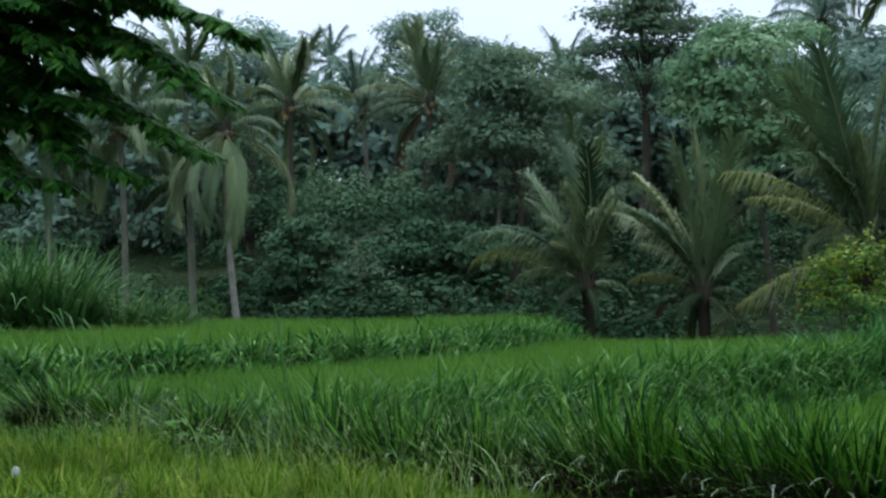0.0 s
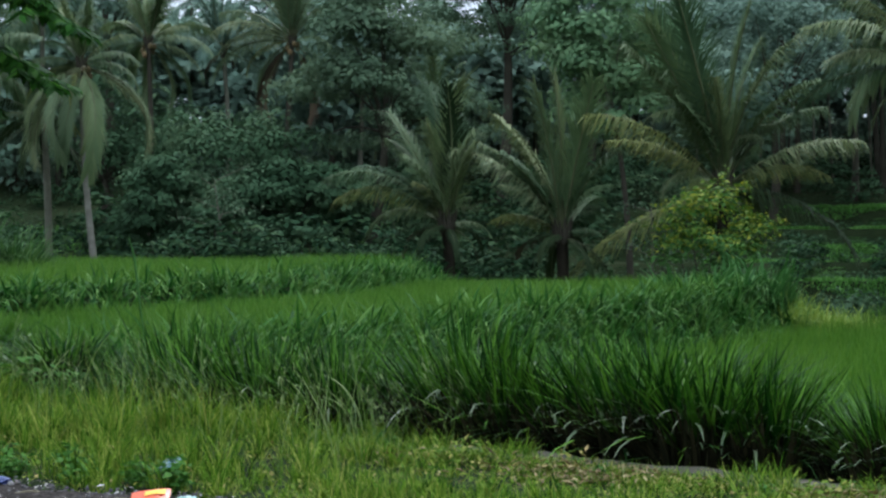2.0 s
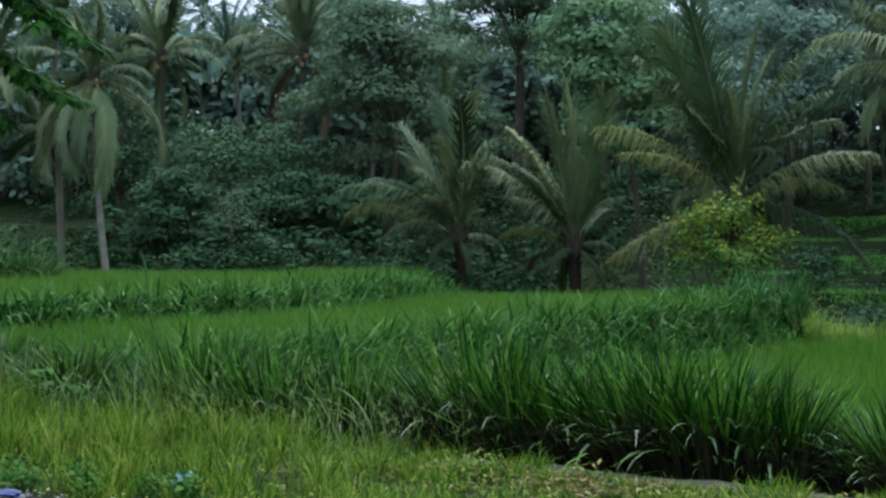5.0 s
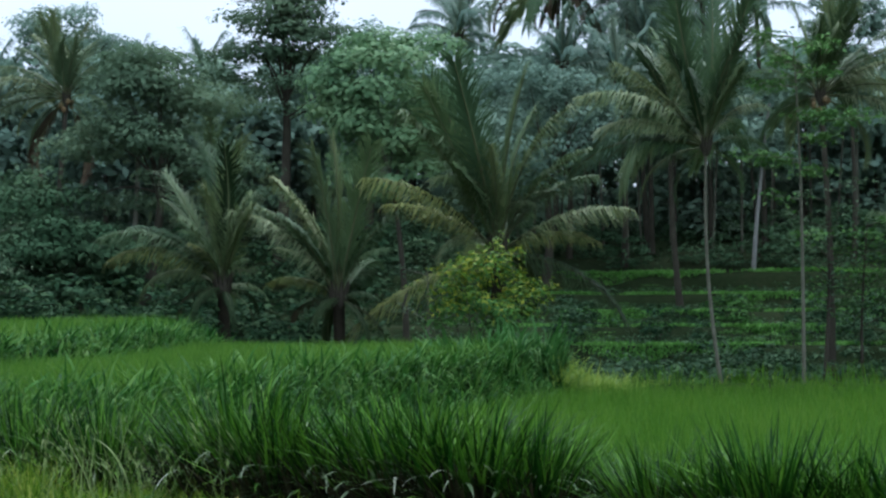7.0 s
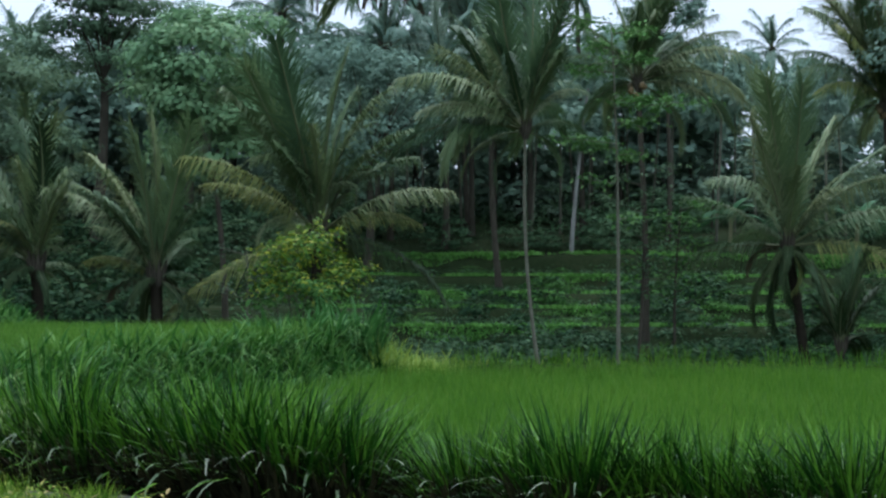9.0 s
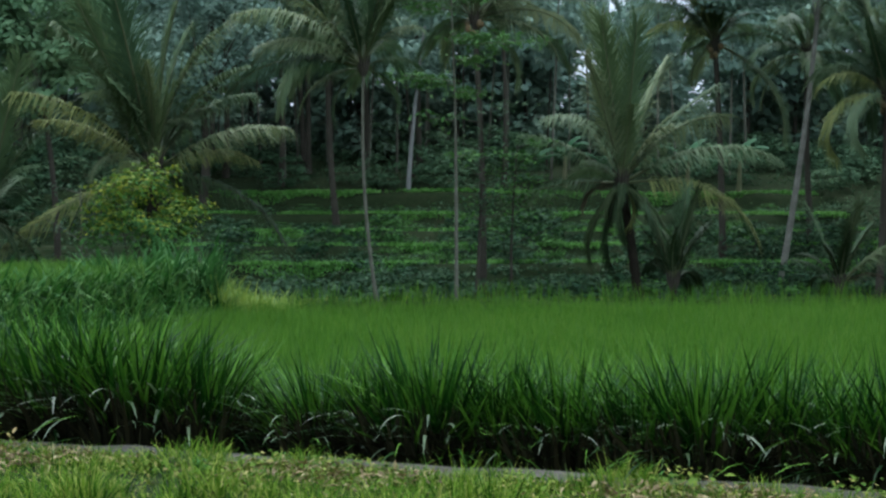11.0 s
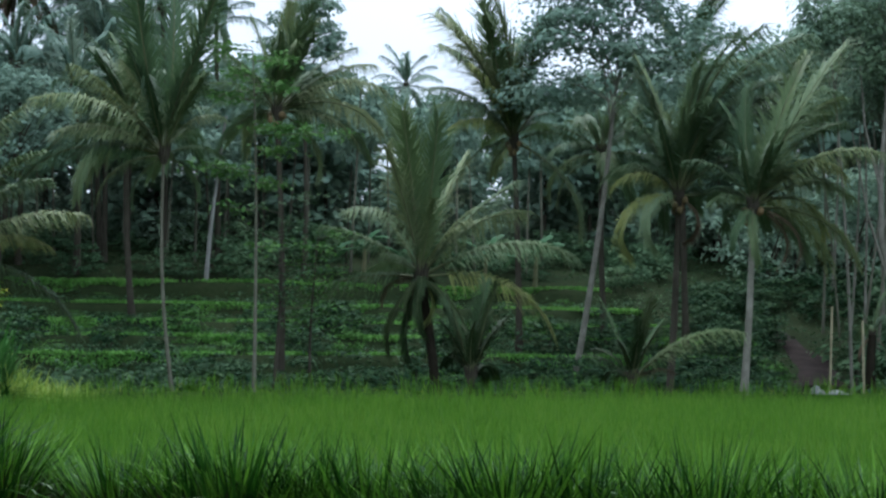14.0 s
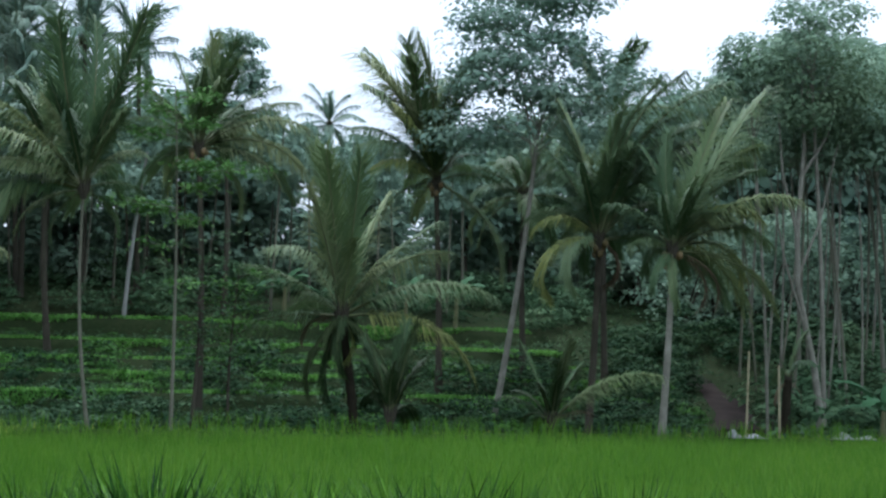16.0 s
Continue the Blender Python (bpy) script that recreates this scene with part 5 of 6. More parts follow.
for i in range(56):
    y = float(rng.uniform(77.5, 83)) - 8 * (i > 43)
    x = float(-0.6 * y + (1.4 * y) * (i + rng.random()) / 44) if i < 44 else float(y * (0.5 + 0.36 * (i - 44 + rng.random()) / 12))
    thing = new("understory_bush")
    g = rng.uniform(0.5, 0.75) * (1.5 if x / y > 0.5 else 1.0)
    thing.matrix_basis = Matrix.LocRotScale((x, y, float(ground_z(x, y)) - 0.5), Euler((0, 0, rng.uniform(0, 6.28))), (g * 1.2, g, g))
    part("foliage", EDGE_BUSH if x / y > 0.5 else HAZED_BUSH, thing)
    part("stem", BUSH_STEM, thing)
    tagged(thing, "understory bush in the wood, its leaf colour paled for haze", "bush", "understory bushes")

# leafy cover of the slopes
n = 52000
y = rng.uniform(43.5, 80, n)
x = y * rng.uniform(-0.66, 0.88, n)
lump = 0.5 + 0.5 * np.sin(x * 1.1 + 2 * np.sin(y * 0.9)) * np.sin(y * 1.3 + 1.5 * np.sin(x * 0.7))
step = np.min(np.abs(y[:, None] - np.array([53.9, 57.3, 60.3, 63.3, 66.6])[None, :]), 1)
on_path = ((y > 50.5) & (y < 61) & (np.abs(x - (29.6 + 3.4 * (y - 51.0) / 9.5)) < 0.95 - 0.065 * (y - 51.0))) | ((y > 43) & (y <= 50.5) & (x / y > 0.56) & (x / y < 0.60))
keep = ((step > 1.0) | (x < -1) | (x > 26.5)) & ~on_path
x, y, lump = x[keep], y[keep], lump[keep]
high = rng.random(len(x)) * (0.12 + 0.55 * lump) * np.where((x > -1) & (x < 26.5) & (y > 52), 0.2, 1.0)
v, q = leaves(np.stack([x, y, ground_z(x, y) + high], 1), np.full(len(x), 0.17), 0.1, 0.5)
tagged(new("slope_undergrowth", mesh_of("slope_undergrowth", v, q, SHRUB_LEAF)), "low dark leafy undergrowth covering the slopes", "undergrowth", kind="stuff")

n = 30000
x, y = rng.uniform(-2, 30, n), rng.uniform(43.6, 66.5, n)
step = np.min(np.abs(y[:, None] - np.array([53.9, 57.3, 60.3, 63.3, 66.6])[None, :]), 1)
keep = (step > 0.55) & ((x / y < 0.55) | (x / y > 0.607))
x, y = x[keep], y[keep]
v, q = leaves(np.stack([x, y, ground_z(x, y) + rng.random(len(x)) * 0.3], 1), np.full(len(x), 0.13), 0.1, 0.55)
tagged(new("terrace_undergrowth", mesh_of("terrace_undergrowth", v, q, LEAF_DEEP)), "low dark leafy growth on the terrace banks", "undergrowth", kind="stuff")

# grass on the lips of the terraces
x_all, y_all = [], []
for y in (53.45, 57.0, 60.0, 63.0, 66.2):
    n = 8000
    x_all.append(rng.uniform(-1, 28, n))
    y_all.append(y + 0.28 + rng.uniform(-0.05, 0.45, n) + 0.30 * np.sin(x_all[-1] * 0.37 + y) + 0.10 * np.sin(x_all[-1] * 1.9 + y))
x, y = np.concatenate(x_all), np.concatenate(y_all)
keep = np.sin(x * 0.8 + y) + 0.5 * np.sin(x * 2.3 + 2 * y) + rng.normal(0, 0.35, len(x)) > -0.7
bank_grass("terrace_grass", x[keep], y[keep], 0.17, LEDGE, "light green grass along the lips of the terraces", wide=(0.05, 0.10), lean=0.5, segs=2)
n = 6000
x, y = rng.uniform(-38, -14, n), rng.uniform(60, 66, n)
bank_grass("clearing_grass", x, y, 0.3, LEDGE, "light green grass in the clearing behind the palms", wide=(0.03, 0.05), segs=2)

# ---------------------------------------------------------------- single trees and bushes
# yellow-green bush at the end of the middle terrace
bush = new("yellow_green_bush")
bush.location = (-0.75, 42.9, float(ground_z(-0.75, 42.9)) - 0.05)
lift = 1.45 - bush.location.z
c, pts, face = crown_points(2700, 3.3, 2.5, "broad", 24)
# thin sprays that stand out of the crown
spray_head = rng.uniform(0, 6.28, 26)
spray_root = c[rng.integers(0, 24, 26)]
spray_dir = np.stack([np.cos(spray_head), np.sin(spray_head), rng.uniform(0.1, 1.1, 26)], 1)
along = rng.random((26, 26, 1)) ** 0.7
sprays = (spray_root[:, None] + spray_dir[:, None] * along * 0.95 + rng.normal(0, 0.05, (26, 26, 3))).reshape(-1, 3)
pts, face = np.concatenate([pts, sprays]), np.concatenate([face, np.repeat(spray_dir, 26, 0) + [0, 0, 1.0]])
pts[:, 2] = np.maximum(pts[:, 2], 0.15 - lift)
n = len(pts)
# the bush's sunlit top and shaded underside are put into two leaf colours
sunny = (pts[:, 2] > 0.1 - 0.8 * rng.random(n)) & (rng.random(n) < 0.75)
part("foliage", mesh_of("foliage", *leaves(pts[sunny] + [0, 0, lift], np.full(sunny.sum(), 0.15), 0.1, 0.5, face[sunny]), LEAF_YELLOW), bush, "yellow-green upper leaves coloured as sunlit")
part("inner_foliage", mesh_of("inner_foliage", *leaves(pts[~sunny] * 0.97 + [0, 0, lift], np.full((~sunny).sum(), 0.16), 0.2, 0.5, face[~sunny]), LEAF_SHRUB_GREEN), bush, "darker green lower leaves coloured as shaded")
for j in range(7):
    e = c[j] + [0, 0, lift]
    part("branch", mesh_of("branch", *tube(np.linspace([0.05 * j - 0.15, 0, -0.02], e, 6), np.linspace(0.035, 0.008, 6), 6), BARK_BROWN, True), bush)
tagged(bush, "bright yellow-green citrus-like bush on the field edge", "bush")


def slender_tree(foot, head, sway, r0, sprays, label, leaf=0.2, mat=None, bark=None, tiers=()):
    """A thin-stemmed tree with short side twigs and flat leaf sprays in tiers."""
    thing = new("slender_tree")
    foot = np.array([foot[0], foot[1], float(ground_z(foot[0], foot[1])) - 0.05])
    thing.location = foot
    head = np.array(head) - foot
    t = np.linspace(0, 1, 24)
    stem = head * t[:, None] + np.stack([sway * np.sin(t * 3.1), 0.1 * np.sin(t * 5), 0 * t], 1)
    part("trunk", mesh_of("trunk", *tube(stem, r0 * (1 - 0.75 * t), 8), bark or BARK_PALE, True), thing)
    for k in range(sprays):
        f = 0.42 + 0.58 * (k + 0.5) / sprays
        p = np.array([np.interp(f, t, stem[:, i]) for i in range(3)])
        a = k * 2.4 + rng.uniform(-0.4, 0.4)
        L = rng.uniform(0.7, 1.7) * (1.15 - 0.5 * f)
        e = np.array([math.cos(a) * L, math.sin(a) * L * 0.7, rng.uniform(0.15, 0.5) * L])
        if tiers:
            f, out = tiers[k % len(tiers)]
            p = np.array([np.interp(f, t, stem[:, i]) for i in range(3)])
            e = np.array([out, rng.uniform(-0.6, 0.6), 0.1 * abs(out)])
        tw = np.linspace(p, p + e, 5)
        part("twig", mesh_of("twig", *tube(tw, np.linspace(r0 * 0.28, 0.006, 5), 5), bark or BARK_PALE, True), thing)
        n = 60
        pos = p + e * rng.uniform(0.35, 1.15, n)[:, None] + rng.normal(0, 1, (n, 3)) * [0.3, 0.3, 0.09]
        part("leaf_spray", mesh_of("leaf_spray", *leaves(pos, np.full(n, leaf), 0.15, 0.5), mat or LEAF_LIGHT), thing)
    return tagged(thing, label, "tree")


slender_tree((7.83, 43.35), (7.6, 43.4, 8.4), 0.10, 0.06, 26, "tall slender tree with tiers of bright leaf sprays", 0.2, LEAF_SPRAY, tiers=((0.66, -1.4), (0.65, -0.8), (0.63, 0.4), (0.72, 0.9), (0.77, 1.3), (0.76, 2.0), (0.78, 0.5), (0.86, -1.1), (0.90, 0.9), (0.93, -0.6), (0.97, 0.8), (1.0, -0.9), (0.55, -0.9), (0.45, 0.5)))
slender_tree((8.75, 45.5), (8.9, 45.5, 4.5), 0.1, 0.07, 14, "leafy sapling among the terrace shrubs", 0.16, LEAF_DEEP, BARK_BROWN)
slender_tree((10.1, 46.5), (10.2, 46.5, 3.6), -0.1, 0.06, 14, "leafy sapling among the terrace shrubs", 0.16, LEAF_SHRUB_GREEN, BARK_BROWN)
slender_tree((-14.54, 44.9), (-14.65, 44.7, 3.2), 0.05, 0.06, 9, "bare-stemmed sapling behind the upper terrace", 0.13, LEAF_OLIVE)
slender_tree((-2.2, 44.5), (-2.2, 44.5, 2.3), 0.03, 0.05, 5, "thin stem beside the yellow-green bush", 0.13, LEAF_OLIVE)

# pale-trunked grove on the slope to the right
FORKED = new("grove_tree")
FORKED.location = (29.97, 46.5, float(ground_z(29.97, 46.5)) - 0.1)
lean = np.array([[0, 0, 0], [-0.10, 0, 1.4], [-0.33, 0, 2.8], [-0.65, 0.1, 4.3], [-0.95, 0.1, 5.6], [-0.90, 0.2, 7.6], [-0.70, 0.2, 10.1], [-0.75, 0.3, 12.2]])
part("trunk", mesh_of("trunk", *tube(lean, [0.15, 0.125, 0.115, 0.105, 0.095, 0.08, 0.06, 0.03], 10), MOTTLED_BARK, True), FORKED)
for q0, q1, q2 in (((-0.60, 0.1, 4.0), (-1.5, 0, 6.3), (-2.1, 0, 9.0)), ((-0.94, 0.1, 5.8), (-0.2, 0, 7.6), (0.5, 0, 10.4)), ((-0.92, 0.2, 7.2), (-1.5, 0.2, 9.2), (-1.7, 0.2, 11.3)), ((-0.75, 0.2, 9.2), (0.2, 0.2, 10.6), (0.7, 0.3, 12.2))):
    part("limb", mesh_of("limb", *tube(np.array([q0, q1, q2]), [0.05, 0.04, 0.018], 7), MOTTLED_BARK, True), FORKED)
c, pts, face = crown_points(4200, 5.6, 3.6, "broad", 42)
part("crown", mesh_of("crown", *leaves(pts + [-0.6, 0.2, 11.8], np.full(4200, 0.19), 0.3, 0.55, face), LEAF_OLIVE), FORKED)
tagged(FORKED, "leaning forked grove tree with a pale mottled trunk", "tree", "pale-trunked grove trees")
tree(29.6, 46.9, 12.3, 30.3, 46.9, 4.0, 3.4, 2600, "broad", "mid", MOTTLED_BARK, 0.17, "grove_tree", "tall slender grove tree with a pale grey trunk", 0.09, 30)
tree(27.6, 47.4, 11.0, 28.6, 47.6, 3.6, 2.8, 2200, "broad", "mid", MOTTLED_BARK, 0.17, "grove_tree", "tall slender grove tree with a pale grey trunk", 0.06, 26)
for i in range(34):
    y = float(rng.uniform(49, 66))
    x = float(y * (0.575 + 0.22 * (i + rng.random()) / 34))
    top = 1.4 + float(skyline(x / y)) * y * rng.uniform(0.88, 1.03)
    tree(x + rng.uniform(-1.7, 1.5), y, top - 2.0, x, y, 4.6, 4.4, 1900, "broad", "mid", (BARK_PALE, MOTTLED_BARK)[i % 2], 0.22, "grove_tree", "tall slender grove tree with a pale grey trunk", rng.uniform(0.045, 0.085), 30)

# overhanging tree by the road on the left
over = new("roadside_tree")
OX, OY = -11.6, 15.4
over.location = (OX, OY, -0.05)
part("trunk", mesh_of("trunk", *tube(np.array([[0, 0, 0], [0.1, 0, 1.2], [0.25, -0.05, 2.4], [0.6, -0.2, 3.6], [0.9, -0.3, 5.0]]), [0.24, 0.2, 0.18, 0.14, 0.08], 12), BARK_BROWN, True), over)


def overhang(end, start_z, seed, dense):
    """A drooping leafy branch that ends at a place in the world."""
    e = np.array(end) - [OX + 0.2, OY, -0.05]
    s = np.array([0.35 + 0.03 * seed, -0.1, start_z])
    t = np.linspace(0, 1, 14)[:, None]
    pth = s * (1 - t) + e * t + [0, 0, 1] * (np.sin(t * np.pi) * 0.55 + 0.12 * np.sin(t * 9 + seed))
    limb = part("branch", mesh_of("branch", *tube(pth, np.linspace(0.045, 0.008, 14), 6), BARK_BROWN, True), over)
    pieces = []
    dense = int(dense * 2.2)
    for k in range(dense):
        f = 0.30 + 0.70 * (k + rng.random()) / dense
        p = np.array([np.interp(f, t[:, 0], pth[:, i]) for i in range(3)])
        a = rng.uniform(-1.2, 1.2) + (0.25 if k % 2 else -0.25)
        L = rng.uniform(0.28, 0.66) * (1.25 - 0.6 * f)
        m = 17
        tt = np.linspace(0.05, 1, m)
        d = np.array([math.cos(a), math.sin(a), 0.12])
        tw = p + d * (tt * L)[:, None] + [0, 0, -1] * (0.38 * L * tt ** 2)[:, None]
        side = np.array([-math.sin(a), math.cos(a), 0])
        for sg in (1, -1):
            ax = side * sg * 0.75 + d * 0.55 + np.array([0, 0, -0.75]) + rng.normal(0, 0.16, (m, 3))
            ax /= np.linalg.norm(ax, axis=1)[:, None]
            w = np.cross(ax, [0, 0, 1.0]) + rng.normal(0, 0.2, (m, 3))
            w /= np.linalg.norm(w, axis=1)[:, None]
            Lf = (0.185 * rng.uniform(0.7, 1.25, m))[:, None]
            v = np.stack([tw, tw + ax * Lf * 0.4 + w * Lf * 0.17, tw + ax * Lf, tw + ax * Lf * 0.4 - w * Lf * 0.17], 1).reshape(-1, 3)
            pieces.append((v, np.arange(m)[:, None] * 4 + np.array([[0, 1, 2, 3]])))
    part("leaf_spray", mesh_of("leaf_spray", *merge(pieces), LEAF_GLOSS), limb)


for k, (end, sz, dense) in enumerate((((-5.45, 13.96, 3.88), 4.4, 30), ((-5.76, 13.85, 3.46), 3.9, 30), ((-6.13, 14.2, 3.06), 3.5, 28), ((-6.75, 14.0, 2.80), 3.1, 24), ((-7.5, 14.1, 2.62), 2.9, 18),
                                      ((-8.0, 13.8, 2.46), 2.7, 16), ((-6.25, 13.7, 4.25), 4.6, 30), ((-7.2, 13.6, 3.75), 3.9, 30), ((-7.6, 14.4, 3.35), 3.4, 28), ((-6.9, 14.4, 4.2), 4.3, 30), ((-7.6, 13.7, 4.35), 4.5, 30), ((-7.3, 14.3, 3.6), 3.8, 30), ((-6.5, 14.4, 3.75), 4.1, 30), ((-8.0, 13.9, 3.9), 4.0, 34), ((-8.2, 14.3, 3.4), 3.5, 34), ((-7.9, 14.9, 4.4), 4.5, 34), ((-8.3, 13.7, 4.4), 4.6, 34), ((-7.0, 14.0, 3.3), 3.5, 30), ((-7.4, 14.6, 3.95), 4.2, 34), ((-8.4, 14.2, 3.0), 3.1, 26), ((-7.1, 13.8, 4.5), 4.7, 30))):
    overhang(end, sz, k, dense)
tagged(over, "roadside tree with glossy drooping leaves on overhanging branches", "tree")

# tall reeds at the edge of the upper terrace
def reed_blades(name, k, inner, outer, lean, curve):
    ra = rng.uniform(0, 6.28, k)
    rr = np.sqrt(rng.uniform(inner, outer, k))
    return mesh_of(name, *blades(np.stack([0.4 * rr * np.cos(ra), 0.4 * rr * np.sin(ra), np.zeros(k)], 1), rng.uniform(0.5, 1.25, k), rng.uniform(0.026, 0.044, k), 0.05 + lean * rr * rng.random(k), rng.uniform(0.5, curve, k), 6, ra + rng.normal(0, 0.4, k), tip=0.04), REED_GREEN)


REED, REED_OUTER = reed_blades("reed_blades", 380, 0.0, 0.7, 0.5, 1.9), reed_blades("outer_reed_blades", 260, 0.5, 1.0, 0.7, 2.7)
for x, y, wide, top in ((-17.3, 31.6, 2.1, 2.95), (-18.3, 31.2, 2.2, 3.15), (-18.9, 30.6, 2.0, 2.8), (-16.2, 32.5, 1.5, 2.0), (-15.4, 33.0, 1.2, 1.75)):
    reed = new("reed_clump")
    z = float(ground_z(x, y)) - 0.02
    reed.matrix_basis = Matrix.LocRotScale((x, y, z), Euler((0, 0, rng.uniform(0, 6))), (wide / 0.95, wide / 0.95, (top - z) / 0.95))
    part("blade_tuft", REED, reed)
    part("outer_leaves", REED_OUTER, reed, "drooping outer reed leaves")
    tagged(reed, "tall arching reed clump at the edge of the rice", "reed clump", "reed clumps")

k = 120
ra = rng.uniform(0, 6.28, k)
rr = 0.5 * np.sqrt(rng.random(k))
TUFT = mesh_of("tuft_blades", *blades(np.stack([rr * np.cos(ra), rr * np.sin(ra), np.zeros(k)], 1), rng.uniform(0.5, 1.25, k), rng.uniform(0.08, 0.15, k), 0.05 + 0.65 * rng.random(k), rng.uniform(0.6, 2.6, k), 6, ra + rng.normal(0, 0.6, k), tip=0.05), TUFT_GREEN)
# tufts where the middle terrace ends, with lighter grass at their foot
for x, y, wide, top in ((0.75, 40.0, 0.8, 1.05), (0.1, 39.3, 0.75, 0.9), (-0.6, 38.4, 0.75, 0.8), (1.15, 40.6, 0.6, 0.85), (0.35, 40.6, 0.7, 1.0), (-1.3, 37.2, 0.7, 0.75)):
    tuft = new("grass_tuft")
    z = float(ground_z(x, y)) - 0.02
    tuft.matrix_basis = Matrix.LocRotScale((x, y, z), Euler((0, 0, rng.uniform(0, 6))), (wide, wide, max(0.4, top + 0.15 - z) / 0.95))
    part("blade_tuft", TUFT, tuft)
    tagged(tuft, "leafy green grass tuft where the terrace bank ends", "grass tuft", "grass tufts on the bank")
n = 2600
y = rng.uniform(39.6, 42.4, n)
x = 1.1 + rng.triangular(0, 0.5, 2.6, n) + 0.25 * (y - 41)
YELLOW_GRASS = shade("yellow_green_grass", [(0.2, (0.117, 0.222, 0.026)), (0.5, (0.222, 0.328, 0.046)), (0.85, (0.351, 0.422, 0.079))], 0.5, 0.3, scale=1.5, spec=0.2)
bank_grass("yellow_grass", x, y, np.interp(x, [1.0, 2.0, 3.8], [1.0, 0.85, 0.4]) * (0.8 + 0.4 * np.sin(x * 7 + 2 * np.sin(y * 5))), YELLOW_GRASS, "yellowish grass at the foot of the bank", wide=(0.03, 0.06), lean=0.6)

# banana plant
BANANA = shade("banana_leaf", [(0.2, (0.025, 0.075, 0.03)), (0.6, (0.048, 0.115, 0.048)), (0.9, (0.085, 0.15, 0.075))], 0.65, 0.2, scale=1.2, island=False, spec=0.08)
BANANA_STEM = shade("banana_stem", [(0.2, (0.07, 0.09, 0.03)), (0.6, (0.14, 0.13, 0.06)), (0.9, (0.20, 0.15, 0.08))], 0.6, scale=3, island=False)


def banana(x, y, tall, n, spread):
    thing = new("banana_plant")
    thing.location = (x, y, float(ground_z(x, y)) - 0.03)
    part("stem", mesh_of("stem", *tube(np.linspace([0, 0, 0], [0.05, 0, tall], 8), np.linspace(0.12, 0.07, 8), 9), BANANA_STEM, True), thing)
    for k in range(n):
        a = k * 2.4 + 0.5
        el = 1.25 - 1.15 * (k / n) ** 0.8
        L = spread * rng.uniform(0.8, 1.1)
        m = 16
        t = np.linspace(0, 1, m)
        ang = el - 1.25 * t ** 1.4
        r = np.cumsum(np.cos(ang)) * L / m
        z = tall + np.cumsum(np.sin(ang)) * L / m
        mid = np.stack([r * math.cos(a), r * math.sin(a), z], 1)
        sd = np.array([-math.sin(a), math.cos(a), 0])
        w = 0.24 * L / 1.8 * np.sin(np.clip(t * 1.05 - 0.12, 0, 1) * np.pi) ** 0.55 + 0.012
        w = w * (1 + 0.10 * np.sin(t * 40 + k))
        lft, rgt = mid + sd * w[:, None] - [0, 0, 1] * (w * 0.35)[:, None], mid - sd * w[:, None] - [0, 0, 1] * (w * 0.35)[:, None]
        v = np.stack([lft, mid, rgt], 1).reshape(-1, 3)
        b = np.arange(m - 1)[:, None] * 3
        q = np.concatenate([b + [[0, 1, 4, 3]], b + [[1, 2, 5, 4]]], 0)
        part("leaf", mesh_of("leaf", v, q, BANANA, True), thing)
    return tagged(thing, "banana plant with broad drooping pale green leaves", "banana plant", "banana plants")


banana(30.0, 43.2, 1.2, 9, 1.9)
for x, y in ((22.0, 66.5), (19.5, 67.5), (24.5, 67.0), (17.0, 68.0)):
    banana(x, y, 1.4, 7, 1.8)

# earth path up the slope
# brown earth with the shadow of the surrounding trees put into its colour
DIRT = shade("tree_shaded_path_earth", [(0.25, (0.014, 0.011, 0.010)), (0.5, (0.025, 0.0195, 0.017)), (0.8, (0.044, 0.036, 0.031))], 0.9, scale=1.5, bump=0.6, bump_scale=12, island=False, fine=0.4, spec=0.02)
pts = []
for t in np.linspace(0, 1, 30):
    cx_, cy_ = 29.6 + 3.4 * t + 0.25 * math.sin(t * 5), 51.0 + 9.5 * t
    half = 1.2 - 0.85 * t + 0.10 * math.sin(t * 17)
    for k in (-1, -0.5, 0, 0.5, 1):
        x_, y_ = cx_ + k * half, cy_ - 0.3 * k * half
        pts.append((x_, y_, float(ground_z(x_, y_)) + 0.10 - 0.16 * abs(k) ** 3))
b = np.arange(29)[:, None, None] * 5 + np.arange(4)[None, :, None]
q = np.concatenate([b, b + 1, b + 6, b + 5], -1).reshape(-1, 4)
tagged(new("path", mesh_of("path", np.array(pts), q, DIRT, True)), "bare brown earth path climbing the slope, darkened for tree shade", "path", kind="structure")

# bamboo stakes and pale sacks at the far rim
BAMBOO = shade("dry_bamboo", [(0.2, (0.160, 0.136, 0.072)), (0.6, (0.264, 0.232, 0.136)), (0.9, (0.336, 0.304, 0.200))], 0.55, scale=4, island=False)
for x, y, top, lean in ((24.24, 41.6, 1.75, 0.02), (25.06, 41.1, 1.36, -0.03)):
    z = float(ground_z(x, y)) - 0.1
    zz = np.linspace(0, top - z, 30)
    rad = 0.03 + 0.007 * (np.arange(30) % 5 == 0)
    stake = new("bamboo_stake", mesh_of("bamboo_stake", *tube(np.stack([lean * zz, 0 * zz, zz], 1), rad, 8), BAMBOO, True))
    stake.location = (x, y, z)
    tagged(stake, "upright dry bamboo stake on the paddy rim", "stake", "bamboo stakes")

PALE = shade("pale_plastic_weave", [(0.2, (0.128, 0.134, 0.140)), (0.6, (0.218, 0.219, 0.213)), (0.9, (0.307, 0.298, 0.280))], 0.5, scale=5, bump=0.4, bump_scale=30, island=False)


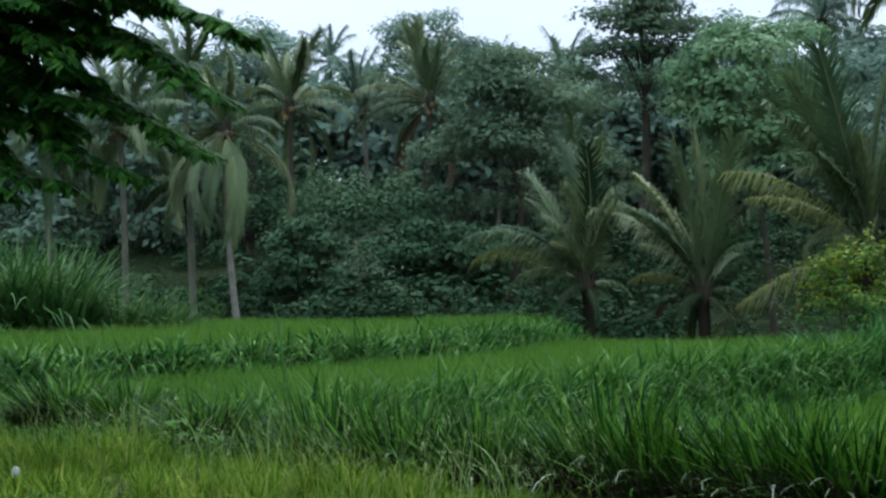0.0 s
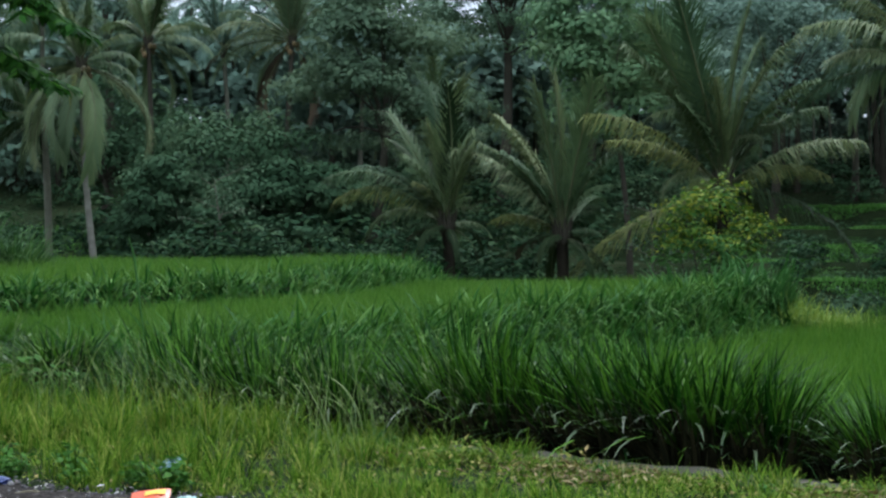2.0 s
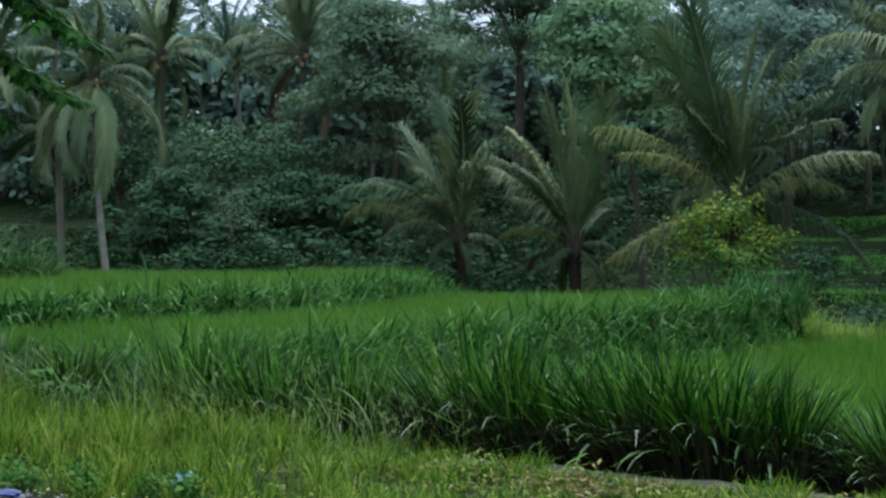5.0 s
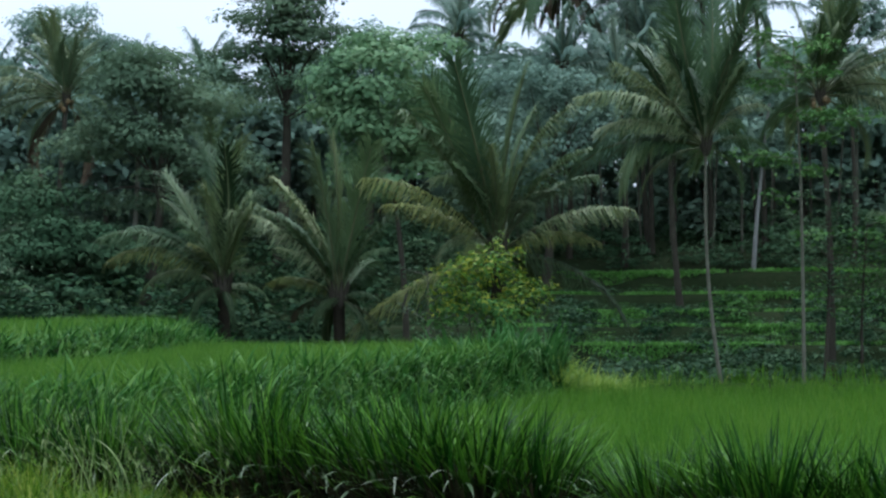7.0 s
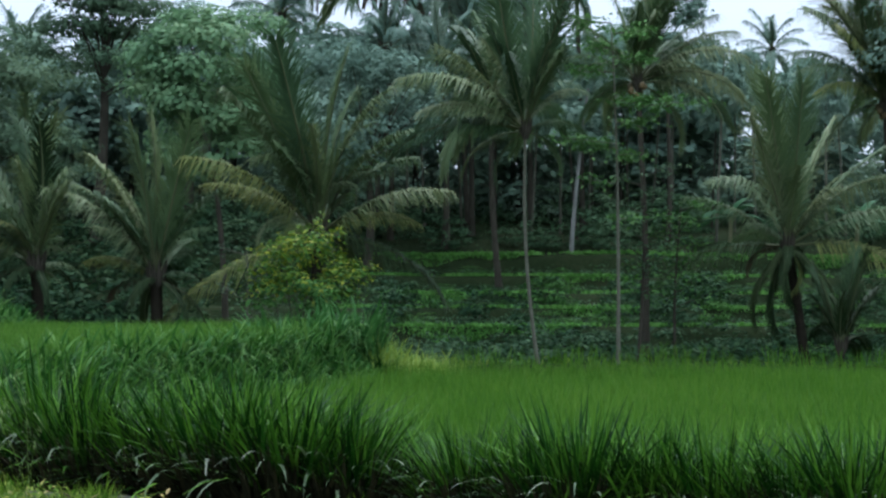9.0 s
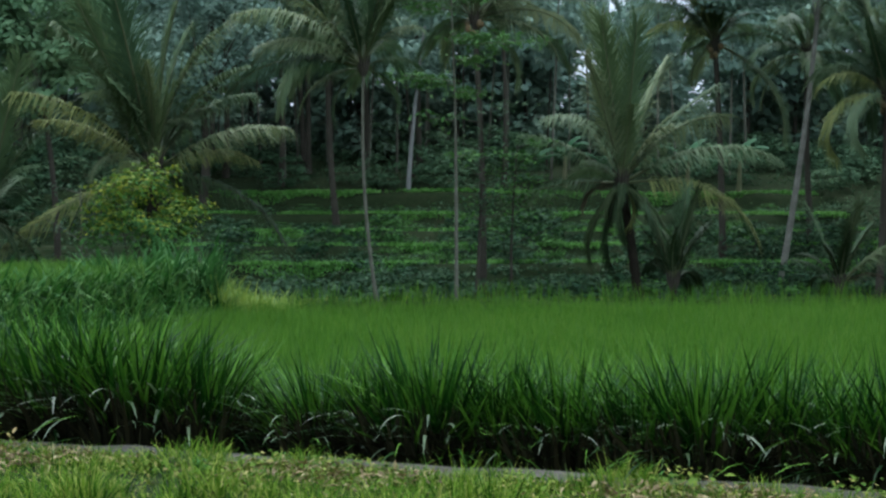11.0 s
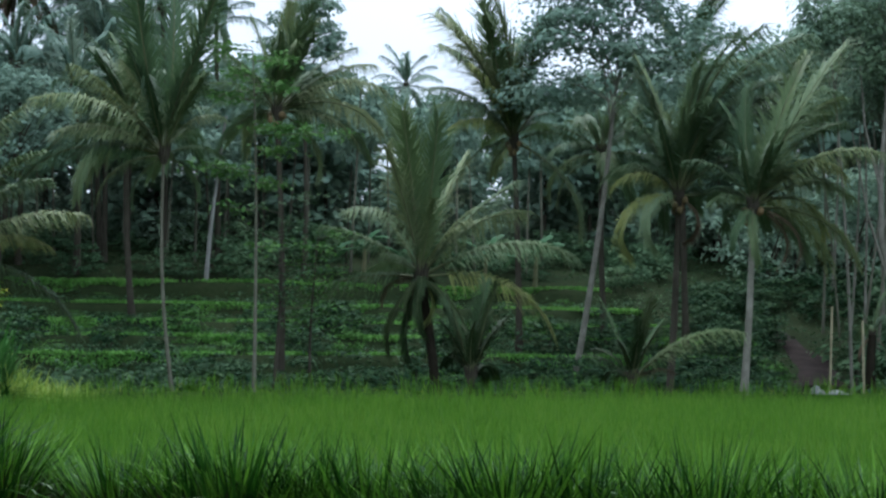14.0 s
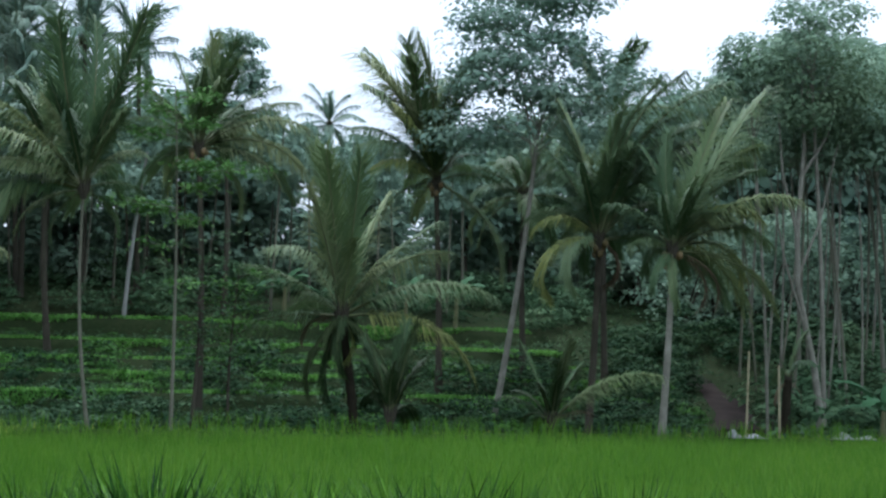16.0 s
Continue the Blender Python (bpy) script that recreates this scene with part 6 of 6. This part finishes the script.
def crumpled(name, x, y, z, sx, sy, sz, material, label, category, seed, group=""):
    """A crumpled soft thing."""
    bm = bmesh.new()
    bmesh.ops.create_icosphere(bm, subdivisions=3, radius=1)
    r = random.Random(seed)
    off = Vector((r.uniform(0, 50), r.uniform(0, 50), r.uniform(0, 50)))
    for v in bm.verts:
        d = 1 + 0.40 * noise.noise(v.co * 1.3 + off) + 0.30 * abs(noise.noise(v.co * 3.0 + off)) + 0.12 * noise.noise(v.co * 8 + off)
        v.co = Vector((v.co.x * sx * d, v.co.y * sy * d, max(-0.35, v.co.z) * sz * d))
    low = min(v.co.z for v in bm.verts)
    for v in bm.verts:
        v.co.z -= low
    me = bpy.data.meshes.new(name)
    bm.to_mesh(me)
    bm.free()
    me.materials.append(material)
    ob = new(name, me)
    ob.location = (x, y, z)
    ob.rotation_euler = (0, 0, r.uniform(0, 6))
    return tagged(ob, label, category, group)


def sheet(x, y, wide, deep, tall, seed):
    """An empty woven sack thrown over the rim: a creased sheet with a turned-down hem."""
    r = np.random.default_rng(seed)
    m, k = 18, 9
    a, b = np.meshgrid(np.linspace(-1, 1, m), np.linspace(-1, 1, k))
    ph = r.uniform(0, 6, 4)
    z = tall * (0.55 + 0.25 * np.sign(np.sin(a * 3.1 + ph[0])) * np.abs(np.sin(a * 3.1 + ph[0])) ** 0.4 + 0.2 * np.sin(a * 7 + b * 3 + ph[1])) * (1 - 0.75 * np.abs(b) ** 2.2) * (1 - 0.8 * np.abs(a) ** 6)
    px = a * wide / 2 * (1 + 0.08 * np.sin(b * 4 + ph[2]))
    py = b * deep / 2 * (1 + 0.15 * np.sin(a * 5 + ph[3]))
    top = np.stack([px, py, np.maximum(z, 0.02)], -1).reshape(-1, 3)
    low = np.stack([px * 0.98, py * 0.98, np.zeros_like(z)], -1).reshape(-1, 3)
    i, j = np.meshgrid(np.arange(k - 1), np.arange(m - 1), indexing="ij")
    q = np.stack([i * m + j, i * m + j + 1, (i + 1) * m + j + 1, (i + 1) * m + j], -1).reshape(-1, 4)
    n = m * k
    ring = np.concatenate([np.arange(m), np.arange(1, k) * m + m - 1, (k - 1) * m + np.arange(m - 2, -1, -1), np.arange(k - 2, 0, -1) * m])
    nx_ = np.roll(ring, -1)
    hem = np.stack([ring, ring + n, nx_ + n, nx_], -1)
    ob = new("sack", mesh_of("sack", np.concatenate([top, low]), np.concatenate([q, q[:, ::-1] + n, hem]), PALE))
    ob.location = (x, y, float(ground_z(x, y)) - 0.01)
    return tagged(ob, "empty white woven sack thrown on the paddy rim", "sack", "pale sacks")


for x, y, wide, deep, tall, sd in ((23.6, 41.1, 0.36, 0.5, 0.27, 1), (24.15, 41.05, 0.7, 0.5, 0.14, 2), (27.0, 40.9, 0.55, 0.5, 0.24, 3), (27.7, 40.85, 0.75, 0.5, 0.14, 4)):
    sheet(x, y, wide, deep, tall, sd)

# ---------------------------------------------------------------- roadside litter
RED = shade("orange_red_wrapper", [(0.3, (0.560, 0.056, 0.012)), (0.7, (0.680, 0.104, 0.024))], 0.35, scale=8, island=False, spec=0.6)
YELLOW = shade("yellow_print", [(0.3, (0.75, 0.45, 0.04)), (0.7, (0.85, 0.55, 0.08))], 0.4, scale=8, island=False)
TEAL = shade("pale_teal_plastic", [(0.2, (0.144, 0.288, 0.256)), (0.6, (0.280, 0.416, 0.368)), (0.9, (0.496, 0.560, 0.512))], 0.35, scale=9, island=False, spec=0.6)
BLUE = shade("faded_blue_plastic", [(0.2, (0.026, 0.084, 0.114)), (0.6, (0.053, 0.140, 0.172)), (0.9, (0.158, 0.258, 0.260))], 0.35, scale=9, island=False, spec=0.6)
NAVY = shade("dark_blue_plastic", [(0.2, (0.02, 0.03, 0.10)), (0.7, (0.05, 0.07, 0.20))], 0.35, scale=9, island=False)
WHITE = shade("dirty_white_plastic", [(0.2, (0.280, 0.280, 0.272)), (0.6, (0.464, 0.464, 0.448)), (0.9, (0.592, 0.592, 0.576))], 0.45, scale=9, island=False)
DULL_WHITE = shade("cloudy_plastic", [(0.2, (0.22, 0.23, 0.21)), (0.6, (0.36, 0.37, 0.34)), (0.9, (0.50, 0.50, 0.47))], 0.4, 0.2, scale=20, island=False)
BROWN = shade("rotting_brown_husk", [(0.2, (0.03, 0.018, 0.012)), (0.6, (0.075, 0.045, 0.028)), (0.9, (0.14, 0.09, 0.055))], 0.85, scale=9, bump=0.6, island=False)
RUBBLE = shade("pale_grey_rubble", [(0.2, (0.016, 0.014, 0.011)), (0.55, (0.052, 0.046, 0.038)), (0.85, (0.208, 0.192, 0.168))], 0.9, scale=9, bump=0.5, bump_scale=50, chance=0.7)
FLECK = shade("torn_pale_scrap", [(0.2, (0.080, 0.068, 0.052)), (0.5, (0.224, 0.200, 0.176)), (0.85, (0.496, 0.480, 0.456))], 0.8, 0.1, scale=9, chance=0.8)
STONE = shade("grey_gravel_stone", [(0.2, (0.018, 0.016, 0.016)), (0.55, (0.048, 0.045, 0.044)), (0.85, (0.240, 0.232, 0.224))], 0.85, scale=9, bump=0.5, bump_scale=50)


def wrapper(x, y, w, h, turn, material, label, lift=0.02, tilt=35):
    """A bent flat packet with crimped ends, leaning on the ground."""
    m_, k_ = 12, 8
    gx_, gy_ = np.meshgrid(np.linspace(-w / 2, w / 2, m_), np.linspace(-h / 2, h / 2, k_))
    gz_ = 0.006 * np.sin(gx_ * 30 + 1) * np.cos(gy_ * 28) + 0.012 * np.sin(gx_ * 13)
    top = np.stack([gx_, gy_, gz_ + 0.012 * (1 - (2 * gx_ / w) ** 2)], -1).reshape(-1, 3)
    bot = np.stack([gx_, gy_, gz_ - 0.008 * (1 - (2 * gx_ / w) ** 2) - 0.001], -1).reshape(-1, 3)
    ii_, jj_ = np.meshgrid(np.arange(k_ - 1), np.arange(m_ - 1), indexing="ij")
    q_ = np.stack([ii_ * m_ + jj_, ii_ * m_ + jj_ + 1, (ii_ + 1) * m_ + jj_ + 1, (ii_ + 1) * m_ + jj_], -1).reshape(-1, 4)
    ob = new("wrapper", mesh_of("wrapper", *merge([(top, q_), (bot, q_[:, ::-1])]), material, True))
    ob.matrix_basis = pose(x, y, lift + h / 2 * math.sin(radians(tilt)), tilt, 0, turn)
    return tagged(ob, label, "wrapper")


red = wrapper(-3.12, 8.40, 0.215, 0.135, 12, RED, "bright orange-red snack wrapper lying at the road edge", 0.012, 24)
m_ = 6
gx_, gy_ = np.meshgrid(np.linspace(-0.03, 0.085, m_), np.linspace(0.0, 0.045, 3))
ii_, jj_ = np.meshgrid(np.arange(2), np.arange(m_ - 1), indexing="ij")
part("print_patch", mesh_of("print_patch", np.stack([gx_, gy_, 0.006 * np.sin(gx_ * 30 + 1) * np.cos(gy_ * 28) + 0.012 * np.sin(gx_ * 13) + 0.017], -1).reshape(-1, 3),
     np.stack([ii_ * m_ + jj_, ii_ * m_ + jj_ + 1, (ii_ + 1) * m_ + jj_ + 1, (ii_ + 1) * m_ + jj_], -1).reshape(-1, 4), YELLOW, True), red, "yellow printed patch")
crumpled("plastic_bag", -2.86, 8.27, 0.0, 0.085, 0.06, 0.05, TEAL, "crumpled pale teal plastic bag at the road edge", "plastic bag", 11)
crumpled("plastic_bag", -3.16, 8.28, 0.012, 0.06, 0.04, 0.02, WHITE, "crumpled white plastic scrap beside the wrapper", "plastic bag", 12)
wrapper(-3.28, 9.14, 0.15, 0.12, -18, BLUE, "faded blue plastic packet caught in the grass", 0.09, 24)
crumpled("plastic_scrap", -3.38, 8.13, 0.008, 0.055, 0.035, 0.014, WHITE, "white plastic scrap on the asphalt", "plastic scrap", 13, "litter scraps")
crumpled("plastic_scrap", -2.5, 8.43, 0.008, 0.06, 0.03, 0.012, WHITE, "white plastic scrap on the asphalt", "plastic scrap", 14, "litter scraps")
crumpled("plastic_scrap", -2.36, 8.38, 0.008, 0.05, 0.02, 0.012, TEAL, "pale teal plastic scrap on the asphalt", "plastic scrap", 15, "litter scraps")
crumpled("plastic_scrap", -4.30, 9.0, 0.008, 0.10, 0.05, 0.03, NAVY, "dark blue plastic scrap at the road edge", "plastic scrap", 16, "litter scraps")
crumpled("plastic_scrap", -4.72, 9.08, 0.008, 0.10, 0.03, 0.015, WHITE, "dirty white plastic scrap at the road edge", "plastic scrap", 17, "litter scraps")
crumpled("plastic_scrap", -4.95, 9.2, 0.008, 0.08, 0.03, 0.015, WHITE, "dirty white plastic scrap at the road edge", "plastic scrap", 18, "litter scraps")
crumpled("plastic_scrap", -6.75, 11.75, 0.10, 0.04, 0.035, 0.06, WHITE, "white plastic scrap caught in the verge grass", "plastic scrap", 19, "litter scraps")
n = 130
hp = np.stack([rng.normal(0, 0.11, n), rng.normal(0, 0.045, n), rng.uniform(0, 0.03, n)], 1)
husks = new("rotting_husk", mesh_of("rotting_husk", *blades(hp, rng.uniform(0.05, 0.16, n), rng.uniform(0.012, 0.035, n), rng.uniform(0.9, 1.4, n), rng.uniform(0, 0.3, n), 3, rng.choice([0.0, 3.14], n) + rng.normal(0, 0.5, n)), BROWN))
husks.location = (-1.62, 7.3, 0.006)
tagged(husks, "rotting brown husks heaped on the asphalt", "husks", kind="stuff")
crumpled("pale_stone", -0.18, 7.47, 0.0, 0.025, 0.02, 0.03, WHITE, "small pale stone on the road edge", "stone", 24)
cup = new("plastic_cup", mesh_of("plastic_cup", *tube(np.array([[0, 0, 0], [0.005, 0, 0.001], [0.03, 0, 0.0], [0.06, 0, 0], [0.10, 0, 0], [0.102, 0, 0], [0.03, 0, 0]]), [0.001, 0.026, 0.029, 0.032, 0.036, 0.034, 0.026], 16), DULL_WHITE, True))
cup.matrix_basis = pose(-1.83, 8.27, 0.030, 0, 4, 12) @ Matrix.Scale(0.85, 4)
tagged(cup, "small white plastic cup lying on its side", "cup")
ROPE = shade("teal_rope", [(0.2, (0.003, 0.04, 0.06)), (0.7, (0.006, 0.085, 0.12))], 0.5, scale=30, island=False)
t = np.linspace(0, 1, 16)
rope = new("rope", mesh_of("rope", *tube(np.stack([-0.80 + 0.22 * t, 7.60 - 0.45 * t, 0.012 + 0.008 * np.sin(t * 7)], 1), np.full(16, 0.009), 7), ROPE, True))
tagged(rope, "short length of teal plastic rope on the road edge", "rope")
for k, (x, y, a, L) in enumerate(((-2.62, 8.05, 0.2, 0.22), (-2.5, 7.95, -0.1, 0.3), (-1.9, 7.8, 0.4, 0.2), (-3.3, 8.4, 0.9, 0.16), (-2.2, 7.7, -0.3, 0.18), (-3.9, 8.6, 0.1, 0.2))):
    t = np.linspace(-0.5, 0.5, 7)
    stick = new("dry_stick", mesh_of("dry_stick", *tube(np.stack([t * L * math.cos(a), t * L * math.sin(a), 0.012 + 0.008 * np.cos(t * 5)], 1), np.linspace(0.005, 0.003, 7), 6), BAMBOO, True))
    stick.location = (x, y, 0.012)
    tagged(stick, "thin dry stick on the asphalt", "stick", "dry sticks")

# loose gravel, rubble and pale flecks, each joined
cube_v = np.array([[-1, -1, -0.6], [1, -1, -0.7], [1.1, 1, -0.6], [-1, 0.9, -0.6], [-0.6, -0.7, 0.6], [0.7, -0.5, 0.8], [0.6, 0.7, 0.6], [-0.7, 0.5, 0.7]])
cube_q = np.array([[0, 1, 5, 4], [1, 2, 6, 5], [2, 3, 7, 6], [3, 0, 4, 7], [4, 5, 6, 7]])


def chip(x, y, z, r):
    a = rng.uniform(0, 6.28)
    rot = np.array([[math.cos(a), -math.sin(a), 0], [math.sin(a), math.cos(a), 0], [0, 0, 1]])
    return (cube_v * r * rng.uniform(0.5, 1.3, 3) + rng.normal(0, 0.18 * r, (8, 3))) @ rot.T + [x, y, z + r * 0.3], cube_q


bits = []
for k in range(3600):
    u = rng.uniform(-9, 3)
    x_, y_ = us(u, road_edge(u) + 0.1 - abs(rng.normal(0, 0.9)))
    bits.append(chip(float(x_), float(y_), 0.012, 0.004 + 0.016 * rng.random() ** 3))
tagged(new("gravel", mesh_of("gravel", *merge(bits), STONE)), "loose grey gravel scattered along the broken road edge", "gravel", kind="stuff")
bits = []
for k in range(190):
    f, g = rng.normal(0, 1, 2)
    bits.append(chip(-0.86 + 0.26 * f, 7.50 + 0.16 * g - 0.12 * f, 0.008 + 0.035 * math.exp(-f * f - g * g) * rng.random(), 0.004 + 0.014 * rng.random() ** 3))
tagged(new("rubble", mesh_of("rubble", *merge(bits), RUBBLE)), "small heap of pale grey rubble on the road edge", "rubble", kind="stuff")
n = 1300
u = rng.uniform(-9, 2.5, n)
px, py = us(u, road_edge(u) + 0.12 - np.abs(rng.normal(0, 0.55, n)))
v, q = leaves(np.stack([px, py, np.full(n, 0.022)], 1), rng.uniform(0.012, 0.075, n) * rng.random(n), 0.0, 0.55)
tagged(new("litter_flecks", mesh_of("litter_flecks", v, q, FLECK)), "torn pale scraps of paper and husk on the asphalt", "litter", kind="stuff")

# dead straw and leaves on the verge
n = 7500
u = rng.uniform(-3.0, 7, n)
s = -0.42 - np.abs(rng.normal(0, 0.38, n))
px, py = us(u, s)
keep = np.sin(u * 3.1) + rng.normal(0, 0.5, n) > 0.1
px, py = px[keep], py[keep]
v, q = leaves(np.stack([px, py, 0.01 + rng.random(len(px)) * 0.05], 1), rng.uniform(0.02, 0.09, len(px)), 0.0, 0.22)
DEAD = shade("dead_leaf_litter", [(0.2, (0.084, 0.056, 0.021)), (0.5, (0.198, 0.144, 0.056)), (0.85, (0.394, 0.324, 0.156))], 0.8, 0.1, scale=4)
tagged(new("leaf_litter", mesh_of("leaf_litter", v, q, DEAD)), "dry tan leaf litter beside the kerb", "leaf litter", kind="stuff")

# low green growth over the kerb's foot
n = 17000
u = rng.uniform(-4, 7.5, n)
grown = np.sin(u * 2.3) * np.sin(u * 5.1 + 1) + 0.4 * np.sin(u * 9.7)
px, py = us(u, np.minimum(-0.38 + 0.20 * np.clip(grown, -0.2, 1.0) - np.abs(rng.normal(0, 0.2, n)), -0.2))
v, q = blades(np.stack([px, py, np.full(n, -0.02)], 1), rng.uniform(0.05, 0.13, n) + 0.12 * np.clip(grown, 0, 1) * rng.random(n), rng.uniform(0.005, 0.012, n), rng.uniform(0, 0.9, n), rng.uniform(0.2, 1.4, n), 3)
tagged(new("kerb_grass", mesh_of("kerb_grass", v, q, VERGE)), "sparse short grass against the kerb", "grass", kind="stuff")
n = 9000
u = rng.uniform(-3.6, 7.5, n)
patch = np.sin(u * 1.9 + 0.7) * np.sin(u * 4.3) + 0.5 * np.sin(u * 7.7 + 2)
ss = -0.47 - np.abs(rng.normal(0, 0.26, n))
keep = patch + rng.normal(0, 0.35, n) > -0.15
px, py = us(u[keep], ss[keep])
v, q = leaves(np.stack([px, py, rng.random(len(px)) ** 1.5 * (0.05 + 0.11 * np.clip(patch[keep], 0, 1))], 1), rng.uniform(0.02, 0.055, len(px)), 0.0, 0.5)
tagged(new("kerb_weeds", mesh_of("kerb_weeds", v, q, CLOVER)), "low broad-leaved weeds crowding the kerb", "weeds", kind="stuff")

# cut straw stubs
n = 420
u = rng.uniform(-4, 7, n)
px, py = us(u, -0.40 - np.abs(rng.normal(0, 0.20, n)))
v, q = blades(np.stack([px, py, np.full(n, -0.02)], 1), rng.uniform(0.06, 0.16, n), rng.uniform(0.008, 0.014, n), rng.uniform(0, 0.5, n), rng.uniform(0, 0.3, n), 2)
tagged(new("grass_stubble", mesh_of("grass_stubble", v, q, STRAW)), "pale cut grass stubble beside the kerb", "stubble", kind="stuff")

# ---------------------------------------------------------------- weeds
WEEDS = []
for i in range(4):
    k = 46
    a = rng.uniform(0, 6.28, k)
    r = 0.12 * np.sqrt(rng.random(k))
    pos = np.stack([r * np.cos(a), r * np.sin(a), rng.uniform(0.04, 0.22, k)], 1)
    stem = [tube(np.linspace([0, 0, -0.02], [pos[j, 0] * 0.8, pos[j, 1] * 0.8, pos[j, 2]], 4), [0.004, 0.003, 0.003, 0.002], 5) for j in range(9)]
    WEEDS.append((mesh_of("weed_foliage", *leaves(pos, np.full(k, 0.085), 0.05, 0.5), WEED), mesh_of("weed_stem", *merge(stem), WEED)))


def weed(u, s, size, i):
    x_, y_ = us(u, s)
    thing = new("weed_plant")
    thing.matrix_basis = Matrix.LocRotScale((float(x_), float(y_), -0.02 if s < 0.3 else float(ground_z(x_, y_))), Euler((0, 0, rng.uniform(0, 6.28))), (size, size, size))
    part("foliage", WEEDS[i % 4][0], thing)
    part("stem", WEEDS[i % 4][1], thing)
    tagged(thing, "low broad-leaved green weed on the verge", "weed", "weeds on the verge")


for i in range(108):
    if i < 30:
        u = rng.uniform(-6.5, -3.0)
        s = float(road_edge(u)) + rng.uniform(0.08, 0.5)
    elif i < 42:
        u = rng.uniform(-4, 6.5)
        s = rng.uniform(-0.75, -0.2)
    elif i < 90:
        u = rng.uniform(-14, -8)
        s = rng.uniform(0.0, 1.9)
    else:
        u = rng.uniform(-12, -3.6)
        s = rng.uniform(0.3, 1.9)
    weed(float(u), float(s), rng.uniform(0.5, 0.9) if i < 30 else rng.uniform(0.25, 0.5) if i < 42 else rng.uniform(0.45, 0.95) if i < 90 else rng.uniform(0.9, 1.6), i)

# long seeding stalks and pale arching blades in the tangle beyond the verge
n = 300
u = -3.0 - 6.5 * rng.random(n) ** 1.6
s = rng.uniform(0.1, 1.6, n)
px, py = us(u, s)
v, q = blades(np.stack([px, py, ground_z(px, py)], 1), rng.uniform(0.45, 0.95, n), rng.uniform(0.010, 0.022, n), rng.uniform(0, 0.5, n), rng.uniform(0.8, 2.5, n), 7)
tagged(new("pale_grass", mesh_of("pale_grass", v, q, STRAW)), "pale arching grass blades in the tangle", "grass", kind="stuff")
n = 340
u = -3.0 - 8.0 * rng.random(n) ** 1.5
s = rng.uniform(-1.4, 1.3, n)
px, py = us(u, s)
v, q = blades(np.stack([px, py, ground_z(px, py)], 1), rng.uniform(0.25, 0.8, n), np.full(n, 0.006), rng.uniform(0, 0.35, n), rng.uniform(0.1, 0.8, n), 4, tip=0.6)
heads = v.reshape(n, 5, 2, 3)[:, -1].mean(1)
hv, hq = blades(np.repeat(heads, 4, 0), np.full(4 * n, 0.085), np.full(4 * n, 0.007), rng.uniform(0.3, 1.3, 4 * n), rng.uniform(0, 1, 4 * n), 2)
tagged(new("seeding_grass", mesh_of("seeding_grass", *merge([(v, q), (hv, hq)]), STRAW)), "thin seeding grass stalks on the verge", "grass", kind="stuff")
n = 9000
u = rng.uniform(-15, -3.6, n)
s = rng.uniform(0.2, 3.2, n)
px, py = us(u, s)
v, q = blades(np.stack([px, py, ground_z(px, py)], 1), (0.30 + 0.2 * np.sin(u * 2.3 + s)) * rng.uniform(0.6, 1.25, n), rng.uniform(0.008, 0.016, n), rng.uniform(0, 0.5, n), rng.uniform(0.3, 1.6, n), 4)
tagged(new("tangled_grass", mesh_of("tangled_grass", v, q, CLUMP)), "tangled green grass between verge and rice", "grass", kind="stuff")
stalk = new("reed_stalk", mesh_of("reed_stalk", *tube(np.array([[0.06, 0.02, -0.3], [0.03, 0, 0.2], [-0.02, 0, 0.6], [-0.06, 0, 0.95], [-0.11, 0, 1.13]]), [0.006, 0.006, 0.010, 0.012, 0.002], 7), TUFT_GREEN, True))
stalk.location = (-5.11, 13.55, 0.35)
tagged(stalk, "single pale flowering reed stalk above the grass", "reed stalk")
